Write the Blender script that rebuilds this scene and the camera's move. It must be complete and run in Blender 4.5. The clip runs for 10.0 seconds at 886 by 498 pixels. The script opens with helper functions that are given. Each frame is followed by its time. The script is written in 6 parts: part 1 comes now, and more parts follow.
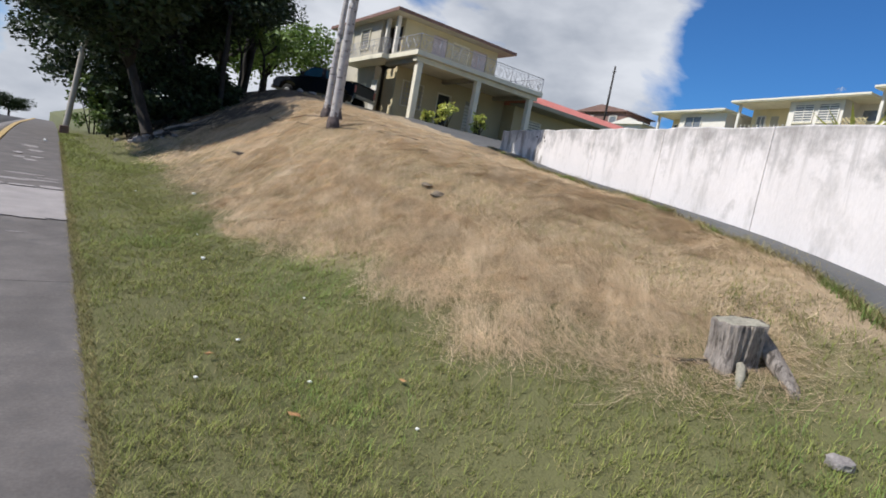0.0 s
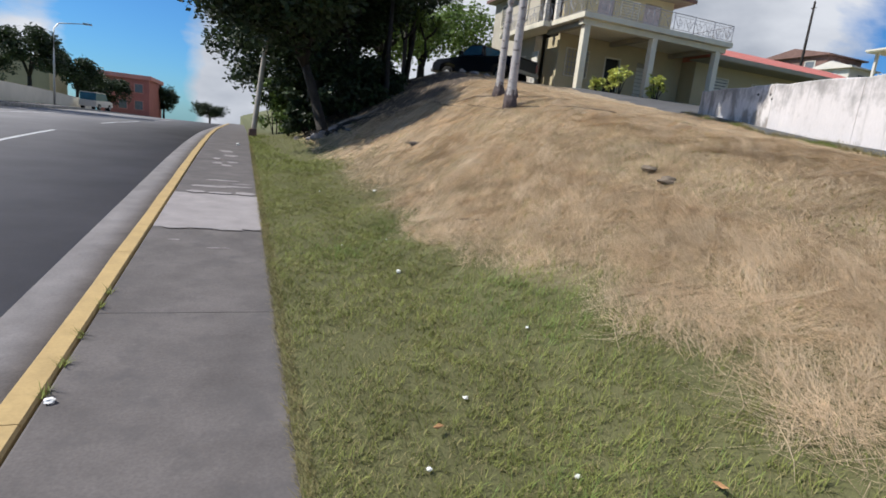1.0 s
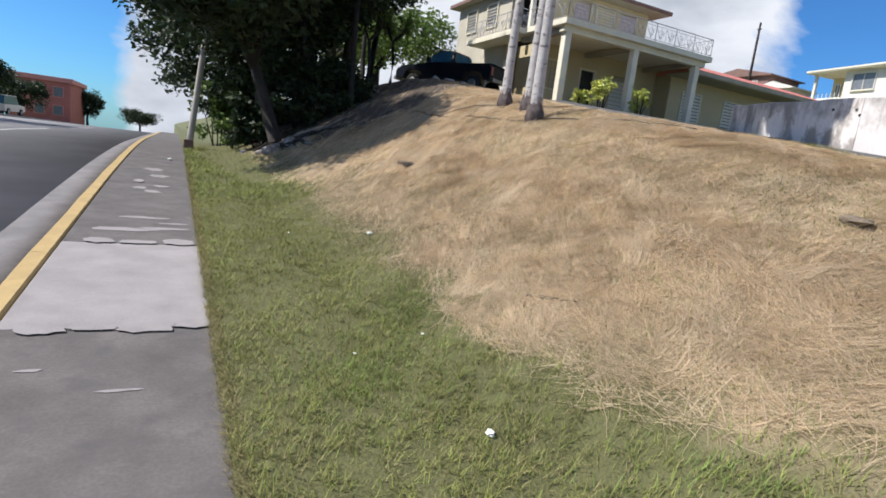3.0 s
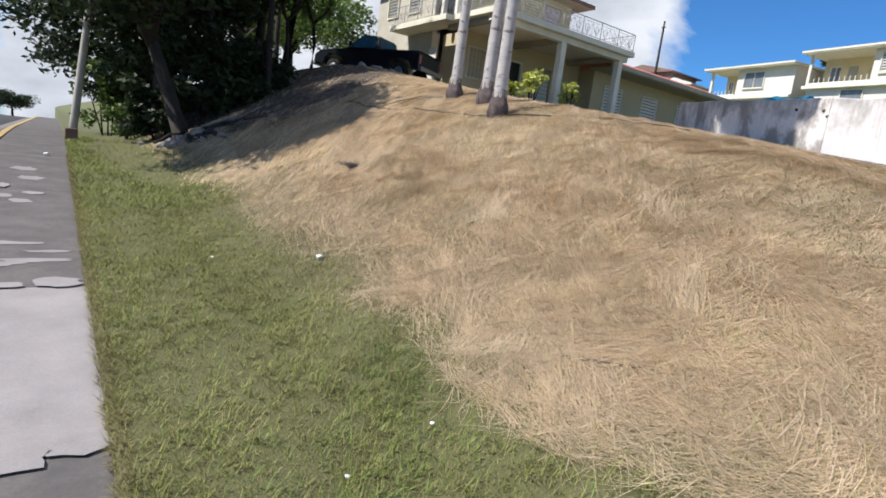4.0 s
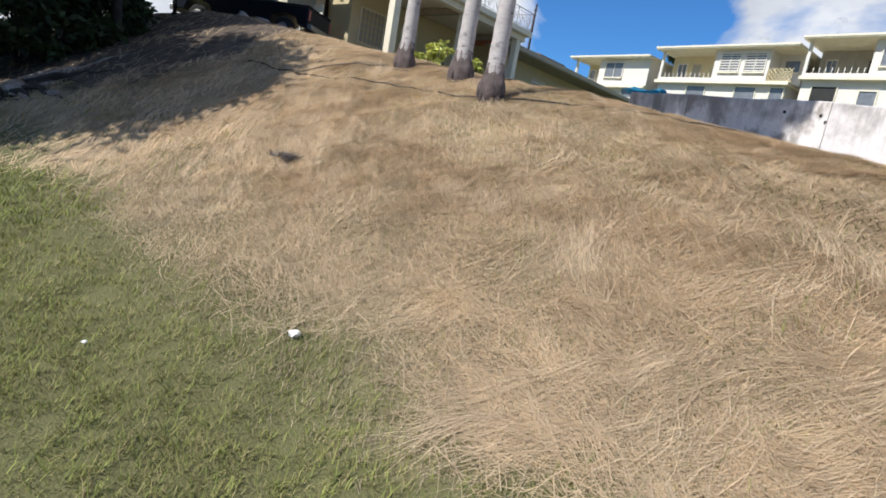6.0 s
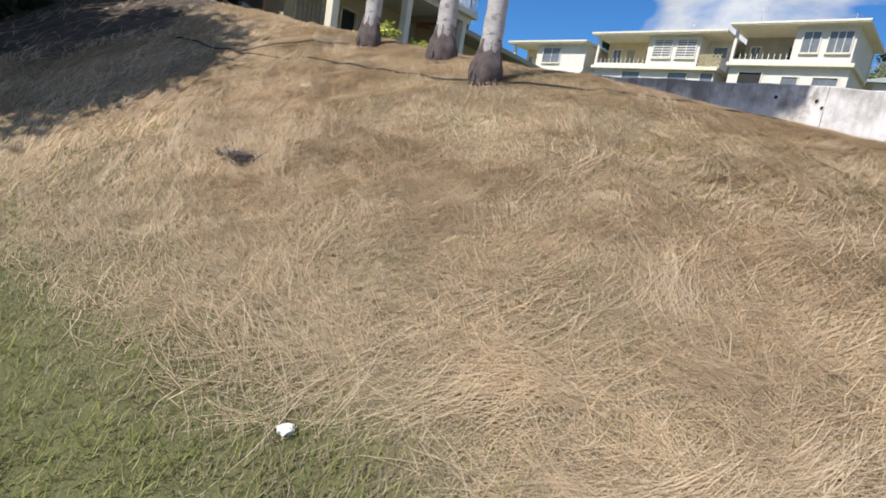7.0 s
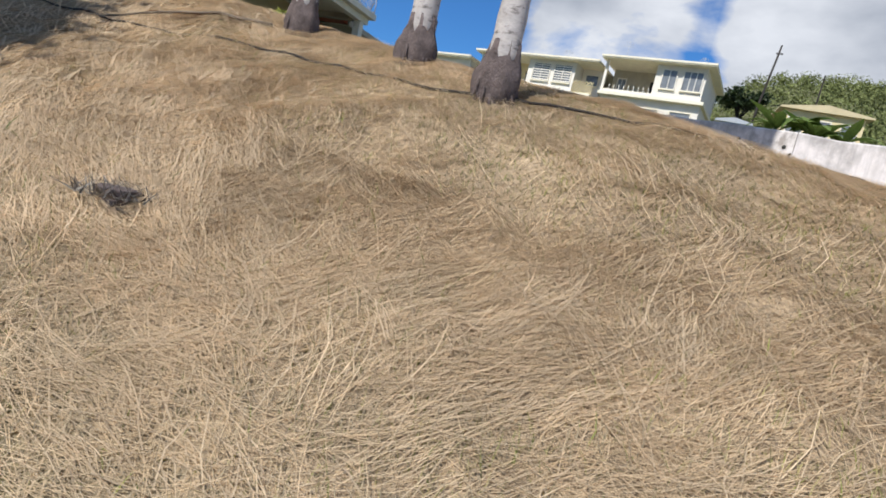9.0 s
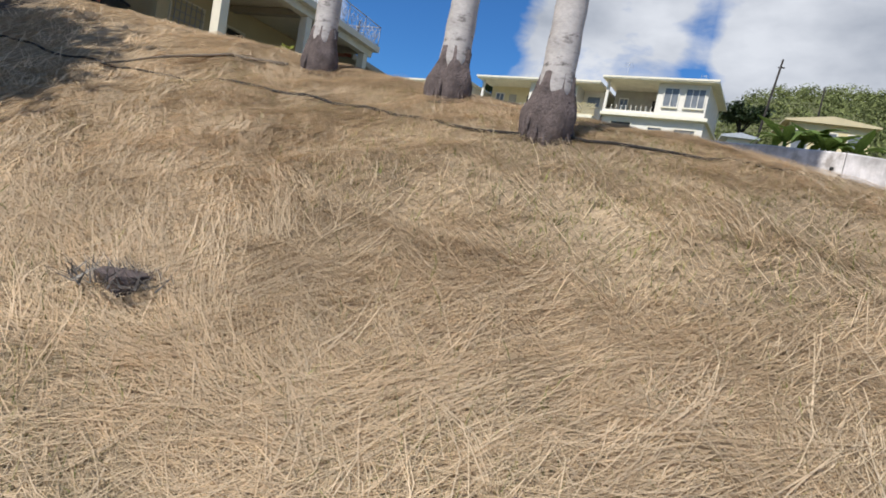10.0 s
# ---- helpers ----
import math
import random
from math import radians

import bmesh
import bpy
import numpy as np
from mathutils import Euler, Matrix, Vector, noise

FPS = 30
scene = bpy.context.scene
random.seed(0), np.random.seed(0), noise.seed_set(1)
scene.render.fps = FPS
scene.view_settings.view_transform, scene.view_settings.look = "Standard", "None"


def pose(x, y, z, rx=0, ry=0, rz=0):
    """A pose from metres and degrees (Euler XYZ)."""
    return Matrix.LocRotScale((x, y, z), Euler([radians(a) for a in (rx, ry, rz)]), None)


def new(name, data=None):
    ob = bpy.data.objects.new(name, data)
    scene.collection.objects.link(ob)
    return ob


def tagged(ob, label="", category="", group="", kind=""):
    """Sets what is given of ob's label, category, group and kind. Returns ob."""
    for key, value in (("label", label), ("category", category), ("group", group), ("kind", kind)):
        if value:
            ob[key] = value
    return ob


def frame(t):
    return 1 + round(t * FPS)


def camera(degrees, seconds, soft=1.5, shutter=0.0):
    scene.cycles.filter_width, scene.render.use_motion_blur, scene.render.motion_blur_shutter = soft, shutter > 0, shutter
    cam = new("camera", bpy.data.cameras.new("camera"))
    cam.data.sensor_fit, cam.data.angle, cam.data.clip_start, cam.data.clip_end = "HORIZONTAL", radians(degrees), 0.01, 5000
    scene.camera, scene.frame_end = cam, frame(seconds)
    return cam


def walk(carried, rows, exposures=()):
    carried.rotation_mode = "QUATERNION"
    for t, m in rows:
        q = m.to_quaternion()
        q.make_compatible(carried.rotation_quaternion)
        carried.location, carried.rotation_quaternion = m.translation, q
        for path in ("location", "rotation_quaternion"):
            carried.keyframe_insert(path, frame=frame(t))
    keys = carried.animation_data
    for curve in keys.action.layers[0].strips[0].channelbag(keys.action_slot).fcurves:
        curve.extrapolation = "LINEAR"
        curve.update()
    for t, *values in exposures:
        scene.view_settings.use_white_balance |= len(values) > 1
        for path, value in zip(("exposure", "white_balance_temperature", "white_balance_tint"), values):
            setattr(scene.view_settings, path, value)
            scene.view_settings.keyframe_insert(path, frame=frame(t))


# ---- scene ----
# x: across the road towards the hill, y: along the road uphill, z: up. The lawn edge of the pavement is x = 0.
cam = camera(78.0, 10.0, soft=1.75)
PATH = [
    (0.0, -0.306, -0.105, 1.372, 83.29, -10.46, -35.55),
    (0.5, -0.348, 0.480, 1.406, 82.09, -7.89, -32.02),
    (1.0, -0.311, 1.348, 1.405, 78.58, -6.23, -19.92),
    (1.5, -0.335, 2.082, 1.388, 78.12, -5.43, -14.08),
    (2.0, -0.330, 2.851, 1.389, 78.37, -5.53, -17.34),
    (2.5, -0.317, 3.661, 1.392, 79.75, -6.60, -21.48),
    (4.0, -0.218, 5.845, 1.504, 80.46, -7.31, -34.79),
    (4.5, -0.220, 6.535, 1.535, 80.62, -8.46, -38.79),
    (5.0, -0.152, 7.219, 1.550, 79.95, -8.73, -41.89),
    (5.5, -0.072, 7.860, 1.556, 79.76, -10.30, -46.01),
    (7.0, 0.563, 9.472, 1.548, 79.50, -9.34, -55.91),
    (7.5, 0.796, 9.944, 1.554, 80.07, -11.66, -60.45),
    (8.0, 1.084, 10.351, 1.548, 81.29, -10.95, -61.99),
    (8.5, 1.317, 10.720, 1.577, 81.88, -10.65, -65.36),
    (9.0, 1.510, 11.037, 1.614, 82.63, -12.99, -69.20),
    (9.5, 1.711, 11.269, 1.664, 83.05, -11.55, -68.43),
    (10.0, 1.842, 11.471, 1.717, 85.13, -10.73, -68.85),
]
walk(cam, [(t, pose(x, y, z, rx, ry, rz)) for t, x, y, z, rx, ry, rz in PATH],
     exposures=[(t, stops, 6180, 10) for t, stops in ((0.0, 0.16), (1.0, 0.16), (2.5, 0.38), (4.0, 0.43), (5.5, 0.40), (7.0, 0.29), (8.5, 0.29), (10.0, 0.18))])

# ---- light ----
SUN_EL = radians(48)   # the light travels towards +x and a little -y
sun_data = bpy.data.lights.new("sun", "SUN")
sun_data.energy, sun_data.angle, sun_data.color = 5.0, radians(0.55), (1.0, 0.94, 0.84)
sun = new("sun", sun_data)
TRAVEL = Vector((0.94 * math.cos(SUN_EL), -0.341 * math.cos(SUN_EL), -math.sin(SUN_EL)))
sun.matrix_world = Matrix.Translation((0, 0, 40)) @ TRAVEL.to_track_quat("-Z", "Y").to_matrix().to_4x4()

world = bpy.data.worlds.new("sky")
scene.world = world
world.use_nodes = True


def sky_nodes():
    nt = world.node_tree
    nt.nodes.clear()
    out = nt.nodes.new("ShaderNodeOutputWorld")
    bg = nt.nodes.new("ShaderNodeBackground")
    sky = nt.nodes.new("ShaderNodeTexSky")
    sky.sky_type, sky.sun_disc = "NISHITA", False
    sky.sun_elevation = SUN_EL
    to_sun = -TRAVEL
    sky.sun_rotation = math.atan2(to_sun.x, to_sun.y)
    sky.air_density, sky.dust_density, sky.ozone_density = 1.0, 0.2, 3.0
    tc = nt.nodes.new("ShaderNodeTexCoord")
    mp = nt.nodes.new("ShaderNodeMapping")
    mp.inputs["Scale"].default_value = (1.0, 1.0, 2.1)
    mp.inputs["Location"].default_value = CLOUD_SHIFT
    nz = nt.nodes.new("ShaderNodeTexNoise")
    nz.inputs["Scale"].default_value, nz.inputs["Detail"].default_value = 3.4, 10
    nz.inputs["Roughness"].default_value, nz.inputs["Distortion"].default_value = 0.56, 0.25
    # where round the compass the clouds stand
    sepd = nt.nodes.new("ShaderNodeSeparateXYZ")
    az = nt.nodes.new("ShaderNodeMath")
    az.operation = "ARCTAN2"
    mr = nt.nodes.new("ShaderNodeMapRange")
    mr.inputs["From Min"].default_value, mr.inputs["From Max"].default_value = -math.pi, math.pi
    cover = nt.nodes.new("ShaderNodeValToRGB")
    e = cover.color_ramp.elements
    e[0].position, e[0].color = 0.0, (0.5, 0.5, 0.5, 1)
    e[1].position, e[1].color = 1.0, (0.5, 0.5, 0.5, 1)
    for deg, v in ((-40, 0.5), (-19, 0.62), (-15, 0.60), (-12, 0.37), (-6, 0.37), (-3, 0.66), (2, 0.66), (22, 0.74), (50, 0.74), (60, 0.34), (71, 0.34), (76, 0.63), (88, 0.63), (91, 0.42), (94, 0.68), (114, 0.70), (130, 0.5)):
        k = e.new(0.5 + deg / 360)
        k.color = (v, v, v, 1)
    bias = nt.nodes.new("ShaderNodeMath")
    bias.operation = "ADD"
    rp = nt.nodes.new("ShaderNodeValToRGB")
    rp.color_ramp.elements[0].position, rp.color_ramp.elements[1].position = 0.50, 0.575
    half = nt.nodes.new("ShaderNodeMath")
    half.operation = "MULTIPLY"
    half.inputs[1].default_value = 0.5
    # cloud body: bright tops, greyer bellies
    nz2 = nt.nodes.new("ShaderNodeTexNoise")
    nz2.inputs["Scale"].default_value, nz2.inputs["Detail"].default_value = 5.0, 6
    rp2 = nt.nodes.new("ShaderNodeValToRGB")
    rp2.color_ramp.elements[0].position, rp2.color_ramp.elements[1].position = 0.3, 0.62
    rp2.color_ramp.elements[0].color, rp2.color_ramp.elements[1].color = (4.6, 4.9, 5.5, 1), (8.6, 8.7, 9.0, 1)
    tint = nt.nodes.new("ShaderNodeMix")
    tint.data_type, tint.blend_type = "RGBA", "MULTIPLY"
    tint.inputs[0].default_value = 1.0
    tint.inputs[7].default_value = SKY_TINT
    mix = nt.nodes.new("ShaderNodeMix")
    mix.data_type = "RGBA"
    L = nt.links.new
    L(tc.outputs["Generated"], mp.inputs["Vector"])
    L(mp.outputs[0], nz.inputs["Vector"])
    L(mp.outputs[0], nz2.inputs["Vector"])
    L(tc.outputs["Generated"], sepd.inputs[0])
    L(sepd.outputs[0], az.inputs[0])
    L(sepd.outputs[1], az.inputs[1])
    L(az.outputs[0], mr.inputs["Value"])
    L(mr.outputs[0], cover.inputs[0])
    L(nz.outputs[0], bias.inputs[0])
    L(cover.outputs[0], bias.inputs[1])
    L(bias.outputs[0], half.inputs[0])
    L(half.outputs[0], rp.inputs[0])
    L(nz2.outputs[0], rp2.inputs[0])
    L(sky.outputs[0], tint.inputs[6])
    L(rp.outputs[0], mix.inputs[0])
    L(tint.outputs[2], mix.inputs[6])
    L(rp2.outputs[0], mix.inputs[7])
    L(mix.outputs[2], bg.inputs["Color"])
    bg.inputs["Strength"].default_value = 0.078
    L(bg.outputs[0], out.inputs["Surface"])


CLOUD_SHIFT, SKY_TINT = (0.3, 0.0, 0.0), (0.46, 0.88, 1.30, 1)
sky_nodes()


# ---- materials ----
def mat(name, base, rough=0.8, metal=0.0, scale=6.0, vary=0.25, fine=60.0, bump=0.2, dist=0.01, dark=None, dark_at=(0.55, 0.7), stretch=(1, 1, 1), coord="Object", island=0.0, rnd=0.0, spec=0.3, trans=0.0):
    """A surface with variation at two scales, optional dark stains, fine relief."""
    m = bpy.data.materials.new(name)
    m.use_nodes = True
    nt = m.node_tree
    b = nt.nodes["Principled BSDF"]
    L = nt.links.new
    b.inputs["Roughness"].default_value, b.inputs["Metallic"].default_value = rough, metal
    b.inputs["Specular IOR Level"].default_value = spec
    tc = nt.nodes.new("ShaderNodeTexCoord")
    mp = nt.nodes.new("ShaderNodeMapping")
    mp.inputs["Scale"].default_value = stretch
    L(tc.outputs[coord], mp.inputs[0])

    def noise_tex(sc, detail=5, rough_=0.6):
        n = nt.nodes.new("ShaderNodeTexNoise")
        n.inputs["Scale"].default_value, n.inputs["Detail"].default_value, n.inputs["Roughness"].default_value = sc, detail, rough_
        L(mp.outputs[0], n.inputs["Vector"])
        return n.outputs[0]

    def mixer(kind, fac, a, c):
        x = nt.nodes.new("ShaderNodeMix")
        x.data_type, x.blend_type = "RGBA", kind
        for sock, v in ((x.inputs[0], fac), (x.inputs[6], a), (x.inputs[7], c)):
            if hasattr(v, "links"):
                L(v, sock)
            else:
                sock.default_value = v if not isinstance(v, tuple) or len(v) == 4 else (*v, 1)
        return x.outputs[2]

    def ramp(src, lo, hi, c0=(0, 0, 0, 1), c1=(1, 1, 1, 1)):
        r = nt.nodes.new("ShaderNodeValToRGB")
        r.color_ramp.elements[0].position, r.color_ramp.elements[1].position = lo, hi
        r.color_ramp.elements[0].color, r.color_ramp.elements[1].color = c0, c1
        L(src, r.inputs[0])
        return r.outputs[0]

    g = 1 - vary, 1 + vary
    col = mixer("MULTIPLY", 1.0, tuple(base), ramp(noise_tex(scale), 0.3, 0.7, (g[0],) * 3 + (1,), (g[1],) * 3 + (1,)))
    g2 = 1 - vary * 0.6, 1 + vary * 0.6
    fine_n = noise_tex(fine, 4)
    col = mixer("MULTIPLY", 1.0, col, ramp(fine_n, 0.3, 0.7, (g2[0],) * 3 + (1,), (g2[1],) * 3 + (1,)))
    if dark is not None:
        col = mixer("MIX", ramp(noise_tex(scale * 1.7, 7, 0.65), *dark_at), col, tuple(dark))
    if island:
        gm = nt.nodes.new("ShaderNodeNewGeometry")
        col = mixer("MULTIPLY", 1.0, col, ramp(gm.outputs["Random Per Island"], 0.0, 1.0, (1 - island,) * 3 + (1,), (1 + island, 1 + island, 1 + island * 0.8, 1)))
    if rnd:
        oi = nt.nodes.new("ShaderNodeObjectInfo")
        col = mixer("MULTIPLY", 1.0, col, ramp(oi.outputs["Random"], 0.0, 1.0, (1 - rnd,) * 3 + (1,), (1 + rnd,) * 3 + (1,)))
    L(col, b.inputs["Base Color"])
    if bump:
        bp = nt.nodes.new("ShaderNodeBump")
        bp.inputs["Strength"].default_value, bp.inputs["Distance"].default_value = bump, dist
        L(fine_n, bp.inputs["Height"])
        L(bp.outputs[0], b.inputs["Normal"])
    if trans:
        tr = nt.nodes.new("ShaderNodeBsdfTranslucent")
        L(col, tr.inputs["Color"])
        ms = nt.nodes.new("ShaderNodeMixShader")
        ms.inputs[0].default_value = trans
        L(b.outputs[0], ms.inputs[1])
        L(tr.outputs[0], ms.inputs[2])
        L(ms.outputs[0], nt.nodes["Material Output"].inputs["Surface"])
    return m


ASPHALT = mat("asphalt", (0.185, 0.178, 0.182), 0.85, scale=0.6, vary=0.14, fine=90, bump=0.25, dist=0.004)
WALK = mat("pavement_concrete", (0.122, 0.109, 0.104), 0.9, scale=2.2, vary=0.22, fine=55, bump=0.3, dist=0.004, dark=(0.095, 0.087, 0.085), dark_at=(0.52, 0.72))
WALK_PALE = mat("pale_concrete", (0.28, 0.255, 0.25), 0.9, scale=3, vary=0.14, fine=70, bump=0.25, dist=0.004)
GUTTER = mat("gutter_concrete", (0.160, 0.147, 0.145), 0.9, scale=2.5, vary=0.22, fine=50, bump=0.3, dist=0.005, dark=(0.15, 0.14, 0.14), dark_at=(0.58, 0.75))
YELLOW = mat("yellow_paint", (0.43, 0.305, 0.135), 0.7, scale=4, vary=0.12, fine=45, bump=0.2, dist=0.004, dark=(0.42, 0.30, 0.15), dark_at=(0.62, 0.8))
LINE = mat("road_paint", (0.5, 0.5, 0.5), 0.7, scale=3, vary=0.2, fine=40, dark=(0.2, 0.2, 0.2), dark_at=(0.55, 0.7))
STRAW = mat("dry_straw", (0.595, 0.462, 0.312), 0.75, scale=1.3, vary=0.15, fine=14, bump=0, island=0.2, coord="Object", trans=0.3)
STRAW_PALE = mat("bleached_straw", (0.635, 0.508, 0.358), 0.7, scale=1.3, vary=0.12, fine=14, bump=0, island=0.2, trans=0.3)
LILAC = mat("lilac_shutter", (0.50, 0.43, 0.45), 0.8, scale=2, vary=0.08, fine=30, bump=0.1)
STRAW_BROWN = mat("old_straw", (0.515, 0.402, 0.275), 0.8, scale=1.3, vary=0.2, fine=14, bump=0, island=0.34, trans=0.3)
STUBBLE = mat("grey_stubble", (0.325, 0.265, 0.180), 0.8, scale=1.1, vary=0.25, fine=12, bump=0, island=0.4, trans=0.2)
GRASS = mat("green_grass", (0.195, 0.215, 0.057), 0.7, scale=0.9, vary=0.3, fine=12, bump=0, island=0.45, trans=0.2)
GRASS_BRIGHT = mat("bright_grass", (0.185, 0.26, 0.065), 0.65, scale=0.9, vary=0.2, fine=12, bump=0, island=0.35, trans=0.25)
GRASS_DRY = mat("faded_grass", (0.270, 0.232, 0.108), 0.75, scale=0.9, vary=0.25, fine=12, bump=0, island=0.4, trans=0.15)
PAINT_WALL = mat("whitewashed_wall", (0.64, 0.60, 0.59), 0.85, scale=0.8, vary=0.07, fine=25, bump=0.35, dist=0.012, dark=(0.40, 0.375, 0.36), dark_at=(0.56, 0.74), stretch=(1.3, 1.3, 0.6))
# next two: peeling paint, with the palm crowns' shade painted in as dark patches
PAINT_END_SHADE = mat("peeling_shaded_wall_end", (0.56, 0.525, 0.50), 0.88, scale=0.9, vary=0.15, fine=25, bump=0.4, dist=0.012, dark=(0.25, 0.235, 0.22), dark_at=(0.46, 0.60), stretch=(2.0, 2.0, 0.6))
PAINT_MID_SHADE = mat("shade_patched_wall", (0.66, 0.62, 0.60), 0.87, scale=0.7, vary=0.1, fine=25, bump=0.4, dist=0.012, dark=(0.33, 0.295, 0.27), dark_at=(0.50, 0.58), stretch=(1.2, 1.2, 0.9))
CEMENT = mat("weathered_cement", (0.27, 0.26, 0.245), 0.9, scale=2, vary=0.25, fine=40, bump=0.4, dist=0.01, dark=(0.13, 0.125, 0.12), dark_at=(0.5, 0.7))
DRIVE = mat("driveway_asphalt", (0.10, 0.098, 0.097), 0.9, scale=1.2, vary=0.22, fine=50, bump=0.3, dist=0.006, dark=(0.085, 0.085, 0.09), dark_at=(0.5, 0.7))
CREAM = mat("cream_stucco", (0.50, 0.425, 0.27), 0.85, scale=0.9, vary=0.07, fine=40, bump=0.2, dist=0.005, dark=(0.5, 0.45, 0.33), dark_at=(0.62, 0.85))
SIDE_PAINT = mat("weathered_side_paint", (0.47, 0.43, 0.35), 0.85, scale=0.9, vary=0.10, fine=40, bump=0.2, dist=0.005, dark=(0.36, 0.33, 0.27), dark_at=(0.58, 0.8))
TRIM = mat("pale_trim", (0.70, 0.65, 0.52), 0.8, scale=1.5, vary=0.08, fine=40, bump=0.15, dist=0.004)
SOFFIT = mat("soffit", (0.36, 0.33, 0.265), 0.85, scale=1.5, vary=0.1, fine=30, bump=0.1)
WHITE = mat("white_paint", (0.67, 0.63, 0.56), 0.8, scale=1.1, vary=0.06, fine=30, bump=0.12, dist=0.004)
PALE_YELLOW = mat("pale_yellow_paint", (0.62, 0.525, 0.31), 0.8, scale=1.1, vary=0.08, fine=30, bump=0.12)
RED_ROOF = mat("red_roof", (0.50, 0.16, 0.13), 0.75, scale=2, vary=0.15, fine=20, bump=0.3, dist=0.01)
TILE_DARK = mat("old_roof_tile", (0.20, 0.12, 0.10), 0.8, scale=2, vary=0.2, fine=20, bump=0.3, dist=0.01)
DARK = mat("dark_opening", (0.025, 0.024, 0.022), 0.6, scale=2, vary=0.2, fine=20, bump=0)
GLASS = mat("louvre_glass", (0.16, 0.17, 0.18), 0.25, scale=3, vary=0.2, fine=20, bump=0, spec=0.6)
IRON = mat("wrought_iron", (0.33, 0.33, 0.36), 0.55, metal=0.2, scale=8, vary=0.15, fine=60, bump=0.1)
PALM_BARK = mat("palm_bark", (0.40, 0.37, 0.355), 0.85, scale=3.5, vary=0.22, fine=40, bump=0.4, dist=0.006, dark=(0.13, 0.115, 0.11), dark_at=(0.56, 0.64), stretch=(1, 1, 2.2))
PALM_ROOT = mat("palm_root_crown", (0.115, 0.09, 0.085), 0.95, scale=9, vary=0.4, fine=60, bump=0.8, dist=0.02)
BARK = mat("tree_bark", (0.034, 0.029, 0.026), 0.95, scale=4, vary=0.35, fine=30, bump=0.7, dist=0.02)
LEAF = mat("dark_leaf", (0.030, 0.048, 0.018), 0.55, scale=1, vary=0.3, fine=8, bump=0, island=0.5, trans=0.25, spec=0.4)
LEAF_LIGHT = mat("light_leaf", (0.13, 0.19, 0.045), 0.55, scale=1, vary=0.3, fine=8, bump=0, island=0.45, trans=0.3)
LEAF_YELLOW = mat("yellow_green_leaf", (0.50, 0.52, 0.13), 0.5, scale=2, vary=0.25, fine=10, bump=0, island=0.4, trans=0.3)
STUMP_WOOD = mat("weathered_wood", (0.30, 0.26, 0.23), 0.9, scale=5, vary=0.4, fine=45, bump=0.9, dist=0.02, dark=(0.09, 0.075, 0.065), dark_at=(0.5, 0.62), stretch=(3, 3, 0.6))
STUMP_TOP = mat("sawn_wood", (0.27, 0.25, 0.20), 0.9, scale=6, vary=0.3, fine=60, bump=0.5, dist=0.008)
DARK_STONE = mat("earthy_stone", (0.17, 0.135, 0.10), 0.95, scale=9, vary=0.35, fine=50, bump=0.7, dist=0.02)
SINGED = mat("singed_stalk", (0.20, 0.18, 0.165), 0.95, scale=9, vary=0.35, fine=50, bump=0.0, island=0.5)
STONE = mat("grey_stone", (0.26, 0.235, 0.225), 0.9, scale=8, vary=0.35, fine=50, bump=0.7, dist=0.02)
POLE_WOOD = mat("pole_wood", (0.40, 0.36, 0.31), 0.85, scale=3, vary=0.15, fine=40, bump=0.3, dist=0.006, stretch=(4, 4, 0.5))
METAL = mat("grey_metal", (0.42, 0.43, 0.44), 0.5, metal=0.6, scale=5, vary=0.1, fine=50, bump=0.05)
TRUCK_PAINT = mat("dark_blue_paint", (0.007, 0.010, 0.017), 0.3, scale=3, vary=0.1, fine=40, bump=0, spec=0.6)
TRUCK_GLASS = mat("tinted_glass", (0.04, 0.12, 0.17), 0.1, scale=3, vary=0.1, fine=40, bump=0, spec=0.8)
CHROME = mat("chrome", (0.4, 0.4, 0.41), 0.45, metal=1.0, scale=5, vary=0.05, fine=40, bump=0)
RUBBER = mat("rubber", (0.02, 0.02, 0.02), 0.8, scale=10, vary=0.2, fine=50, bump=0.2)
PAPER = mat("white_litter", (0.82, 0.81, 0.78), 0.7, scale=20, vary=0.06, fine=90, bump=0.1)
LEAF_BROWN = mat("fallen_leaf", (0.33, 0.18, 0.08), 0.8, scale=20, vary=0.3, fine=90, bump=0.1)
BLUE_TARP = mat("blue_tarp", (0.02, 0.24, 0.42), 0.45, scale=5, vary=0.2, fine=40, bump=0.3)
BRICK_RED = mat("red_stucco", (0.42, 0.15, 0.12), 0.85, scale=1, vary=0.1, fine=30, bump=0.1)
SALMON = mat("salmon_roof", (0.60, 0.26, 0.22), 0.85, scale=1, vary=0.1, fine=30, bump=0.1)
BANK = mat("bank_grass", (0.10, 0.13, 0.04), 0.95, scale=0.8, vary=0.3, fine=20, bump=0.6, dist=0.05)
FAR_GREEN = mat("far_woods", (0.155, 0.175, 0.065), 0.95, scale=0.12, vary=0.4, fine=1.2, bump=0.6, dist=0.5, island=0.35)


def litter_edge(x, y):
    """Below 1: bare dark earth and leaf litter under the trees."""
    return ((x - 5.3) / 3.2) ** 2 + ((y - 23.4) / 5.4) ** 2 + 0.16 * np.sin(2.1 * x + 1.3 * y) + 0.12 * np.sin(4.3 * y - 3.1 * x)


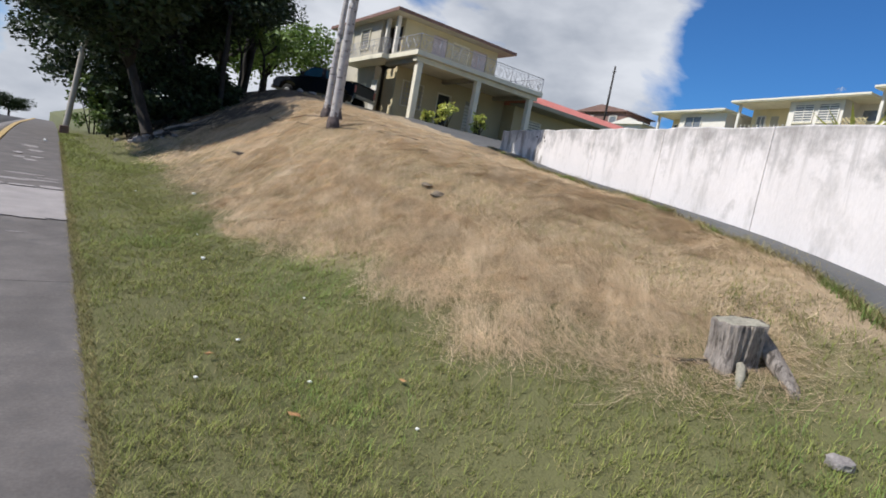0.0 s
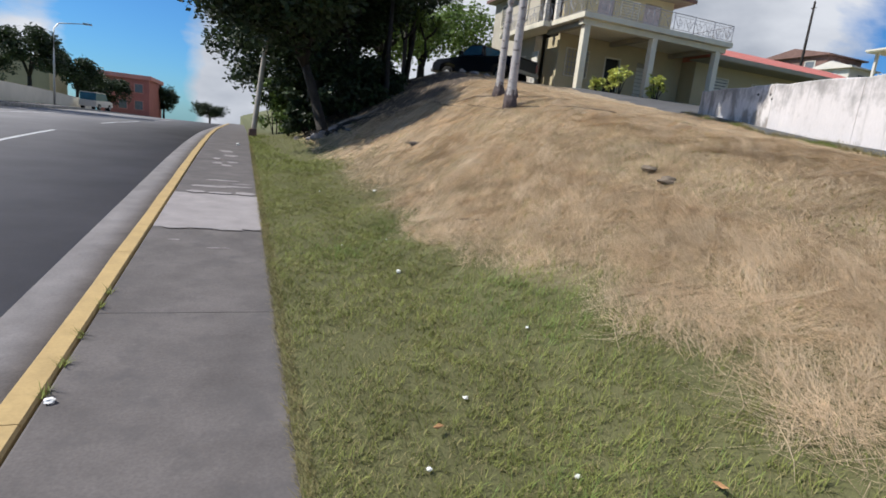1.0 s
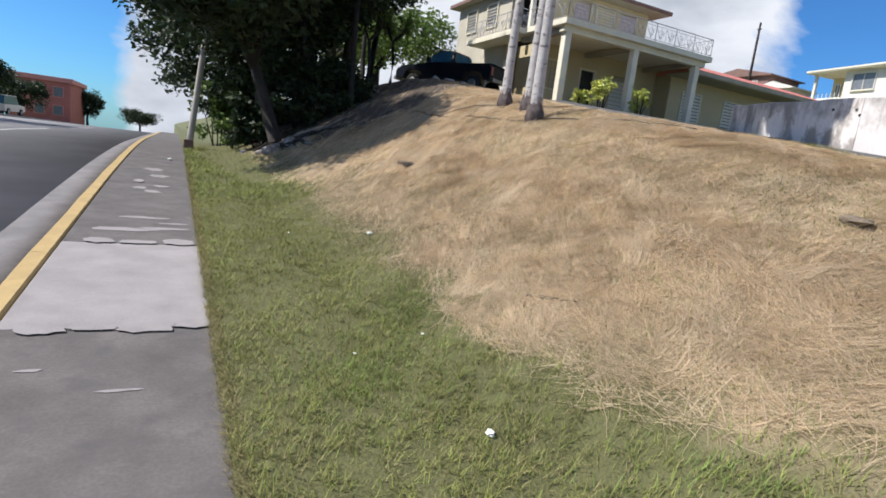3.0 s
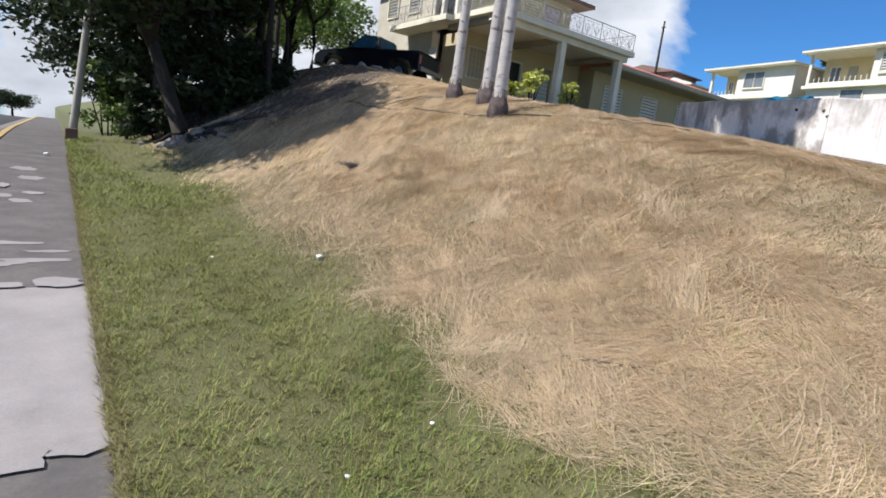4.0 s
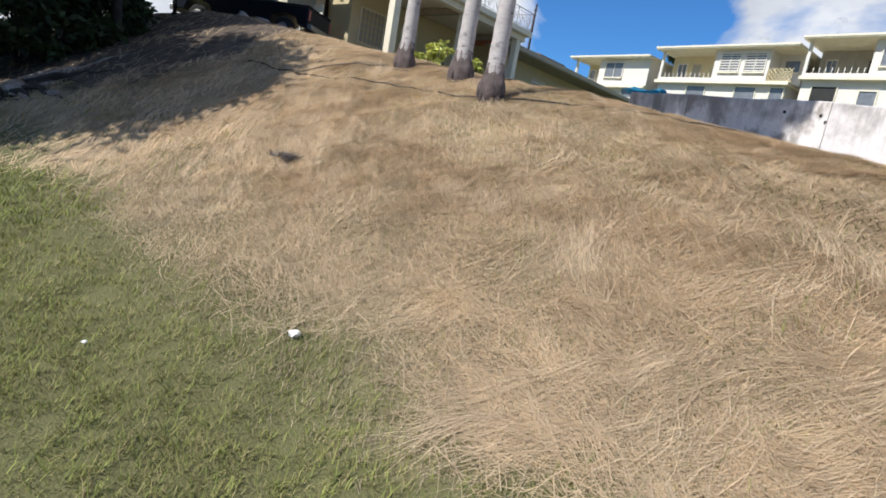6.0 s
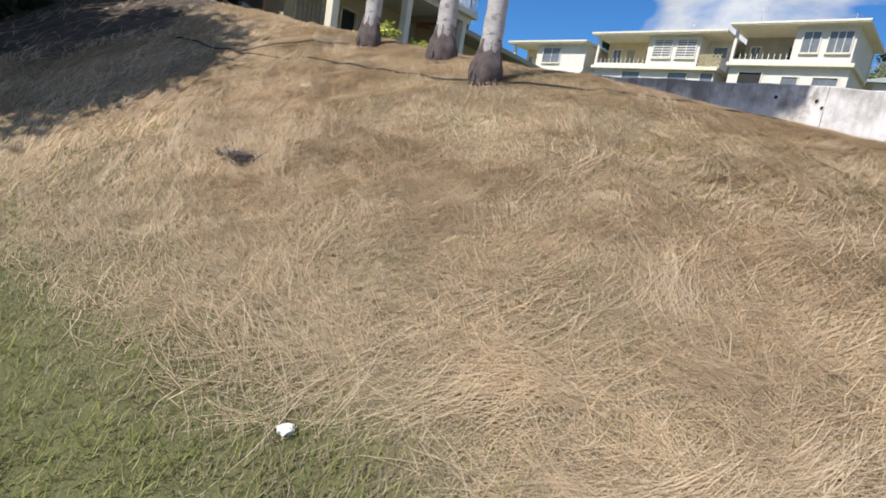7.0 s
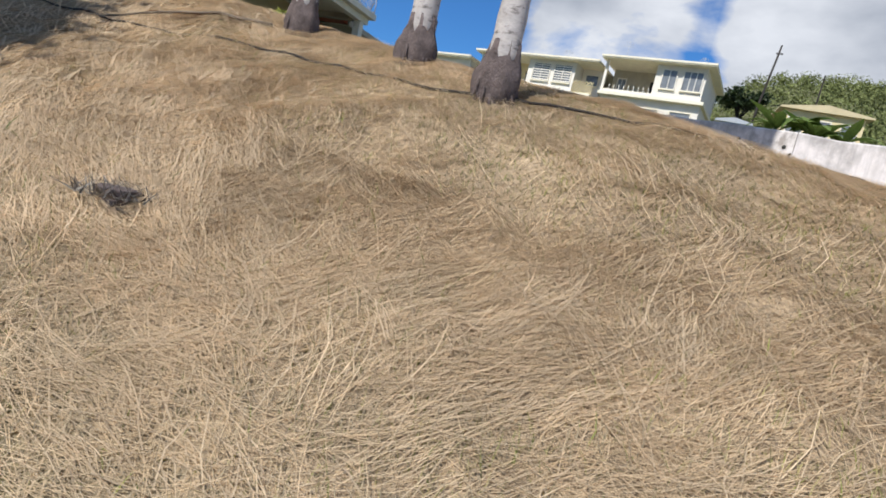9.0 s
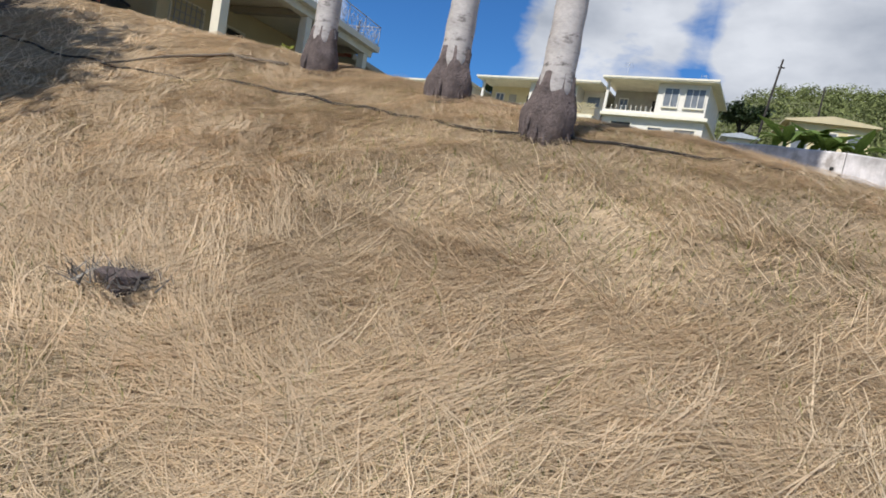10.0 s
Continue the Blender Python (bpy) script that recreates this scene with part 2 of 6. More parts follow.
def drip_stains(m):
    """Mould under the coping: a ragged grey band, blotches and thin runs that fade downwards."""
    nt = m.node_tree
    b = nt.nodes["Principled BSDF"]
    L = nt.links.new
    old = b.inputs["Base Color"].links[0].from_socket
    tc = nt.nodes.new("ShaderNodeTexCoord")
    sep = nt.nodes.new("ShaderNodeSeparateXYZ")
    L(tc.outputs["Generated"], sep.inputs[0])

    def layer(stretch, scale, z0, z1, lo, hi, f0, f1, top, last):
        """Noise, favoured towards the top, laid over what is there."""
        mp = nt.nodes.new("ShaderNodeMapping")
        mp.inputs["Scale"].default_value = stretch
        nz = nt.nodes.new("ShaderNodeTexNoise")
        nz.inputs["Scale"].default_value, nz.inputs["Detail"].default_value, nz.inputs["Roughness"].default_value = scale, 9, 0.66
        ln = nt.nodes.new("ShaderNodeMapRange")
        ln.inputs["From Min"].default_value, ln.inputs["From Max"].default_value = z0, z1
        ln.inputs["To Min"].default_value, ln.inputs["To Max"].default_value = lo, hi
        add = nt.nodes.new("ShaderNodeMath")
        rp = nt.nodes.new("ShaderNodeMapRange")
        rp.inputs["From Min"].default_value, rp.inputs["From Max"].default_value = f0, f1
        rp.inputs["To Max"].default_value = top
        mx = nt.nodes.new("ShaderNodeMix")
        mx.data_type = "RGBA"
        mx.inputs[7].default_value = (0.24, 0.225, 0.215, 1)
        L(tc.outputs["Object"], mp.inputs[0])
        L(mp.outputs[0], nz.inputs["Vector"])
        L(sep.outputs[2], ln.inputs["Value"])
        L(nz.outputs[0], add.inputs[0])
        L(ln.outputs[0], add.inputs[1])
        L(add.outputs[0], rp.inputs["Value"])
        L(rp.outputs[0], mx.inputs[0])
        L(last, mx.inputs[6])
        return mx.outputs[2]

    c = layer((1.6, 1.6, 1.6), 1.6, 0.55, 1.0, -0.10, 0.16, 0.50, 0.72, 0.75, old)
    c = layer((9.0, 9.0, 0.7), 1.0, 0.30, 1.0, -0.12, 0.12, 0.54, 0.76, 0.55, c)
    L(c, b.inputs["Base Color"])


drip_stains(PAINT_WALL)
drip_stains(PAINT_MID_SHADE)
drip_stains(PAINT_END_SHADE)


# ---- shape helpers ----
def mesh_of(name, bm, material):
    me = bpy.data.meshes.new(name)
    bm.to_mesh(me)
    bm.free()
    for m in material if isinstance(material, (list, tuple)) else (material,):
        me.materials.append(m)
    return me


def part(name, bm, material, parent, label=""):
    """Links a bmesh as one mesh object under a thing or a part."""
    ob = new(name, mesh_of(name, bm, material))
    ob.parent = parent
    return tagged(ob, label)


def thing(name, at=(0, 0, 0), rz=0.0, label="", category="", group="", kind=""):
    e = new(name)
    e.empty_display_size = 0.2
    e.matrix_world = pose(*at, 0, 0, rz)
    return tagged(e, label, category, group, kind)


def single(name, bm, material, label="", category="", group="", kind="", at=(0, 0, 0), rz=0.0):
    ob = new(name, mesh_of(name, bm, material))
    ob.matrix_world = pose(*at, 0, 0, rz)
    return tagged(ob, label, category, group, kind)


def box(bm, x0, x1, y0, y1, z0, z1, bev=0.0):
    vs = [bm.verts.new(p) for p in ((x0, y0, z0), (x1, y0, z0), (x1, y1, z0), (x0, y1, z0), (x0, y0, z1), (x1, y0, z1), (x1, y1, z1), (x0, y1, z1))]
    fs = [bm.faces.new([vs[i] for i in q]) for q in ((3, 2, 1, 0), (4, 5, 6, 7), (0, 1, 5, 4), (1, 2, 6, 5), (2, 3, 7, 6), (3, 0, 4, 7))]
    if bev:
        es = list({e for f in fs for e in f.edges})
        bmesh.ops.bevel(bm, geom=es, offset=bev, segments=2, affect="EDGES", profile=0.6)
    return bm


def boxed(*args, bev=0.0):
    bm = bmesh.new()
    if args and isinstance(args[0], (tuple, list)):
        for a in args:
            box(bm, *a, bev=bev)
    else:
        box(bm, *args, bev=bev)
    return bm


def tube(bm, pts, radii, sides=8, cap=True):
    """A tapered round bar along points."""
    rings = []
    n = len(pts)
    for i, p in enumerate(pts):
        p = Vector(p)
        a = Vector(pts[max(0, i - 1)])
        b = Vector(pts[min(n - 1, i + 1)])
        d = (b - a).normalized()
        side = d.cross(Vector((0, 0, 1)))
        if side.length < 0.05:
            side = d.cross(Vector((1, 0, 0)))
        side.normalize()
        up = side.cross(d)
        r = radii[i] if hasattr(radii, "__len__") else radii
        rings.append([bm.verts.new(p + r * (math.cos(2 * math.pi * k / sides) * side + math.sin(2 * math.pi * k / sides) * up)) for k in range(sides)])
    for a, b in zip(rings, rings[1:]):
        for k in range(sides):
            f = bm.faces.new((a[k], a[(k + 1) % sides], b[(k + 1) % sides], b[k]))
            f.smooth = True
    if cap:
        bm.faces.new(rings[0][::-1])
        bm.faces.new(rings[-1])
    return bm


def prism(bm, outline, axis, lo, hi):
    """An outline of (a, b) pairs swept along axis 'x' or 'y' from lo to hi."""
    put = (lambda a, b, c: (c, a, b)) if axis == "x" else (lambda a, b, c: (a, c, b))
    A = [bm.verts.new(put(a, b, lo)) for a, b in outline]
    B = [bm.verts.new(put(a, b, hi)) for a, b in outline]
    n = len(outline)
    for i in range(n):
        bm.faces.new((A[i], A[(i + 1) % n], B[(i + 1) % n], B[i]))
    bm.faces.new(A[::-1])
    bm.faces.new(B)
    bmesh.ops.recalc_face_normals(bm, faces=bm.faces)
    return bm


def quick_mesh(name, verts, faces, material):
    me = bpy.data.meshes.new(name)
    verts = np.asarray(verts, dtype=np.float32)
    faces = np.asarray(faces, dtype=np.int32)
    k = faces.shape[1]
    me.vertices.add(len(verts))
    me.vertices.foreach_set("co", verts.ravel())
    me.loops.add(faces.size)
    me.loops.foreach_set("vertex_index", faces.ravel())
    me.polygons.add(len(faces))
    me.polygons.foreach_set("loop_start", np.arange(0, faces.size, k, dtype=np.int32))
    me.update(calc_edges=True)
    me.materials.append(material)
    return me


def ring_frame(axis, a0, a1, z0, z1, t, d0, d1):
    """One closed frame round an opening. axis: 'x' for a wall along x, 'y' for one along y; d0, d1: its depth."""
    bm = bmesh.new()
    put = (lambda a, z, d: (a, d, z)) if axis == "x" else (lambda a, z, d: (d, a, z))
    rings = []
    for d in (d0, d1):
        for g in (t, 0.0):
            rings.append([bm.verts.new(put(a, z, d)) for a, z in ((a0 - g, z0 - g), (a1 + g, z0 - g), (a1 + g, z1 + g), (a0 - g, z1 + g))])
    o0, i0, o1, i1 = rings
    for k in range(4):
        j = (k + 1) % 4
        for q in ((o0[k], o0[j], i0[j], i0[k]), (o1[k], i1[k], i1[j], o1[j]), (o0[k], o1[k], o1[j], o0[j]), (i0[k], i0[j], i1[j], i1[k])):
            bm.faces.new(q)
    bmesh.ops.recalc_face_normals(bm, faces=bm.faces)
    return bm


# ---- the shape of the ground ----
def sp(x, k):
    return np.logaddexp(0, k * np.asarray(x, float)) / k


def road_z(y):
    y = np.asarray(y, float)
    q = np.clip(y, 14, 30) - 14
    z = -0.40 + 0.05 * np.minimum(y, 14) + 0.05 * q - 0.05 * q * q / 32
    return z - 0.004 * (np.clip(y, 30, 60) - 30) - 0.02 * np.maximum(y - 60, 0)


def hill_z(x, y):
    """The lawn, the bank and the plateau above it."""
    x, y = np.asarray(x, float), np.asarray(y, float)
    base = -0.40 + 0.05 * np.minimum(y, 24)
    rise = 0.40 + 0.195 * np.clip(y / 9.5, 0, 1)
    a = rise * sp(x - 1.75, 4)
    yc = np.clip(y, -8, 24)
    low = np.clip((y - 8) / 4, 0, 1)
    top = 1.50 + 0.12 * low + 0.055 * yc + 0.045 * sp(yc - 14, 1) + 0.012 * (np.clip(x, 0, 25) - 5)
    h = -np.logaddexp(-6 * a, -6 * top) / 6
    # a low swell under the palms
    h = h + 0.04 * np.exp(-((x - 4.9) / 1.2) ** 2 - ((y - 12.3) / 1.6) ** 2)
    h = np.where(x < 1, np.maximum(h, 0), h)
    b = np.clip(x / 3, 0, 1)
    b = b * b * (3 - 2 * b)
    return road_z(y) * (1 - b) + base * b + h


def lumps(x, y, amp=1.0):
    s = 0.0
    for kx, ky, a, ph in ((2.1, 1.3, 0.010, 0.3), (-1.2, 2.9, 0.010, 1.9), (4.7, -3.1, 0.010, 4.0), (6.3, 5.2, 0.008, 2.2), (9.1, -8.3, 0.007, 0.7), (15.3, 9.9, 0.006, 1.2), (-11.7, 15.1, 0.006, 2.9)):
        s = s + a * np.sin(kx * x + ky * y + ph)
    return amp * s * np.clip((x - 0.05) / 1.2, 0, 1)


def lawn_z(x, y):
    return hill_z(x, y) + lumps(x, y)


def gz(x, y):
    return float(lawn_z(x, y))


def grid_mesh(name, xs, ys, zf, material):
    X, Y = np.meshgrid(xs, ys)
    V = np.stack([X.ravel(), Y.ravel(), np.broadcast_to(zf(X, Y), X.shape).ravel()], 1)
    nx, ny = len(xs), len(ys)
    i = (np.arange(ny - 1)[:, None] * nx + np.arange(nx - 1)[None]).ravel()
    F = np.stack([i, i + 1, i + 1 + nx, i + nx], 1)
    me = quick_mesh(name, V, F, material)
    me.polygons.foreach_set("use_smooth", np.ones(len(F), dtype=bool))
    return me


# ---- the large structure ----
def wall_x(y):
    """The face of the boundary wall towards the lawn."""
    return 11.2 - 0.484 * (13.28 - y)


def wall_top(y):
    return 3.39 - 0.068 * (13.28 - y)


def ground_z(x, y):
    """One sheet: road bed, hill, the slope of the neighbours' land, far hills."""
    x, y = np.asarray(x, float), np.asarray(y, float)
    z = lawn_z(np.clip(x, 0, 40), np.clip(y, -60, 60))
    start = 18 + 12 * np.clip((y - 10) / 8, 0, 1)
    far = sp(x - start, 0.4) * 0.235 - 0.235 * sp(x - start - 23, 0.4)
    z = z + np.where(x > 12, far, 0)
    z = z + np.clip((x - 60) / 25, 0, 1) * 38 * np.exp(-((x - 170) / 68) ** 2) / (1 + np.exp(np.clip((y - 7) / 5, -40, 40))) + np.clip((x - 30) / 20, 0, 1) * 3.4 * np.exp(-((x - 62) / 11) ** 2 - ((y + 1) / 7) ** 2)
    z = z + np.where(x > 80, 1.5 * np.sin(x * 0.09 + 1.3 * np.sin(y * 0.05)) + 1.2 * np.sin(y * 0.11 + x * 0.03), 0)
    return np.where(x < -0.01, road_z(y) - 0.45, z)


def uneven(lo, hi, fine_lo, fine_hi, step, growth):
    mid = np.arange(fine_lo, fine_hi + 1e-6, step)
    out, s, v = [], step, fine_hi
    while v < hi:
        s *= growth
        v += s
        out.append(v)
    left, s, v = [], step, fine_lo
    while v > lo:
        s *= growth
        v -= s
        left.append(v)
    return np.array(left[::-1] + list(mid) + out)


def soil_material():
    """Earth under cut grass: green by the pavement, straw on the bank, both patchy."""
    m = mat("lawn_soil", (0.35, 0.266, 0.172), 0.95, scale=1.6, vary=0.30, fine=52, bump=0.7, dist=0.03)
    nt = m.node_tree
    b = nt.nodes["Principled BSDF"]
    old = b.inputs["Base Color"].links[0].from_socket
    tc = nt.nodes.new("ShaderNodeTexCoord")
    sep = nt.nodes.new("ShaderNodeSeparateXYZ")
    nz = nt.nodes.new("ShaderNodeTexNoise")
    nz.inputs["Scale"].default_value, nz.inputs["Detail"].default_value = 0.9, 6
    add = nt.nodes.new("ShaderNodeMath")
    add.operation = "MULTIPLY_ADD"
    add.inputs[1].default_value = 2.2
    rp = nt.nodes.new("ShaderNodeMapRange")
    rp.inputs["From Min"].default_value, rp.inputs["From Max"].default_value = 2.95, 3.6
    mx = nt.nodes.new("ShaderNodeMix")
    mx.data_type = "RGBA"
    mx.inputs[6].default_value = (0.120, 0.118, 0.050, 1)
    L = nt.links.new
    L(tc.outputs["Object"], sep.inputs[0])
    L(tc.outputs["Object"], nz.inputs["Vector"])
    L(nz.outputs[0], add.inputs[0])
    L(sep.outputs[0], add.inputs[2])
    near = nt.nodes.new("ShaderNodeMapRange")
    near.inputs["From Min"].default_value, near.inputs["From Max"].default_value = 0.5, 7.5
    near.inputs["To Min"].default_value, near.inputs["To Max"].default_value = -2.2, 0.0
    up = nt.nodes.new("ShaderNodeMapRange")
    up.inputs["From Min"].default_value, up.inputs["From Max"].default_value = 8.8, 12.5
    up.inputs["To Min"].default_value, up.inputs["To Max"].default_value = 0.0, -0.1
    s1, s2 = nt.nodes.new("ShaderNodeMath"), nt.nodes.new("ShaderNodeMath")
    L(sep.outputs[1], near.inputs["Value"])
    L(sep.outputs[1], up.inputs["Value"])
    L(add.outputs[0], s1.inputs[0])
    L(near.outputs[0], s1.inputs[1])
    L(s1.outputs[0], s2.inputs[0])
    L(up.outputs[0], s2.inputs[1])
    L(s2.outputs[0], rp.inputs["Value"])
    L(rp.outputs[0], mx.inputs[0])
    L(old, mx.inputs[7])
    # far away the land is green
    far = nt.nodes.new("ShaderNodeMapRange")
    far.inputs["From Min"].default_value, far.inputs["From Max"].default_value = 14, 24
    far_y = nt.nodes.new("ShaderNodeMapRange")
    far_y.inputs["From Min"].default_value, far_y.inputs["From Max"].default_value = 27, 31
    either = nt.nodes.new("ShaderNodeMath")
    either.operation = "MAXIMUM"
    mx2 = nt.nodes.new("ShaderNodeMix")
    mx2.data_type = "RGBA"
    mx2.inputs[7].default_value = (0.12, 0.125, 0.06, 1)
    L(sep.outputs[0], far.inputs["Value"])
    L(sep.outputs[1], far_y.inputs["Value"])
    L(far.outputs[0], either.inputs[0])
    L(far_y.outputs[0], either.inputs[1])
    L(either.outputs[0], mx2.inputs[0])
    L(mx.outputs[2], mx2.inputs[6])
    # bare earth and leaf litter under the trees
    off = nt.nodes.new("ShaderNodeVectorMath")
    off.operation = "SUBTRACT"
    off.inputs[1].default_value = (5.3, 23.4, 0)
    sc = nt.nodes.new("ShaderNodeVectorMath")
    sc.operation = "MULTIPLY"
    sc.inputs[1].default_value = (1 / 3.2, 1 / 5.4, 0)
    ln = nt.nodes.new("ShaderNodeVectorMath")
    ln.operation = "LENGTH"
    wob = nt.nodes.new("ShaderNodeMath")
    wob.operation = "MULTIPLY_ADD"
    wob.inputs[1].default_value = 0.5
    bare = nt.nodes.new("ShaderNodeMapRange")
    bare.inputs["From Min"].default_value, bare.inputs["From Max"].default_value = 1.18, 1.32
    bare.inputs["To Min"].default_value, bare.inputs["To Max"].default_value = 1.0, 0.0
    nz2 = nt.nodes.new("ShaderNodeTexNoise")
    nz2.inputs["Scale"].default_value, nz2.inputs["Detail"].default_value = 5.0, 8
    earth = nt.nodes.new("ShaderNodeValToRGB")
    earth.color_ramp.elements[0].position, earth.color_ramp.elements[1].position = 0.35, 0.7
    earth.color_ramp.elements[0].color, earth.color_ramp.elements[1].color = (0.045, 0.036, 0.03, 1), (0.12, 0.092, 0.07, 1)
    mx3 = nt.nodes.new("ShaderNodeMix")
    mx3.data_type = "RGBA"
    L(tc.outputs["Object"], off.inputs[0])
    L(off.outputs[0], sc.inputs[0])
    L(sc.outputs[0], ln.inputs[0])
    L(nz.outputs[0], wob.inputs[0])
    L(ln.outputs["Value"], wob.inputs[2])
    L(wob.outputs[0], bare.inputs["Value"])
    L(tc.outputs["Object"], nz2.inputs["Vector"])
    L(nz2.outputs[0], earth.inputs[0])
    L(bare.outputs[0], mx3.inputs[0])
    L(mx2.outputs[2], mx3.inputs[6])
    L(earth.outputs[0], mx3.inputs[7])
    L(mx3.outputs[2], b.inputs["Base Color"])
    return m


SOIL = soil_material()
xs = np.concatenate([[-900, -400, -150, -60, -20, -3, -0.02], uneven(0, 900, 0.0, 7.0, 0.06, 1.10)[0:]])
xs = np.unique(np.round(xs[(xs <= -0.02) | (xs >= 0)], 4))
ys = uneven(-300, 1500, -1.5, 17.0, 0.07, 1.08)
ground = new("ground", grid_mesh("ground", xs, ys, ground_z, SOIL))
tagged(ground, "grassy hillside ground with cut lawn and dry bank", "ground", kind="structure")


def strip(name, x0, x1, dz0, dz1, material, y0=-14.0, y1=110.0, step=1.2, thick=0.3, label="", category="", wob=0.0):
    """A long slab that follows the road's grade, with a top, two sides and ends."""
    yy = np.arange(y0, y1 + 1e-6, step)
    z = road_z(yy)
    w = wob * np.array([math.sin(3.1 * v) + 0.7 * math.sin(7.7 * v + 1) for v in yy])
    V = np.concatenate([np.stack([np.full_like(yy, x0), yy, z + dz0], 1), np.stack([x1 + w, yy, z + dz1], 1),
                        np.stack([np.full_like(yy, x0), yy, z + dz0 - thick], 1), np.stack([x1 + w, yy, z + dz1 - thick], 1)])
    n = len(yy)
    F = []
    for i in range(n - 1):
        F += [(i, n + i, n + i + 1, i + 1), (i, i + 1, 2 * n + i + 1, 2 * n + i), (n + i, 3 * n + i, 3 * n + i + 1, n + i + 1)]
    F += [(0, 2 * n, 3 * n, n), (n - 1, 2 * n - 1, 4 * n - 1, 3 * n - 1)]
    me = quick_mesh(name, V, F, material)
    return tagged(new(name, me), label, category, kind="structure")


strip("road", -13.6, -1.93, -0.19, -0.17, ASPHALT, step=1.0, label="grey asphalt road climbing the hill", category="road")
strip("gutter", -1.94, -1.43, -0.165, -0.15, GUTTER, label="pale worn concrete gutter pan", category="gutter", wob=0.0)

# the pavement: slabs with open joints, one paler patch
pavement = thing("pavement", label="grey concrete pavement of cast slabs", category="pavement", kind="structure")


def slab_mesh(y0, y1, x0, x1, material, name, lift=0.0):
    bm = bmesh.new()
    nseg = max(1, int((y1 - y0) / 0.5))
    rows = []
    for i in range(nseg + 1):
        y = y0 + (y1 - y0) * i / nseg
        z = float(road_z(y)) + lift
        e = 0.012 if i in (0, nseg) else 0
        wob = 0.012 * math.sin(5.3 * y) + 0.01 * math.sin(13.1 * y + 1.1)
        rows.append([bm.verts.new(p) for p in ((x0, y, z - 0.25), (x0, y, z - 0.012), (x0 + 0.015, y, z - e), (x1 + wob - 0.015, y, z - e), (x1 + wob, y, z - 0.015), (x1 + wob, y, z - 0.25))])
    for a, b in zip(rows, rows[1:]):
        for k in range(5):
            bm.faces.new((a[k], a[k + 1], b[k + 1], b[k]))
    bm.faces.new(rows[0])
    bm.faces.new(rows[-1][::-1])
    bmesh.ops.recalc_face_normals(bm, faces=bm.faces)
    return bm


cuts = [-14, -9.6, -5.2, -0.6, 2.3, 5.78, 8.55, 10.9, 15.2, 19.6, 24.0, 28.5, 34, 40, 50, 62, 80, 110]
for a, b in zip(cuts, cuts[1:]):
    pale = a == 8.55
    part("slab", slab_mesh(a + 0.004, b - 0.004, -1.245, 0.03, WALK_PALE if pale else WALK, "slab"), WALK_PALE if pale else WALK, pavement, "paler concrete slab" if pale else "")

# the painted kerb in cast lengths
kerb = thing("kerb", label="yellow painted concrete kerb with worn top", category="kerb", kind="structure")
y = -14.0
while y < 98:
    ln = 3.05 if y < 60 else 12.0
    bm = bmesh.new()
    k = 3
    rows = []
    for i in range(k + 1):
        yy = y + 0.004 + (ln - 0.008) * i / k
        z = float(road_z(yy))
        w = 0.006 * math.sin(4.1 * yy)
        rows.append([bm.verts.new(p) for p in ((-1.43 + w, yy, z - 0.35), (-1.425 + w, yy, z - 0.02), (-1.405 + w, yy, z + 0.006), (-1.275, yy, z + 0.006), (-1.262, yy, z - 0.01), (-1.262, yy, z - 0.35))])
    for a, b in zip(rows, rows[1:]):
        for j in range(5):
            bm.faces.new((a[j], a[j + 1], b[j + 1], b[j]))
    bm.faces.new(rows[0])
    bm.faces.new(rows[-1][::-1])
    bmesh.ops.recalc_face_normals(bm, faces=bm.faces)
    part("kerbstone", bm, YELLOW, kerb)
    y += ln

# lane lines: thin paint on the asphalt
def paint_line(x, y0, y1, w=0.12):
    yy = np.arange(y0, y1 + 0.01, 1.0)
    V, F = [], []
    for v in yy:
        z = float(road_z(v))
        for xx in (x - w / 2, x + w / 2):
            V.append((xx, v, z - 0.19 + 0.02 * (xx + 13.6) / 11.67 + 0.005))
    for i in range(len(yy) - 1):
        F.append((2 * i, 2 * i + 1, 2 * i + 3, 2 * i + 2))
    return quick_mesh("lane_line", V, F, LINE)


lines = thing("lane_marking", label="worn white lane lines on the asphalt", category="road marking", kind="structure")
for x, y0, y1 in ((-5.5, 6, 21), (-5.5, 27, 36), (-5.5, 42, 51), (-9.6, 4, 109)):
    ob = new("lane_line", paint_line(x, y0, y1))
    ob.parent = lines

strip("kerb_far", -13.95, -13.6, 0.0, 0.0, CEMENT, label="grey concrete kerb across the road", category="kerb")
strip("pavement_far", -16.6, -13.952, -0.004, -0.004, GUTTER, label="pale concrete pavement across the road", category="pavement")


# land across the road: a grass bank that rises behind the far pavement
def bank_z(x, y):
    q = np.clip((-16.6 - x) / 9, 0, 1)
    return road_z(y) - 0.02 + 1.6 * q * q * (3 - 2 * q) * np.clip((52 - y) / 22, 0, 1) + 0.05 * np.sin(x * 1.3 + y * 0.9)


bank = new("bank", grid_mesh("bank", np.concatenate([np.linspace(-34, -16.6, 18)]), np.arange(-14, 170, 2.0), bank_z, BANK))
tagged(bank, "green weedy bank across the road", "bank", kind="structure")

# the driveway up to the house, beside the wall
def drive_edge(y):
    return np.where(y < 13.3, wall_x(y) - 0.32, 10.75 + 0.16 * (y - 13.3))


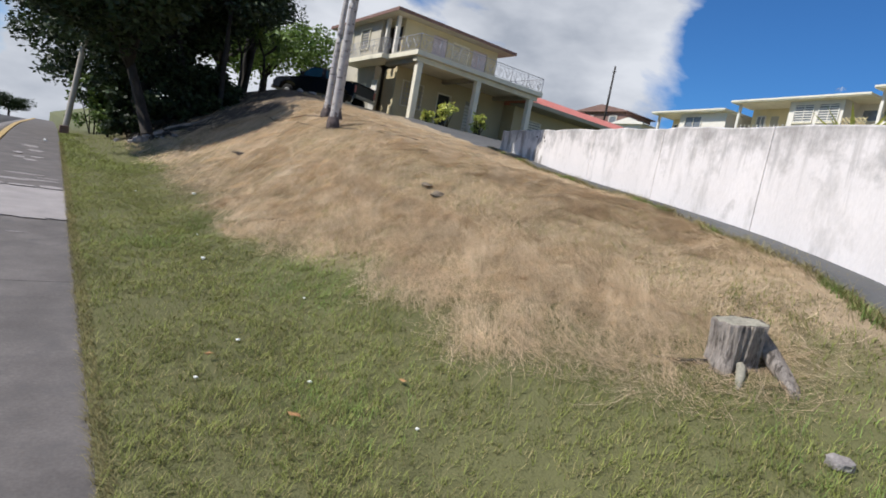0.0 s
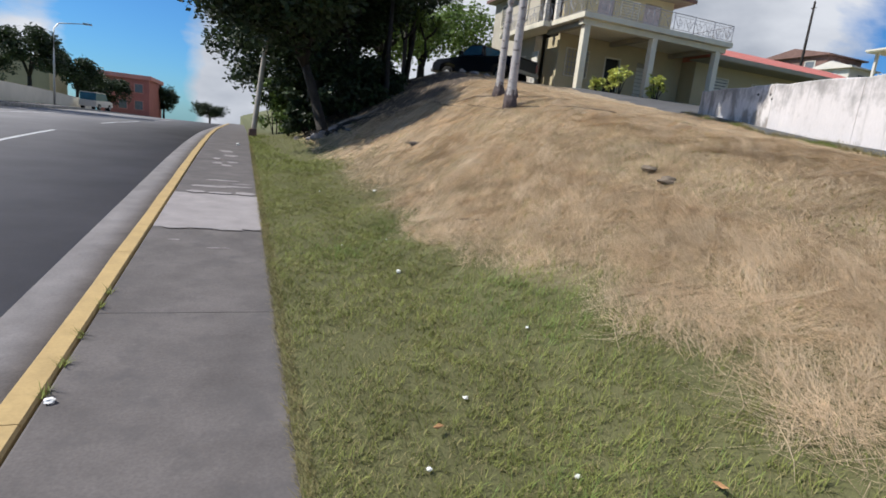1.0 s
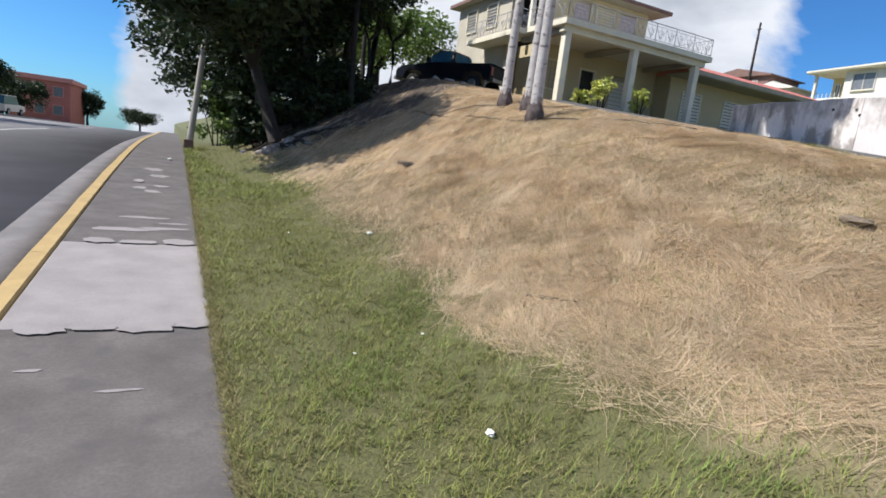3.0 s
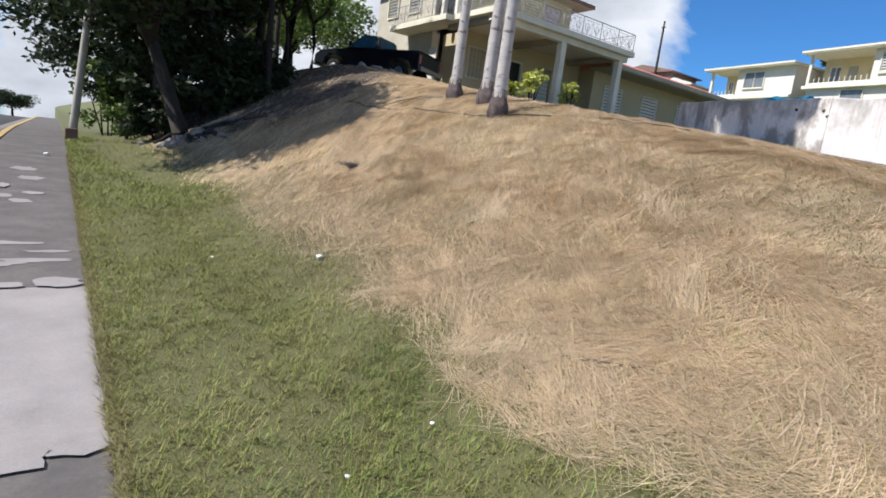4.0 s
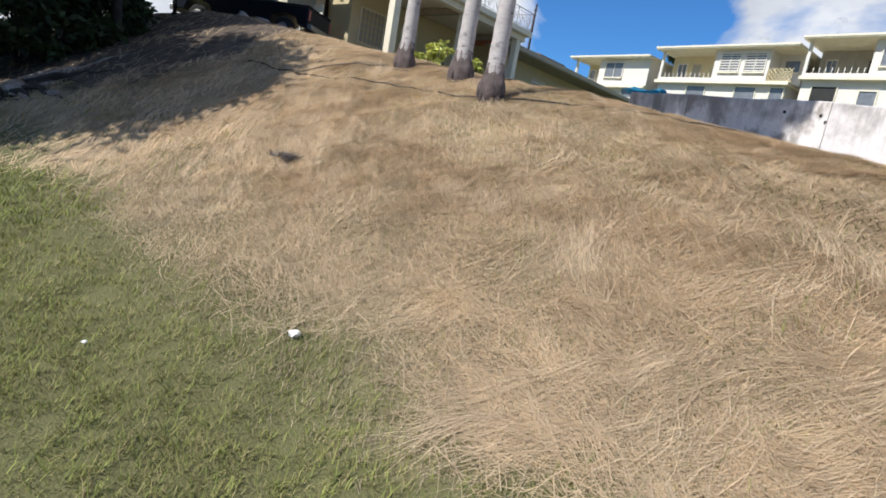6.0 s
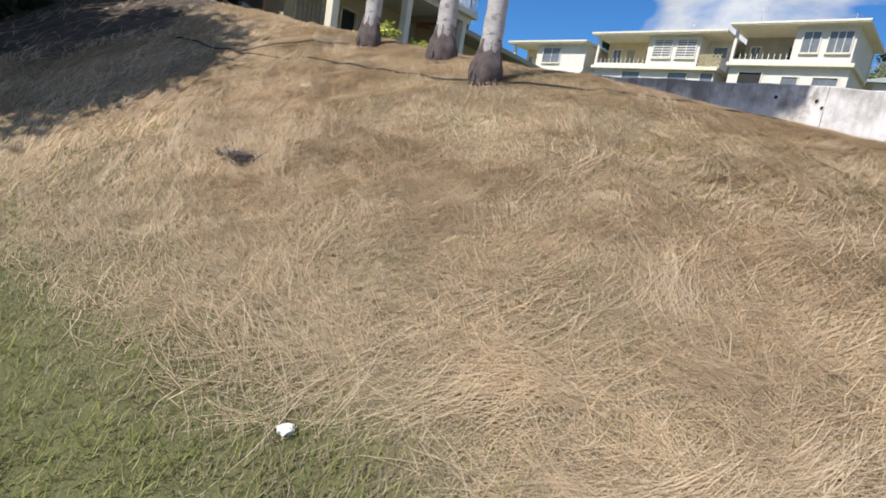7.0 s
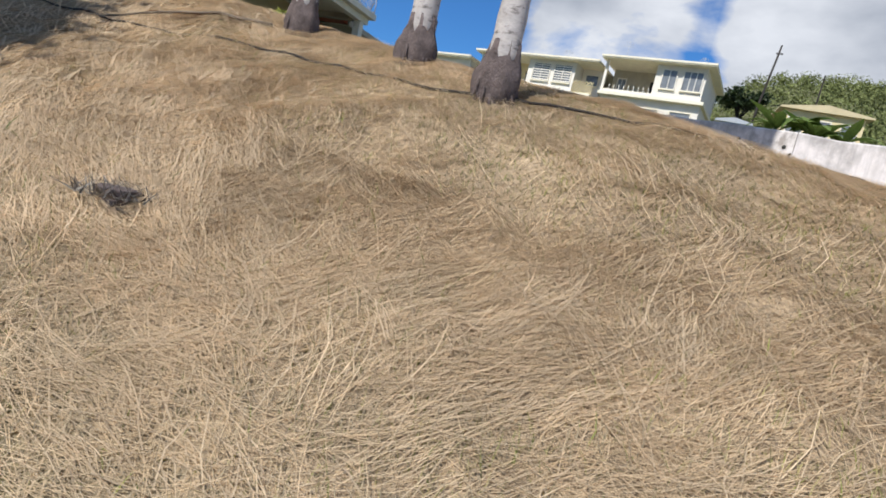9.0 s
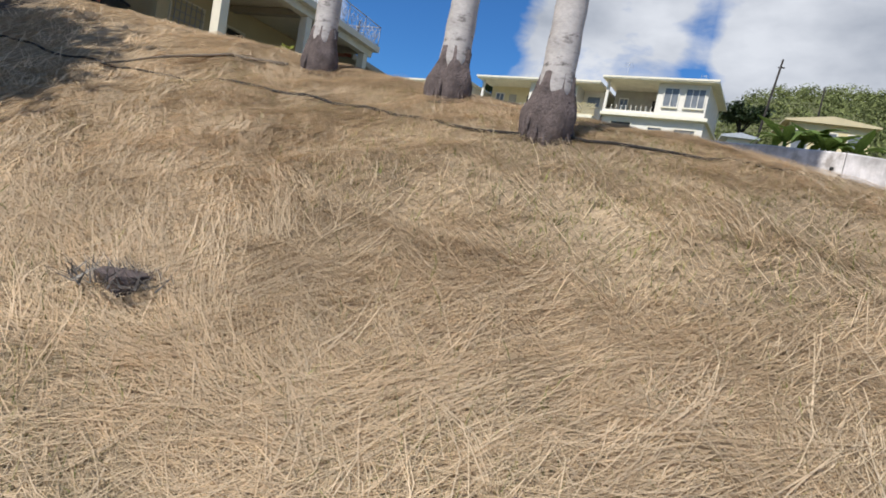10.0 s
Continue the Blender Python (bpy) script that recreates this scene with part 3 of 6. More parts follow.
def build_drive():
    yy = np.arange(-6, 23.3, 0.5)
    V, F = [], []
    n = 9
    for v in yy:
        a = float(drive_edge(v))
        b = float(wall_x(v)) + 0.02 if v < 13.28 else min(24.0, 11.2 + 3.5 * (v - 13.28))
        for k in range(n):
            x = a + (b - a) * k / (n - 1)
            V.append((x, v, float(hill_z(x, v)) + (0.09 if k else -0.1)))
    for i in range(len(yy) - 1):
        for k in range(n - 1):
            F.append((i * n + k, i * n + k + 1, (i + 1) * n + k + 1, (i + 1) * n + k))
    return quick_mesh("driveway", V, F, DRIVE)


tagged(new("driveway", build_drive()), "dark worn asphalt driveway along the wall", "driveway", kind="structure")


# the boundary wall, in cast panels with a stepped, stained face
def build_wall():
    w = thing("boundary_wall", label="white painted concrete wall, streaked grey and peeling", category="wall", kind="structure")
    ends = [13.28, 11.9, 9.6, 7.1, 4.9, 2.9, 0.6, -2.0, -5.0]
    for hi, lo in zip(ends, ends[1:]):
        bm = bmesh.new()
        nseg = 6
        rows = []
        for i in range(nseg + 1):
            y = hi - 0.004 + (lo + 0.004 - hi + 0.004) * i / nseg
            x = float(wall_x(y))
            zt = float(wall_top(y)) + 0.012 * math.sin(3.3 * y) + 0.008 * math.sin(8.7 * y)
            zb = float(hill_z(x, y)) - 0.35
            j = 0.006 * math.sin(5.1 * y)
            rows.append([bm.verts.new(p) for p in ((x + j, y, zb), (x + j - 0.012, y, (zb + zt) / 2), (x + j, y, zt - 0.02), (x + j + 0.02, y, zt), (x + 0.17, y, zt), (x + 0.19, y, zt - 0.02), (x + 0.19, y, zb))])
        for a, b in zip(rows, rows[1:]):
            for k in range(6):
                bm.faces.new((a[k], a[k + 1], b[k + 1], b[k]))
        bm.faces.new(rows[0])
        bm.faces.new(rows[-1][::-1])
        bmesh.ops.recalc_face_normals(bm, faces=bm.faces)
        # the two panels nearest the house carry palm shade in their colour
        part("wall_panel", bm, PAINT_END_SHADE if hi > 13 else PAINT_MID_SHADE if hi > 9.7 else PAINT_WALL, w, "peeling wall end, palm shade put into its grey" if hi > 13 else "")
    for y, z in ((9.70, 2.95), (9.62, 2.86), (10.2, 3.0)):
        bm = bmesh.new()
        tube(bm, [(float(wall_x(y)) - 0.016, y, z), (float(wall_x(y)) + 0.004, y, z)], 0.025, 7)
        part("hole", bm, DARK, w, "broken weep hole")
    return w


build_wall()


# ---- the two-storey house on the hill ----
FLOOR = 4.20
HOUSE_AT = (0.70, 0.62, 0.06)   # the drawing below starts from here


def window_unit(parent, name, x0, x1, z0, z1, y, face=-1, bars=0, slats=0, frame_m=None, pane_m=None, depth=0.06):
    """A window in a wall that faces -y (face=-1): frame, pane, and bars or louvres."""
    frame_m, pane_m = frame_m or TRIM, pane_m or GLASS
    w = part(name, boxed(x0, x1, y + 0.02, y + 0.05, z0, z1), pane_m, parent, "dark glazed window")
    t = 0.05
    part("window_frame", ring_frame("x", x0, x1, z0, z1, t, y - depth, y + 0.02), frame_m, w)
    for i in range(slats):
        z = z0 + (z1 - z0) * (i + 0.5) / slats
        bm = bmesh.new()
        prism(bm, [(y - 0.03, z - 0.025), (y - 0.025, z - 0.03), (y + 0.012, z + 0.02), (y + 0.007, z + 0.025)], "x", x0 + 0.01, x1 - 0.01)
        part("slat", bm, frame_m, w)
    for i in range(bars):
        x = x0 + (x1 - x0) * (i + 0.5) / bars
        part("bar", boxed(x - 0.012, x + 0.012, y - depth - 0.02, y - depth, z0 - 0.03, z1 + 0.03), IRON, w)
    if bars:
        for k in range(max(3, bars - 1)):
            z = z0 + (z1 - z0) * (k + 0.5) / max(3, bars - 1)
            part("crossbar", boxed(x0 - 0.02, x1 + 0.02, y - depth - 0.034, y - depth - 0.014, z - 0.012, z + 0.012), IRON, w)
    return w


def scroll_panel(bm, x0, x1, z0, z1, y, along="x"):
    """Wrought-iron scrolls in a rail panel: circles and S-curves of thin bar."""
    def p(a, z):
        return (a, y, z) if along == "x" else (y, a, z)
    cx, cz, r = (x0 + x1) / 2, (z0 + z1) / 2, min(x1 - x0, z1 - z0) * 0.30
    for ox in (-0.26, 0.26):
        c = cx + ox * (x1 - x0)
        pts = [p(c + r * math.cos(a) * (1 - 0.05 * i), cz + r * 1.15 * math.sin(a) * (1 - 0.05 * i)) for i, a in enumerate([k * 0.7 for k in range(12)])]
        tube(bm, pts, 0.011, 4, False)
    for sgn in (-1, 1):
        pts = [p(cx + sgn * (x1 - x0) * 0.5 * (1 - k / 7), cz + (z1 - z0) * 0.42 * math.cos(k * 0.9)) for k in range(8)]
        tube(bm, pts, 0.010, 4, False)


def railing(name, runs, z0, h, parent, posts_every=1.15):
    rail = part(name, bmesh.new(), IRON, parent, "lacy wrought-iron balcony railing")
    for axis, fixed, a, b in runs:
        n = max(1, round(abs(b - a) / posts_every))
        for k in range(n):
            u0, u1 = a + (b - a) * k / n, a + (b - a) * (k + 1) / n
            bm = bmesh.new()
            q = (lambda u, z: (u, fixed, z)) if axis == "x" else (lambda u, z: (fixed, u, z))
            tube(bm, [q(u0, z0), q(u0, z0 + h)], 0.02, 6)
            tube(bm, [q(u0, z0 + h), q(u1, z0 + h)], 0.02, 6)
            tube(bm, [q(u0, z0 + 0.08), q(u1, z0 + 0.08)], 0.014, 6)
            tube(bm, [q(u0, z0 + h - 0.12), q(u1, z0 + h - 0.12)], 0.010, 4)
            for j in range(1, 4):
                uu = u0 + (u1 - u0) * j / 4
                tube(bm, [q(uu, z0 + 0.08), q(uu, z0 + h - 0.12)], 0.008, 4)
            scroll_panel(bm, u0, u1, z0 + 0.1, z0 + h - 0.14, fixed, axis)
            part("rail_panel", bm, IRON, rail)
    return rail


def build_house():
    h = thing("house", HOUSE_AT, label="two-storey cream concrete house with carport and iron balconies", category="house")
    # plinth and floor under the carport
    part("floor_slab", boxed(12.7, 22.2, 22.9, 26.5, FLOOR - 1.2, FLOOR, bev=0.02), DRIVE, h, "dark worn carport floor")
    # carport columns, pale, square
    for x in (13.38, 17.16, 21.08):
        part("column", boxed(x - 0.15, x + 0.15, 23.1, 23.4, FLOOR, 7.0, bev=0.012), TRIM, h, "pale square concrete column")
    # beams and deck
    part("beam", boxed(13.1, 21.5, 23.08, 23.42, 7.0, 7.24, bev=0.01), TRIM, h)
    for x in (13.38, 17.16, 21.08):
        part("cross_beam", boxed(x - 0.13, x + 0.13, 23.43, 26.49, 7.0, 7.22, bev=0.01), SOFFIT, h)
    part("balcony_deck", boxed(12.95, 21.62, 22.82, 26.5, 7.245, 7.48, bev=0.015), TRIM, h, "pale concrete balcony deck")
    # ground floor front wall with door, grilles, garage recess
    for b in ((14.05, 16.9, 26.5, 26.72, FLOOR - 1, 7.24), (17.9, 19.0, 26.5, 26.72, FLOOR - 1, 7.24), (20.0, 22.0, 26.5, 26.72, FLOOR - 1, 7.24), (16.9, 17.9, 26.5, 26.72, 6.5, 7.24), (19.0, 20.0, 26.5, 26.72, 6.5, 7.24)):
        part("wall", boxed(*b), CREAM, h)
    window_unit(h, "window", 14.55, 15.85, 5.25, 6.55, 26.5, bars=6)
    d = part("door", boxed(16.9, 17.9, 26.6, 26.66, FLOOR, 6.5), DARK, h, "dark open doorway")
    part("door_frame", boxed((16.9, 16.97, 26.46, 26.7, FLOOR, 6.5), (17.83, 17.9, 26.46, 26.7, FLOOR, 6.5), (16.97, 17.83, 26.46, 26.7, 6.43, 6.5)), TRIM, d)
    g = part("gate", boxed((19.0, 20.0, 26.66, 26.70, FLOOR, 6.5)), SOFFIT, h, "pale louvred carport door")
    for k in range(10):
        part("slat", boxed(19.04, 19.96, 26.60, 26.655, FLOOR + 0.1 + 0.2 * k, FLOOR + 0.26 + 0.2 * k), WHITE, g)
    # left side: lit wall with windows, recess with a white door
    for b in ((13.62, 13.84, 28.3, 34.0, FLOOR - 1, 9.80), (13.84, 20.75, 33.8, 34.0, FLOOR - 1, 9.80), (20.55, 20.75, 26.74, 33.8, 7.485, 9.80), (21.8, 22.0, 26.74, 33.8, FLOOR - 1, 7.24), (13.84, 14.05, 28.3, 28.5, FLOOR - 1, 7.2)):
        part("side_wall", boxed(*b), SIDE_PAINT, h, "white stuccoed side wall")
    part("recess_wall", boxed((14.27, 14.47, 26.73, 28.3, FLOOR - 1, 7.2)), CREAM, h)
    rd = part("side_door", boxed(13.50, 13.56, 27.62, 28.25, FLOOR - 0.1, 6.4, bev=0.01), WHITE, h, "white side door standing ajar")
    part("door_handle", boxed(13.46, 13.50, 27.7, 27.78, 5.3, 5.36), METAL, rd)
    for y0, y1, z0, z1 in ((29.2, 30.5, 5.0, 6.2), (31.6, 32.9, 5.0, 6.2), (29.6, 30.6, 8.3, 9.4), (31.8, 32.8, 8.3, 9.4)):
        w = part("side_window", boxed(13.60, 13.618, y0, y1, z0, z1), GLASS, h, "dark louvred side window")
        part("window_frame", ring_frame("y", y0, y1, z0, z1, 0.06, 13.54, 13.618), TRIM, w)
        for k in range(7):
            z = z0 + (z1 - z0) * (k + 0.5) / 7
            part("slat", boxed(13.565, 13.598, y0 + 0.01, y1 - 0.01, z - 0.03, z + 0.035), SOFFIT, w)
    # upper storey
    for b in ((14.1, 16.0, 26.5, 26.72, 7.485, 9.80), (17.0, 18.9, 26.5, 26.72, 7.485, 9.80), (20.0, 20.75, 26.5, 26.72, 7.485, 9.80), (16.0, 17.0, 26.5, 26.72, 9.5, 9.80), (18.9, 20.0, 26.5, 26.72, 9.5, 9.80), (14.1, 14.32, 26.72, 28.3, 9.5, 9.80)):
        part("upper_wall", boxed(*b), CREAM, h)
    for x0, x1 in ((16.0, 17.0), (18.9, 20.0)):
        pd = part("balcony_door", boxed(x0, x1, 26.6, 26.64, 7.485, 9.5), LILAC, h, "pale lilac louvred balcony door")
        for k in range(11):
            part("slat", boxed(x0 + 0.05, x1 - 0.05, 26.555, 26.6, 7.56 + 0.176 * k, 7.70 + 0.176 * k), LILAC, pd)
    window_unit(h, "window", 17.4, 18.5, 8.3, 9.4, 26.5, slats=8)
    part("corner_post", boxed(13.62, 13.82, 26.5, 26.7, 7.485, 9.79, bev=0.01), WHITE, h)
    part("corner_post", boxed(13.62, 13.82, 27.6, 27.8, 7.485, 9.79, bev=0.01), WHITE, h)
    # near-black panel: the recess's shade is put into its colour
    part("upper_recess", boxed(14.33, 14.5, 26.73, 28.3, 7.485, 9.80), DARK, h, "dark panel for the shade of the recess behind the side balcony")
    # side balcony
    part("side_balcony", boxed(12.55, 13.60, 25.7, 30.6, 7.20, 7.44, bev=0.015), TRIM, h, "pale concrete side balcony")
    railing("railing", [("x", 22.9, 13.05, 21.54), ("y", 21.54, 22.9, 26.3), ("y", 13.05, 22.9, 25.65)], 7.48, 0.78, h)
    railing("railing", [("y", 12.62, 25.75, 30.55), ("x", 25.75, 12.62, 13.0)], 7.44, 0.80, h)
    # roof: low hip with a deep eave and a pale edge
    bm = bmesh.new()
    x0, x1, y0, y1 = 13.15, 21.55, 25.75, 34.4
    lo = [bm.verts.new(p) for p in ((x0, y0, 9.80), (x1, y0, 9.80), (x1, y1, 9.80), (x0, y1, 9.80))]
    ed = [bm.verts.new(p) for p in ((x0, y0, 9.95), (x1, y0, 9.95), (x1, y1, 9.95), (x0, y1, 9.95))]
    tp = [bm.verts.new(p) for p in ((x0 + 4.2, y0 + 4.4, 10.55), (x1 - 4.2, y0 + 4.4, 10.55), (x1 - 4.2, y1 - 4.4, 10.55), (x0 + 4.2, y1 - 4.4, 10.55))]
    bm.faces.new(lo[::-1])
    for a, b in ((lo, ed), (ed, tp)):
        for k in range(4):
            bm.faces.new((a[k], a[(k + 1) % 4], b[(k + 1) % 4], b[k]))
    bm.faces.new(tp)
    part("roof", bm, SOFFIT, h, "low hipped roof with deep eaves")
    for b in ((x0 - 0.03, x1 + 0.03, y0 - 0.03, y0 - 0.002, 9.81, 9.98), (x0 - 0.03, x0 - 0.002, y0, y1, 9.81, 9.98), (x1 + 0.002, x1 + 0.03, y0, y1, 9.81, 9.98)):
        part("fascia", boxed(*b), TILE_DARK, h, "brown roof edge")
    return h


build_house()


def build_annex():
    a = thing("annex", (0.55, 0.5, 0.0), label="low cream annex with a sloping red roof", category="house")
    for b in ((22.2, 36.0, 25.6, 25.8, 3.0, 7.0), (35.8, 36.0, 25.8, 32, 3.0, 7.0), (22.2, 22.4, 25.8, 32, 3.0, 7.0)):
        part("wall", boxed(*b), CREAM, a, "cream annex wall with lattice openings")
    bm = bmesh.new()
    prism(bm, [(24.2, 7.02), (24.2, 7.16), (29.0, 8.75), (33.0, 7.4), (33.0, 7.2), (29.0, 8.55)], "x", 21.7, 36.8)
    part("roof", bm, RED_ROOF, a, "faded red sheet roof")
    part("eave_board", boxed(21.7, 36.8, 24.2, 25.598, 6.95, 7.0), SOFFIT, a)
    part("fascia", boxed(21.7, 36.8, 24.12, 24.196, 6.98, 7.2), SOFFIT, a)
    for x0 in (23.2, 26.5, 30.0):
        w = part("window", boxed(x0, x0 + 1.4, 25.585, 25.598, 4.9, 6.3), GLASS, a, "louvred annex window")
        for k in range(8):
            part("slat", boxed(x0, x0 + 1.4, 25.55, 25.583, 4.95 + 0.17 * k, 5.07 + 0.17 * k), WHITE, w)
        part("window_frame", ring_frame("x", x0, x0 + 1.4, 4.9, 6.3, 0.06, 25.54, 25.598), TRIM, w)


build_annex()


# ---- palms ----
def palm_frond(bm, base, az, length, droop, width=0.34):
    """A feather leaf: an arched rib with thin leaflets in pairs."""
    pts = []
    for k in range(9):
        t = k / 8
        r = length * t * (1 - 0.18 * t)
        pts.append(Vector(base) + Vector((math.cos(az) * r, math.sin(az) * r, length * (0.55 * t - droop * t * t))))
    tube(bm, pts, [0.022 * (1 - 0.85 * k / 8) for k in range(9)], 5)
    n = 30
    for k in range(3, n):
        t = k / n
        i = min(7, int(t * 8))
        p = pts[i].lerp(pts[i + 1], t * 8 - i)
        fwd = (pts[i + 1] - pts[i]).normalized()
        side = fwd.cross(Vector((0, 0, 1))).normalized()
        ln = width * length * (0.35 + math.sin(math.pi * min(1, t * 1.05)) * 0.75)
        for sg in (-1, 1):
            tip = p + side * sg * ln * 0.8 + fwd * ln * 0.45 + Vector((0, 0, -ln * 0.35))
            w = fwd * 0.022
            mid = p.lerp(tip, 0.5) + Vector((0, 0, 0.04))
            vs = [bm.verts.new(q) for q in (p - w, p + w, mid + w * 1.3, tip, mid - w * 1.3)]
            bm.faces.new(vs)


def build_palm(x, y, height, lean, r, seed):
    rng = random.Random(seed)
    z = gz(x, y) - 0.05
    p = thing("palm_tree", (x, y, z), label="tall slender palm with pale ringed trunk on the grassy bank", category="palm tree", group="palms on the bank")
    n = 54
    bm = bmesh.new()
    pts, rad = [], []
    for k in range(n):
        t = k / (n - 1)
        pts.append((lean[0] * t * t * 1.8, lean[1] * t * t * 1.8, 0.22 + (height - 0.22) * t))
        rr = r * (1.12 - 0.42 * min(1, t * 1.5)) + 0.010 * math.exp(-t * height / 0.3)
        rad.append(rr * (1 + (0.035 if k % 2 else -0.02)))
    tube(bm, pts, rad, 18)
    part("trunk", bm, PALM_BARK, p, "grey ringed palm trunk")
    bm = bmesh.new()
    pr = [(-0.10, 1.35), (0.05, 1.68), (0.13, 1.76), (0.20, 1.72), (0.27, 1.46), (0.33, 1.26), (0.42, 1.13)]
    tube(bm, [(0, 0, zz - 0.02) for zz, _ in pr], [r * q for _, q in pr], 20)
    for v in bm.verts:
        a = math.atan2(v.co.y, v.co.x)
        f = 1 + 0.10 * math.sin(7 * a + seed) + 0.06 * math.sin(17 * a + 9 * v.co.z) + rng.uniform(-0.05, 0.05)
        v.co.x *= f
        v.co.y *= f
    for k in range(70):
        a = rng.uniform(0, 6.283)
        z0 = rng.uniform(0.02, 0.16)
        q = r * rng.uniform(1.5, 1.72)
        tube(bm, [(q * 0.9 * math.cos(a), q * 0.9 * math.sin(a), z0), (q * 1.04 * math.cos(a + 0.1), q * 1.04 * math.sin(a + 0.1), z0 - 0.07), (q * 0.98 * math.cos(a + 0.15), q * 0.98 * math.sin(a + 0.15), z0 - 0.16)], [0.014, 0.012, 0.006], 5)
    part("root_crown", bm, PALM_ROOT, p, "dark swollen root crown")
    top = Vector(pts[-1])
    bm = bmesh.new()
    tube(bm, [top, top + Vector((0, 0, 0.55))], [r * 0.75, r * 0.45], 12)
    part("crownshaft", bm, LEAF_LIGHT, p, "green crownshaft")
    bm = bmesh.new()
    for k in range(13):
        palm_frond(bm, top + Vector((0, 0, 0.5)), k * 2.4 + rng.uniform(-0.2, 0.2), rng.uniform(1.1, 1.5), rng.uniform(0.5, 1.5))
    part("crown", bm, LEAF_LIGHT, p, "feathery green crown")
    return p


build_palm(5.02, 12.15, 6.1, (0.1, 0.15), 0.084, 1)
build_palm(5.43, 12.97, 6.3, (0.1, 0.0), 0.088, 2)
build_palm(5.71, 14.26, 6.2, (0.2, 0.15), 0.084, 3)


# ---- broad-leaved trees ----
def leaf_cloud(centres, radii, per, size, seed, squash=0.75):
    """Many small bent leaves in loose clumps, as one set of quads."""
    rng = np.random.default_rng(seed)
    C = np.repeat(np.asarray(centres), per, axis=0)
    Rr = np.repeat(np.asarray(radii), per)
    n = len(C)
    d = rng.normal(size=(n, 3))
    d /= np.linalg.norm(d, axis=1)[:, None]
    P = C + d * (Rr * rng.uniform(0.25, 1.05, n) ** 0.6)[:, None] * np.array([1, 1, squash])
    a = rng.normal(size=(n, 3))
    a[:, 2] = a[:, 2] * 0.5 - 0.25
    a /= np.linalg.norm(a, axis=1)[:, None]
    b = np.cross(a, rng.normal(size=(n, 3)))
    b /= np.linalg.norm(b, axis=1)[:, None]
    s = size * rng.uniform(0.6, 1.35, n)[:, None]
    V = np.stack([P, P + a * s * 0.5 + b * s * 0.24, P + a * s, P + a * s * 0.5 - b * s * 0.24], 1).reshape(-1, 3)
    F = np.arange(4 * n).reshape(-1, 4)
    return V, F


def build_tree(x, y, height, crown, seed, trunk_r=0.2, leaf=LEAF, clumps=46, per=170, size=0.2, label="", z=None, low=0.35, lean=(0, 0), category="tree", spread=1.0):
    rng = random.Random(seed)
    z = gz(x, y) - 0.1 if z is None else z
    t = thing("tree", (x, y, z), label=label or "dense dark-green broadleaf tree with dark trunk", category=category)
    bm = bmesh.new()
    fork = height * low
    tube(bm, [(0, 0, 0), (0.05, 0.03, 0.25), (lean[0] * 0.4, lean[1] * 0.4, fork * 0.5), (lean[0], lean[1], fork)], [trunk_r * 1.7, trunk_r * 1.15, trunk_r, trunk_r * 0.8], 10)
    for k in range(6):
        a = k * 1.05 + rng.uniform(-0.2, 0.2)
        tube(bm, [(trunk_r * 1.0 * math.cos(a), trunk_r * math.sin(a), 0.16), (trunk_r * 2.0 * math.cos(a), trunk_r * 2.0 * math.sin(a), 0.02), (trunk_r * 3.2 * math.cos(a), trunk_r * 3.2 * math.sin(a), -0.1)], [trunk_r * 0.4, trunk_r * 0.28, 0.02], 6)
    part("trunk", bm, BARK, t, "dark furrowed trunk")
    cx, cy, cz, rx, ry, rz = crown
    cs, rs = [], []
    limbs = 7
    for k in range(limbs):
        a = k * 2 * math.pi / limbs + rng.uniform(-0.3, 0.3)
        e = rng.uniform(0.45, 0.95)
        tip = Vector((cx + rx * e * math.cos(a), cy + ry * e * math.sin(a), cz + rz * rng.uniform(-0.35, 0.6)))
        base = Vector((lean[0], lean[1], fork))
        mid = base.lerp(tip, 0.45) + Vector((0, 0, 0.12 * height * rng.uniform(0.2, 1)))
        bm = bmesh.new()
        tube(bm, [base - Vector((0, 0, 0.2)), base.lerp(mid, 0.5), mid, mid.lerp(tip, 0.6), tip], [trunk_r * 0.62, trunk_r * 0.45, trunk_r * 0.33, trunk_r * 0.2, 0.02], 7)
        part("limb", bm, BARK, t)
        for f in (0.55, 0.8, 1.0):
            cs.append(tuple(mid.lerp(tip, f)))
            rs.append(rng.uniform(0.55, 0.95) * spread)
    while len(cs) < clumps:
        v = Vector((rng.gauss(0, 1), rng.gauss(0, 1), rng.gauss(0, 1))).normalized() * rng.uniform(0.55, 1.0)
        cs.append((cx + rx * v.x, cy + ry * v.y, cz + rz * v.z))
        rs.append(rng.uniform(0.5, 1.05) * spread)
    V, F = leaf_cloud(cs, rs, per, size, seed)
    ob = new("crown", quick_mesh("crown", V, F, leaf))
    ob.parent = t
    return t


build_tree(2.5, 24.9, 9.0, (-0.2, 0.9, 5.9, 3.4, 3.4, 3.6), 11, 0.32, clumps=120, per=230, spread=1.25, size=0.24)
build_tree(4.4, 27.2, 9.5, (-0.6, 0.0, 6.6, 3.7, 3.4, 3.2), 12, 0.28, clumps=110, per=230, spread=1.25, size=0.24)
build_tree(2.6, 31.0, 9.0, (-0.6, 0.0, 5.0, 4.0, 4.0, 4.4), 13, 0.30, clumps=100, per=220, spread=1.3, size=0.25)
build_tree(2.45, 22.0, 8.5, (-2.0, -2.0, 4.9, 2.6, 2.8, 1.9), 18, 0.18, clumps=150, per=230, spread=1.15, size=0.22, lean=(-0.7, 0.2), label="dark spreading tree with gnarled roots on the bank", low=0.3)
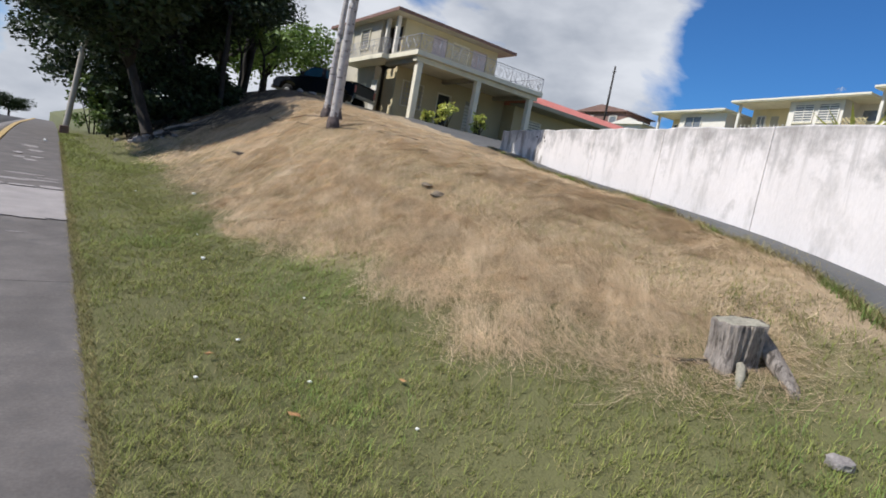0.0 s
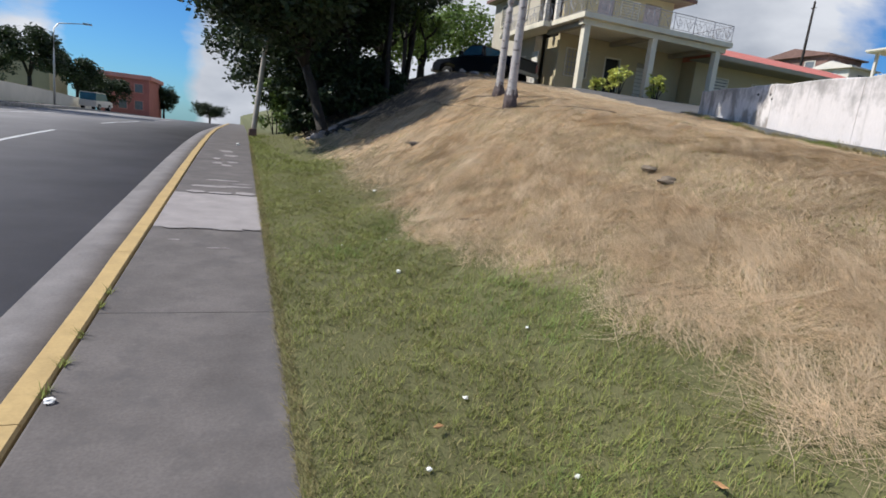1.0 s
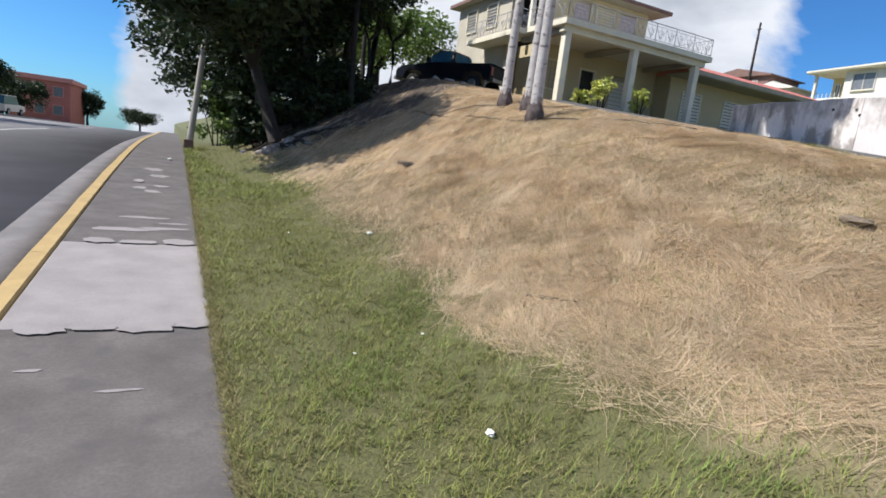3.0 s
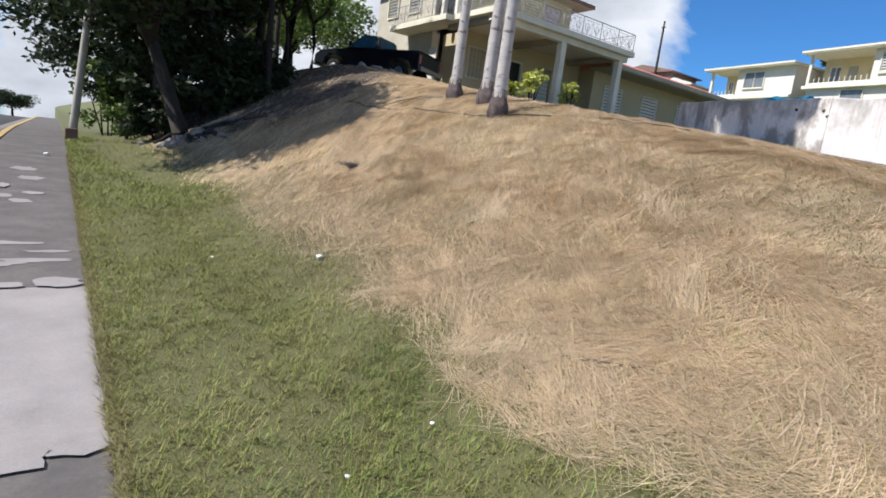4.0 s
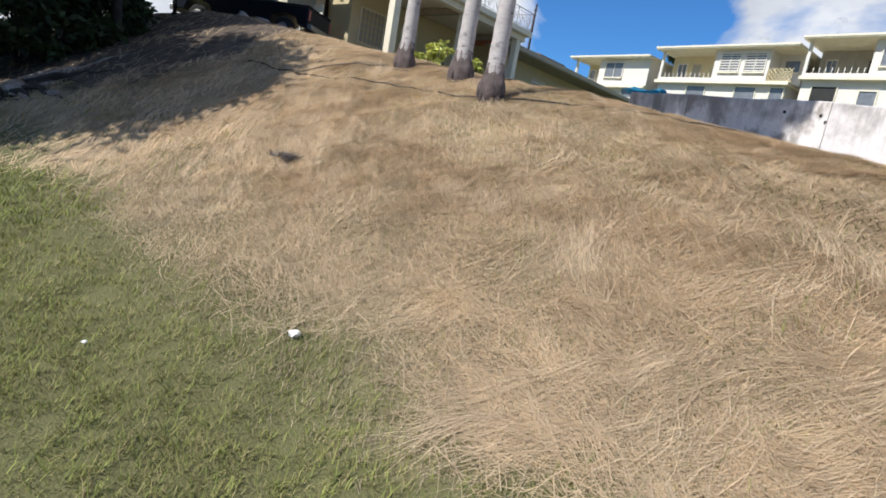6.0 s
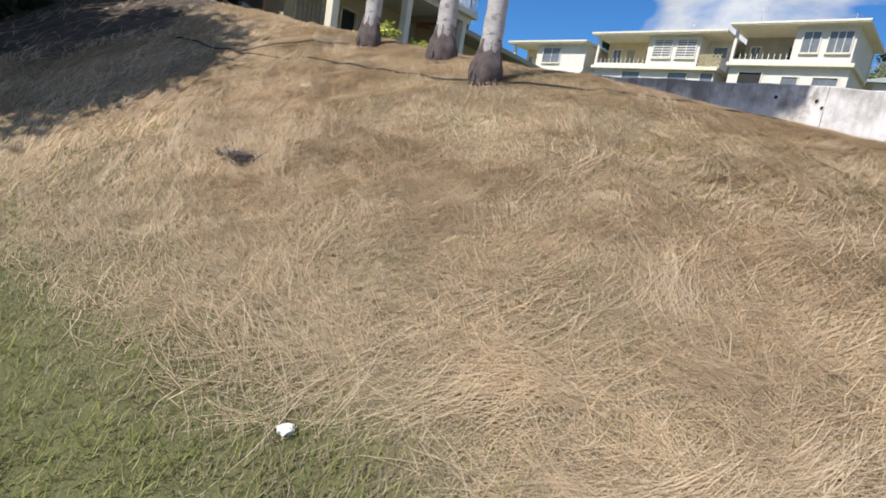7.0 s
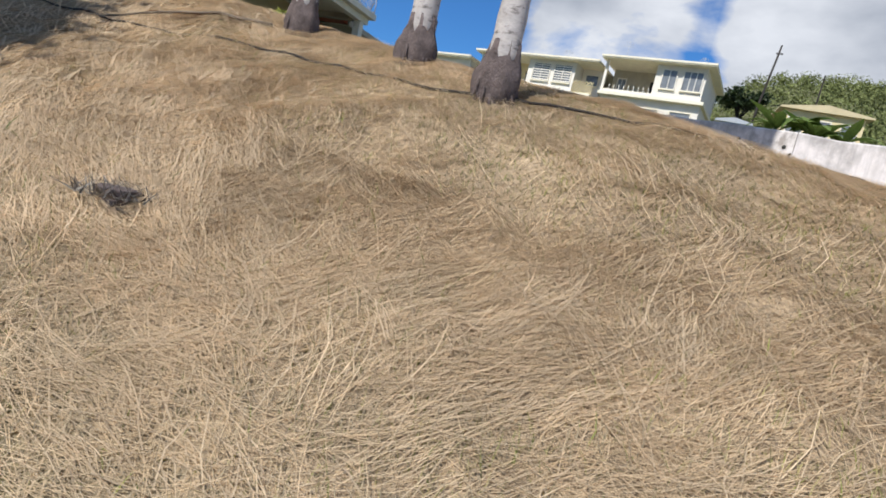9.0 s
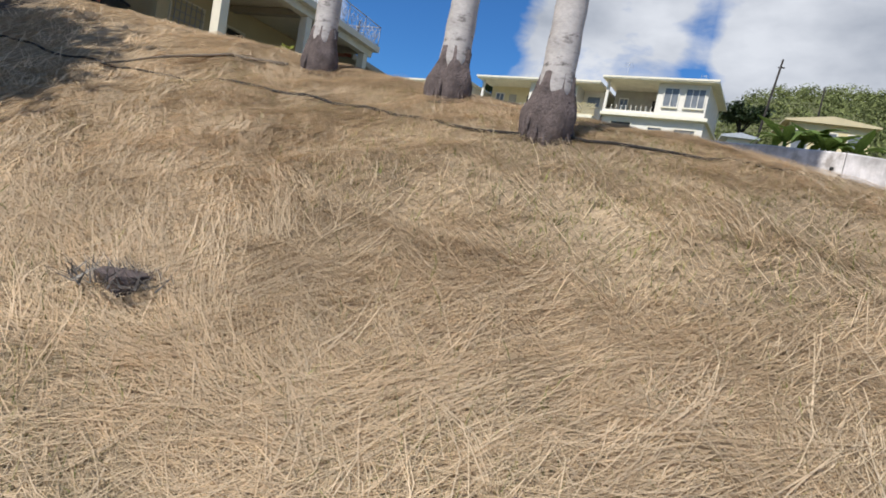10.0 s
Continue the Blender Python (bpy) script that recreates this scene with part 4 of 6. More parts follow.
build_tree(4.92, 22.9, 6.5, (0.0, 0.9, 5.0, 2.8, 2.3, 2.0), 14, 0.09, clumps=76, per=170, low=0.6, label="slim shade tree with a thin leaning trunk")
build_tree(7.2, 28.4, 7.6, (0.4, 0.0, 6.2, 2.4, 2.2, 1.5), 15, 0.12, clumps=36, per=170, low=0.55, lean=(0.5, 0), label="slim tree with leaning trunk on the ridge")
build_tree(8.3, 33.0, 7.6, (0.3, 0.0, 6.0, 2.6, 2.2, 1.6), 16, 0.12, clumps=36, per=170, low=0.5, label="slim tree on the ridge")
build_tree(3.9, 24.2, 7.0, (-0.6, 0.8, 5.4, 2.2, 2.0, 1.6), 19, 0.15, clumps=40, per=170, low=0.55, lean=(-0.5, 0.2), label="dark leaning tree in the thicket")
build_tree(5.7, 27.0, 7.4, (0.2, 0.2, 5.6, 2.2, 2.0, 1.8), 20, 0.16, clumps=40, per=170, low=0.5, lean=(0.3, 0.2), label="dark tree in the thicket")
build_tree(6.4, 25.6, 7.0, (-0.3, 0.4, 5.7, 2.6, 2.2, 1.8), 17, 0.10, clumps=60, per=170, low=0.6, lean=(0.25, 0), label="slim tree with bare lower trunk")


def build_dracaena(x, y, h, seed):
    """A slim stem that forks into rosettes of long strap leaves."""
    rng = random.Random(seed)
    d = thing("dracaena", (x, y, gz(x, y) - 0.05), label="light-green spiky dracaena among the dark trunks", category="dracaena")
    bm = bmesh.new()
    tube(bm, [(0, 0, 0), (0.05, 0.02, h * 0.4), (-0.05, 0.0, h * 0.75)], [0.08, 0.06, 0.05], 8)
    part("trunk", bm, BARK, d)
    for k in range(4):
        a = k * 1.7 + 0.3
        tip = Vector((0.5 * math.cos(a), 0.5 * math.sin(a), h * rng.uniform(0.9, 1.12)))
        bm = bmesh.new()
        tube(bm, [(-0.05, 0, h * 0.72), (tip.x * 0.6, tip.y * 0.6, h * 0.85), tip], [0.045, 0.04, 0.03], 6)
        part("limb", bm, BARK, d)
        bm = bmesh.new()
        for j in range(46):
            az, el, ln = rng.uniform(0, 6.283), rng.uniform(-0.5, 1.4), rng.uniform(0.45, 0.8)
            u = Vector((math.cos(az) * math.cos(el), math.sin(az) * math.cos(el), math.sin(el)))
            w = Vector((-math.sin(az), math.cos(az), 0)) * 0.028
            m, e = tip + u * ln * 0.55, tip + u * ln - Vector((0, 0, 0.3 * ln))
            v = [bm.verts.new(q) for q in (tip - w * 0.7, tip + w * 0.7, m + w, e, m - w)]
            bm.faces.new((v[0], v[1], v[2], v[4]))
            bm.faces.new((v[4], v[2], v[3]))
        part("leaf_rosette", bm, LEAF_LIGHT, d, "spiky rosette of strap leaves")


build_dracaena(5.9, 24.3, 2.7, 3)
build_dracaena(6.9, 24.6, 2.2, 4)


def build_shrub(x, y, w, h, seed, leaf, label, size=0.13, clumps=16, per=120, stems=7, category="shrub"):
    rng = random.Random(seed)
    s = thing("shrub", (x, y, gz(x, y) - 0.05), label=label, category=category)
    bm = bmesh.new()
    cs, rs = [], []
    for k in range(stems):
        a = rng.uniform(0, 6.283)
        r = w * rng.uniform(0.15, 0.5)
        tip = (r * math.cos(a), r * math.sin(a), h * rng.uniform(0.5, 0.95))
        tube(bm, [(0.1 * w * math.cos(a), 0.1 * w * math.sin(a), 0), (tip[0] * 0.6, tip[1] * 0.6, tip[2] * 0.55), tip], [0.025, 0.018, 0.006], 5)
        cs.append(tip)
        rs.append(w * 0.16)
    part("stem", bm, BARK, s)
    while len(cs) < clumps:
        cs.append((rng.uniform(-0.45, 0.45) * w, rng.uniform(-0.45, 0.45) * w, rng.uniform(0.15, 0.9) * h))
        rs.append(w * rng.uniform(0.12, 0.2))
    V, F = leaf_cloud(cs, rs, per, size, seed, 0.8)
    ob = new("foliage", quick_mesh("foliage", V, F, leaf))
    ob.parent = s
    return s


for i, (x, y, w, h) in enumerate(((2.3, 27.8, 3.0, 2.4), (4.0, 24.6, 3.2, 2.2), (3.6, 29.5, 3.4, 2.6), (2.8, 33.5, 3.0, 3.0), (3.5, 23.4, 2.4, 2.4), (4.6, 23.9, 2.2, 1.7), (2.2, 23.4, 1.6, 1.6))):
    build_shrub(x, y, w, h, 40 + i, LEAF, "dark undergrowth below the trees", size=0.2, clumps=22, per=150)
build_shrub(1.3, 28.5, 2.0, 2.4, 51, LEAF_LIGHT, "leafy light-green bush by the pavement", size=0.18, clumps=22, per=130)
build_shrub(1.7, 25.6, 1.1, 1.2, 52, LEAF_LIGHT, "small green bush at the foot of the bank", size=0.14, clumps=12, per=110)
for i, (x, y, w, h) in enumerate(((14.3, 22.7, 0.5, 0.7), (15.35, 22.6, 0.95, 1.3), (17.45, 22.6, 0.8, 1.15))):
    build_shrub(x, y, w, h, 60 + i, LEAF_YELLOW, "yellow-green croton bush by the carport", size=0.2, clumps=11, per=26, stems=9)


# ---- grass and straw ----
def flow(x, y):
    """The lie of the cut straw: swirls over the bank."""
    return (1.1 * np.sin(0.9 * x + 0.5 * y + 0.4) + 0.9 * np.sin(-0.7 * x + 1.3 * y + 1.0) + 0.7 * np.sin(2.3 * x - 1.1 * y) + 0.5 * np.sin(1.7 * y + 3.1 * x + 2.0))


def patchy(x, y):
    return (np.sin(1.1 * x + 0.7 * y + 0.5) * np.sin(0.8 * y - 1.7 * x + 1.1) + 0.6 * np.sin(2.7 * x + 2.1 * y) * np.sin(1.9 * y - 2.9 * x + 0.6) + 0.4 * np.sin(5.3 * x - 4.1 * y + 2))


def straw_edge(y):
    """Where the lawn's green gives way to straw."""
    return 1.97 + 0.17 * np.maximum(8 - y, 0) - 1.5 * np.clip((y - 14.5) / 5, 0, 1) + 0.22 * np.sin(1.3 * y + 0.8) + 0.14 * np.sin(3.7 * y)


def blades(name, x, y, ang, length, width, lift, curl, material, label, category, segs=3, tip=0.25, cushion=0.0):
    """Thin curved blades; lift: rise per length, curl: turn along the blade."""
    n = len(x)
    P = np.stack([x, y], 1)
    bed = np.random.default_rng(n).uniform(0.0, 0.016, n) * (cushion > 0)
    pts = [np.stack([x, y, lawn_z(x, y) - 0.005 + cushion * (mat_z(x, y) + 0.008) + bed], 1)]
    a = ang.copy()
    for k in range(segs):
        P = P + np.stack([np.cos(a), np.sin(a)], 1) * (length / segs)[:, None]
        t = (k + 1) / segs
        h = lift * length * np.sin(np.pi * np.minimum(0.5 + 0.0 * t, 1)) * (t if tip < 0 else np.sin(np.pi * (0.15 + 0.75 * t)))
        pts.append(np.stack([P[:, 0], P[:, 1], lawn_z(P[:, 0], P[:, 1]) + cushion * mat_z(P[:, 0], P[:, 1]) + bed + (0.004 if cushion else 0.010) + h], 1))
        a = a + curl / segs
    side = np.stack([-np.sin(ang), np.cos(ang), np.zeros(n)], 1)
    V = []
    for k, p in enumerate(pts):
        w = width * (1 - (1 - abs(tip)) * k / segs)
        V += [p - side * w[:, None] / 2, p + side * w[:, None] / 2]
    V = np.stack(V, 1)
    m = 2 * (segs + 1)
    base = (np.arange(n) * m)[:, None]
    F = np.concatenate([base + np.array([[2 * k, 2 * k + 1, 2 * k + 3, 2 * k + 2]]) for k in range(segs)], 0)
    me = quick_mesh(name, V.reshape(-1, 3), F, material)
    return tagged(new(name, me), label, category, kind="stuff")


def mat_z(x, y):
    """The matted straw heaves in small cushions."""
    return 0.013 * np.clip(np.sin(19 * x + 2 * np.sin(5 * y)) * np.sin(13 * y + 2 * np.sin(6 * x + 1)) + 0.2, 0, 1) + 0.022 * np.clip(np.sin(6.1 * x + 1.5 * np.sin(2.3 * y)) * np.sin(4.7 * y + 1.3 * x), 0, 1)


def cell_hash(x, y, cell, salt=0.0):
    h = np.sin(np.floor(x / cell + 0.4 * np.sin(23 * y)) * 127.1 + np.floor(y / cell + 0.4 * np.sin(19 * x)) * 311.7 + salt) * 43758.5453
    return h - np.floor(h)


def scatter(n, x0, x1, y0, y1, keep, seed):
    r = np.random.default_rng(seed)
    x, y = r.uniform(x0, x1, n), r.uniform(y0, y1, n)
    k = keep(x, y, r)
    return x[k], y[k], r


def off_drive(x, y):
    return x < drive_edge(y) - 0.03


def straw_zone(x, y, r):
    e = straw_edge(y)
    fade = np.clip((x - e + 0.2) / 0.4, 0, 1) * np.clip((y - 1.3 + 0.5 * np.sin(2 * x)) / 1.0, 0, 1)
    bare = np.clip(1.0 - 1.1 * np.clip(patchy(x, y) - 0.15, 0, 1), 0.5, 1)
    crest = np.where((x > 4.0) & (x < 4.95) & (y < 13.2), 0.45, 1)
    gaps = np.where(cell_hash(x, y, 0.11, 5.0) < 0.28, 0.25, 1.0)
    worn = 1 - 0.72 * np.clip((3.1 - x) / 0.7, 0, 1) * np.clip((y - 9.8) / 1.0, 0, 1)
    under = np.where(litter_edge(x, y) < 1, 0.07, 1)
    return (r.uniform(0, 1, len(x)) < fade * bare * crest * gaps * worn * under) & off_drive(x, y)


def tufted(x, y, r, cell, spread, fan):
    """Blades share the lie of their tuft: each cell of the bank has its own turn."""
    ci, cj = np.floor(x / cell + 0.6 * np.sin(3.1 * y)), np.floor(y / cell + 0.6 * np.sin(2.7 * x))
    h = np.sin(ci * 127.1 + cj * 311.7) * 43758.5453
    h = h - np.floor(h)
    return 1.74 + 0.11 * flow(x, y) + (h - 0.5) * 2 * spread + r.normal(0, fan, len(x)) + np.where(r.uniform(0, 1, len(x)) < 0.4, math.pi, 0)


x, y, r = scatter(250000, 1.8, 6.4, 1.0, 15.5, straw_zone, 21)
blades("straw", x, y, tufted(x, y, r, 0.24, 0.45, 0.45), r.uniform(0.10, 0.40, len(x)) * (1 - 0.45 * np.clip((y - 11.8) / 1.2, 0, 1) * np.clip((4.2 - x) / 0.6, 0, 1)), r.uniform(0.0022, 0.0042, len(x)), r.uniform(0.0, 0.045, len(x)), r.normal(0, 1.2, len(x)), STRAW, "long pale dry cut straw lying on the bank", "dry grass", cushion=1.0)
x, y, r = scatter(90000, 1.8, 6.4, 1.0, 15.5, straw_zone, 22)
blades("straw", x, y, tufted(x, y, r, 0.23, 0.8, 0.6), r.uniform(0.06, 0.24, len(x)), r.uniform(0.0025, 0.0045, len(x)), r.uniform(0.0, 0.09, len(x)), r.normal(0, 0.9, len(x)), STRAW_BROWN, "short brownish dry stalks on the bank", "dry grass", cushion=0.6)
# swathes: bundles of long bleached stalks that sweep over the bank in arcs
hr = np.random.default_rng(31)
nh, nb = 620, 62000
hx, hy = hr.uniform(2.1, 5.6, nh), hr.uniform(1.8, 15.2, nh)
ha = 1.74 + 0.12 * flow(hx, hy) + hr.normal(0, 0.35, nh)
hc, hl = hr.normal(0, 1.1, nh), hr.uniform(0.3, 0.75, nh)
k = hr.integers(0, nh, nb)
al, ac = hr.normal(0, 0.16, nb), hr.normal(0, 0.055, nb)
x = hx[k] + np.cos(ha[k]) * al - np.sin(ha[k]) * ac
y = hy[k] + np.sin(ha[k]) * al + np.cos(ha[k]) * ac
keep = straw_zone(x, y, hr) & (x < 6.3)
x, y, k = x[keep], y[keep], k[keep]
n = len(x)
blades("straw", x, y, ha[k] - hc[k] * 0.5 + hr.normal(0, 0.24, n), hl[k] * hr.uniform(0.7, 1.15, n), hr.uniform(0.002, 0.0036, n), hr.uniform(0.01, 0.06, n), hc[k] + hr.normal(0, 0.25, n), STRAW_PALE, "loose swathes of bleached straw", "dry grass", segs=4, cushion=1.0)
x, y, r = scatter(34000, 1.8, 6.6, 1.0, 16.0, straw_zone, 33)
blades("straw", x, y, tufted(x, y, r, 0.33, 0.6, 0.4), r.uniform(0.16, 0.42, len(x)), r.uniform(0.0035, 0.0065, len(x)), r.uniform(0.01, 0.04, len(x)), r.normal(0, 1.0, len(x)), STRAW_PALE, "matted wisps of pale straw", "dry grass", cushion=1.0)
x, y, r = scatter(60000, 1.7, 10.0, 14.5, 25.0, straw_zone, 23)
blades("straw", x, y, tufted(x, y, r, 0.4, 1.2, 0.5), r.uniform(0.2, 0.55, len(x)), r.uniform(0.008, 0.014, len(x)), r.uniform(0.0, 0.1, len(x)), r.normal(0, 0.6, len(x)), STRAW, "dry cut straw on the upper bank", "dry grass", segs=2)
x, y, r = scatter(52000, 6.0, 11.0, 1.0, 15.0, straw_zone, 24)
blades("straw", x, y, tufted(x, y, r, 0.4, 1.2, 0.5), r.uniform(0.15, 0.4, len(x)), r.uniform(0.006, 0.011, len(x)), r.uniform(0.0, 0.1, len(x)), r.normal(0, 0.6, len(x)), STRAW, "dry cut straw on the crest", "dry grass", segs=2)


def turf_zone(x, y, r):
    e = straw_edge(y)
    d = np.clip((e + 0.25 - x) / 0.5, 0.10, 1) * np.where(litter_edge(x, y) < 1, 0.1, 1)
    d = np.where((y < 2.2), np.maximum(d, np.clip(0.9 - 0.1 * x + 0.3 * patchy(x, y), 0, 1)), d)
    return (r.uniform(0, 1, len(x)) < d * np.clip(0.75 - 0.35 * patchy(x * 1.3, y * 1.1), 0.25, 1) * np.where(cell_hash(x, y, 0.075) < 0.38, 0.22, 1.15)) & (x > 0.02 + 0.03 * np.sin(7 * y)) & off_drive(x, y)


def green_zone(x, y, r):
    """The green thins out up the slope of the road, where short stubble takes over."""
    thin = np.clip((y - 8.8) / 1.6, 0, 1) * np.clip((x - 0.8) / 0.7, 0, 1)
    return turf_zone(x, y, r) & (r.uniform(0, 1, len(x)) > 0.5 * thin)


x, y, r = scatter(260000, 0.0, 4.6, -1.2, 14.0, green_zone, 25)
blades("turf", x, y, r.uniform(0, 6.283, len(x)), r.uniform(0.026, 0.062, len(x)) * (0.7 + 0.7 * cell_hash(x, y, 0.075, 3.0)), r.uniform(0.0035, 0.007, len(x)), r.uniform(0.2, 0.9, len(x)), r.normal(0, 0.8, len(x)), GRASS, "short green cut grass with bare patches", "grass", segs=2, tip=-0.2)
x, y, r = scatter(150000, 0.0, 5.2, -1.2, 14.0, turf_zone, 26)
blades("turf", x, y, r.uniform(0, 6.283, len(x)), r.uniform(0.025, 0.065, len(x)), r.uniform(0.003, 0.006, len(x)), r.uniform(0.1, 0.6, len(x)), r.normal(0, 0.8, len(x)), GRASS_DRY, "faded grey-brown cut grass", "grass", segs=2, tip=-0.2)
x, y, r = scatter(50000, 0.0, 3.4, 14.0, 26.0, turf_zone, 27)
blades("turf", x, y, r.uniform(0, 6.283, len(x)), r.uniform(0.04, 0.10, len(x)), r.uniform(0.008, 0.014, len(x)), r.uniform(0.3, 1.0, len(x)), r.normal(0, 0.8, len(x)), GRASS, "green grass by the pavement further up", "grass", segs=2, tip=-0.2)


# thin short grass on the darker crest band and between the straw
def crest_zone(x, y, r):
    return (r.uniform(0, 1, len(x)) < np.clip(0.35 + 0.5 * patchy(x, y) + np.where((x > 4.0) & (x < 4.95), 0.5, 0), 0, 1)) & (x > straw_edge(y)) & off_drive(x, y)


x, y, r = scatter(52000, 2.0, 6.6, 1.5, 15.0, crest_zone, 28)
blades("stubble", x, y, r.uniform(0, 6.283, len(x)), r.uniform(0.02, 0.06, len(x)), r.uniform(0.003, 0.006, len(x)), r.uniform(0.15, 0.7, len(x)), r.normal(0, 0.8, len(x)), GRASS_DRY, "short faded stubble between the straw", "grass", segs=2, tip=-0.2)
x, y, r = scatter(30000, 2.0, 6.6, 1.5, 15.0, crest_zone, 29)
blades("stubble", x, y, r.uniform(0, 6.283, len(x)), r.uniform(0.02, 0.06, len(x)), r.uniform(0.003, 0.006, len(x)), r.uniform(0.15, 0.7, len(x)), r.normal(0, 0.8, len(x)), GRASS, "short green shoots between the straw", "grass", segs=2, tip=-0.2)

# grey-brown cut tussocks between the lawn and the long straw
def worn_zone(x, y, r):
    d = np.clip((y - 8.6) / 1.4, 0, 1) * np.clip((x - 1.5) / 0.5, 0, 1) * np.clip((3.5 - x) / 0.6, 0.12, 1)
    return r.uniform(0, 1, len(x)) < d * np.where(cell_hash(x, y, 0.06, 7.0) < 0.33, 0.15, 1.0)


x, y, r = scatter(95000, 1.5, 4.6, 8.6, 15.0, worn_zone, 35)
blades("stubble", x, y, r.uniform(0, 6.283, len(x)), r.uniform(0.025, 0.075, len(x)) * (0.7 + 0.6 * cell_hash(x, y, 0.06, 9.0)), r.uniform(0.003, 0.006, len(x)), r.uniform(0.1, 0.6, len(x)), r.normal(0, 0.9, len(x)), STUBBLE, "short grey-brown cut tussocks at the foot of the bank", "dry grass", segs=2, tip=-0.2)

# lusher patches
gr = np.random.default_rng(41)
px, py = np.array([2.25, 2.0, 1.75, 0.9, 1.4, 3.3]), np.array([4.9, 5.6, 8.6, 7.6, 3.0, 0.6])
k = gr.integers(0, 6, 9000)
x, y = px[k] + gr.normal(0, 0.30, 9000), py[k] + gr.normal(0, 0.38, 9000)
keep = (x > 0.05) & off_drive(x, y) & (cell_hash(x, y, 0.09) > 0.35)
x, y = x[keep], y[keep]
blades("turf", x, y, gr.uniform(0, 6.283, len(x)), gr.uniform(0.035, 0.085, len(x)), gr.uniform(0.003, 0.006, len(x)), gr.uniform(0.3, 0.9, len(x)), gr.normal(0, 0.6, len(x)), GRASS_BRIGHT, "lusher bright green grass patches", "grass", segs=2, tip=-0.2)
# a dry fringe that hangs over the pavement's edge
x, y = gr.uniform(-0.01, 0.09, 16000), gr.uniform(-1.2, 20, 16000)
blades("fringe", x, y, math.pi + gr.normal(0, 1.0, len(x)), gr.uniform(0.02, 0.075, len(x)), gr.uniform(0.003, 0.006, len(x)), gr.uniform(0.1, 0.6, len(x)), gr.normal(0, 0.8, len(x)), GRASS_DRY, "dry grass fringe along the pavement edge", "grass", segs=2, tip=-0.2)

# ragged weeds where the bank meets the driveway
y = gr.uniform(-3.0, 13.2, 14000)
x = drive_edge(y) + gr.normal(-0.03, 0.06, 14000) + 0.05 * np.sin(3.7 * y) + 0.04 * np.sin(9.1 * y)
blades("fringe", x, y, gr.uniform(0, 6.283, len(x)), gr.uniform(0.03, 0.13, len(x)), gr.uniform(0.004, 0.008, len(x)), gr.uniform(0.3, 1.0, len(x)), gr.normal(0, 0.8, len(x)), GRASS_DRY, "ragged dry weeds along the driveway edge", "grass", segs=2, tip=-0.2)
keep = np.sin(1.9 * y) + np.sin(4.3 * y + 1) > 0.5
x, y = x[keep] - 0.04, y[keep]
blades("fringe", x, y, gr.uniform(0, 6.283, len(x)), gr.uniform(0.03, 0.08, len(x)), gr.uniform(0.004, 0.008, len(x)), gr.uniform(0.4, 1.1, len(x)), gr.normal(0, 0.8, len(x)), GRASS_BRIGHT, "green weeds along the driveway edge", "grass", segs=2, tip=-0.2)

# weeds in the kerb joint
for i, yy in enumerate((4.6, 4.95, 5.35, 5.9, 6.2)):
    rr = random.Random(i)
    bm = bmesh.new()
    for k in range(22):
        a, ln = rr.uniform(0, 6.283), rr.uniform(0.04, 0.13)
        p = Vector((0, 0, 0)) + Vector((rr.uniform(-0.02, 0.02), rr.uniform(-0.05, 0.05), 0))
        q = p + Vector((math.cos(a) * ln * 0.7, math.sin(a) * ln * 0.7, ln * 0.5))
        w = Vector((-math.sin(a), math.cos(a), 0)) * 0.004
        bm.faces.new([bm.verts.new(v) for v in (p - w, p + w, q)])
    single("weed_tuft", bm, GRASS, "small green weed in the kerb joint", "weed", at=(-1.25, yy, float(road_z(yy)) - 0.005))


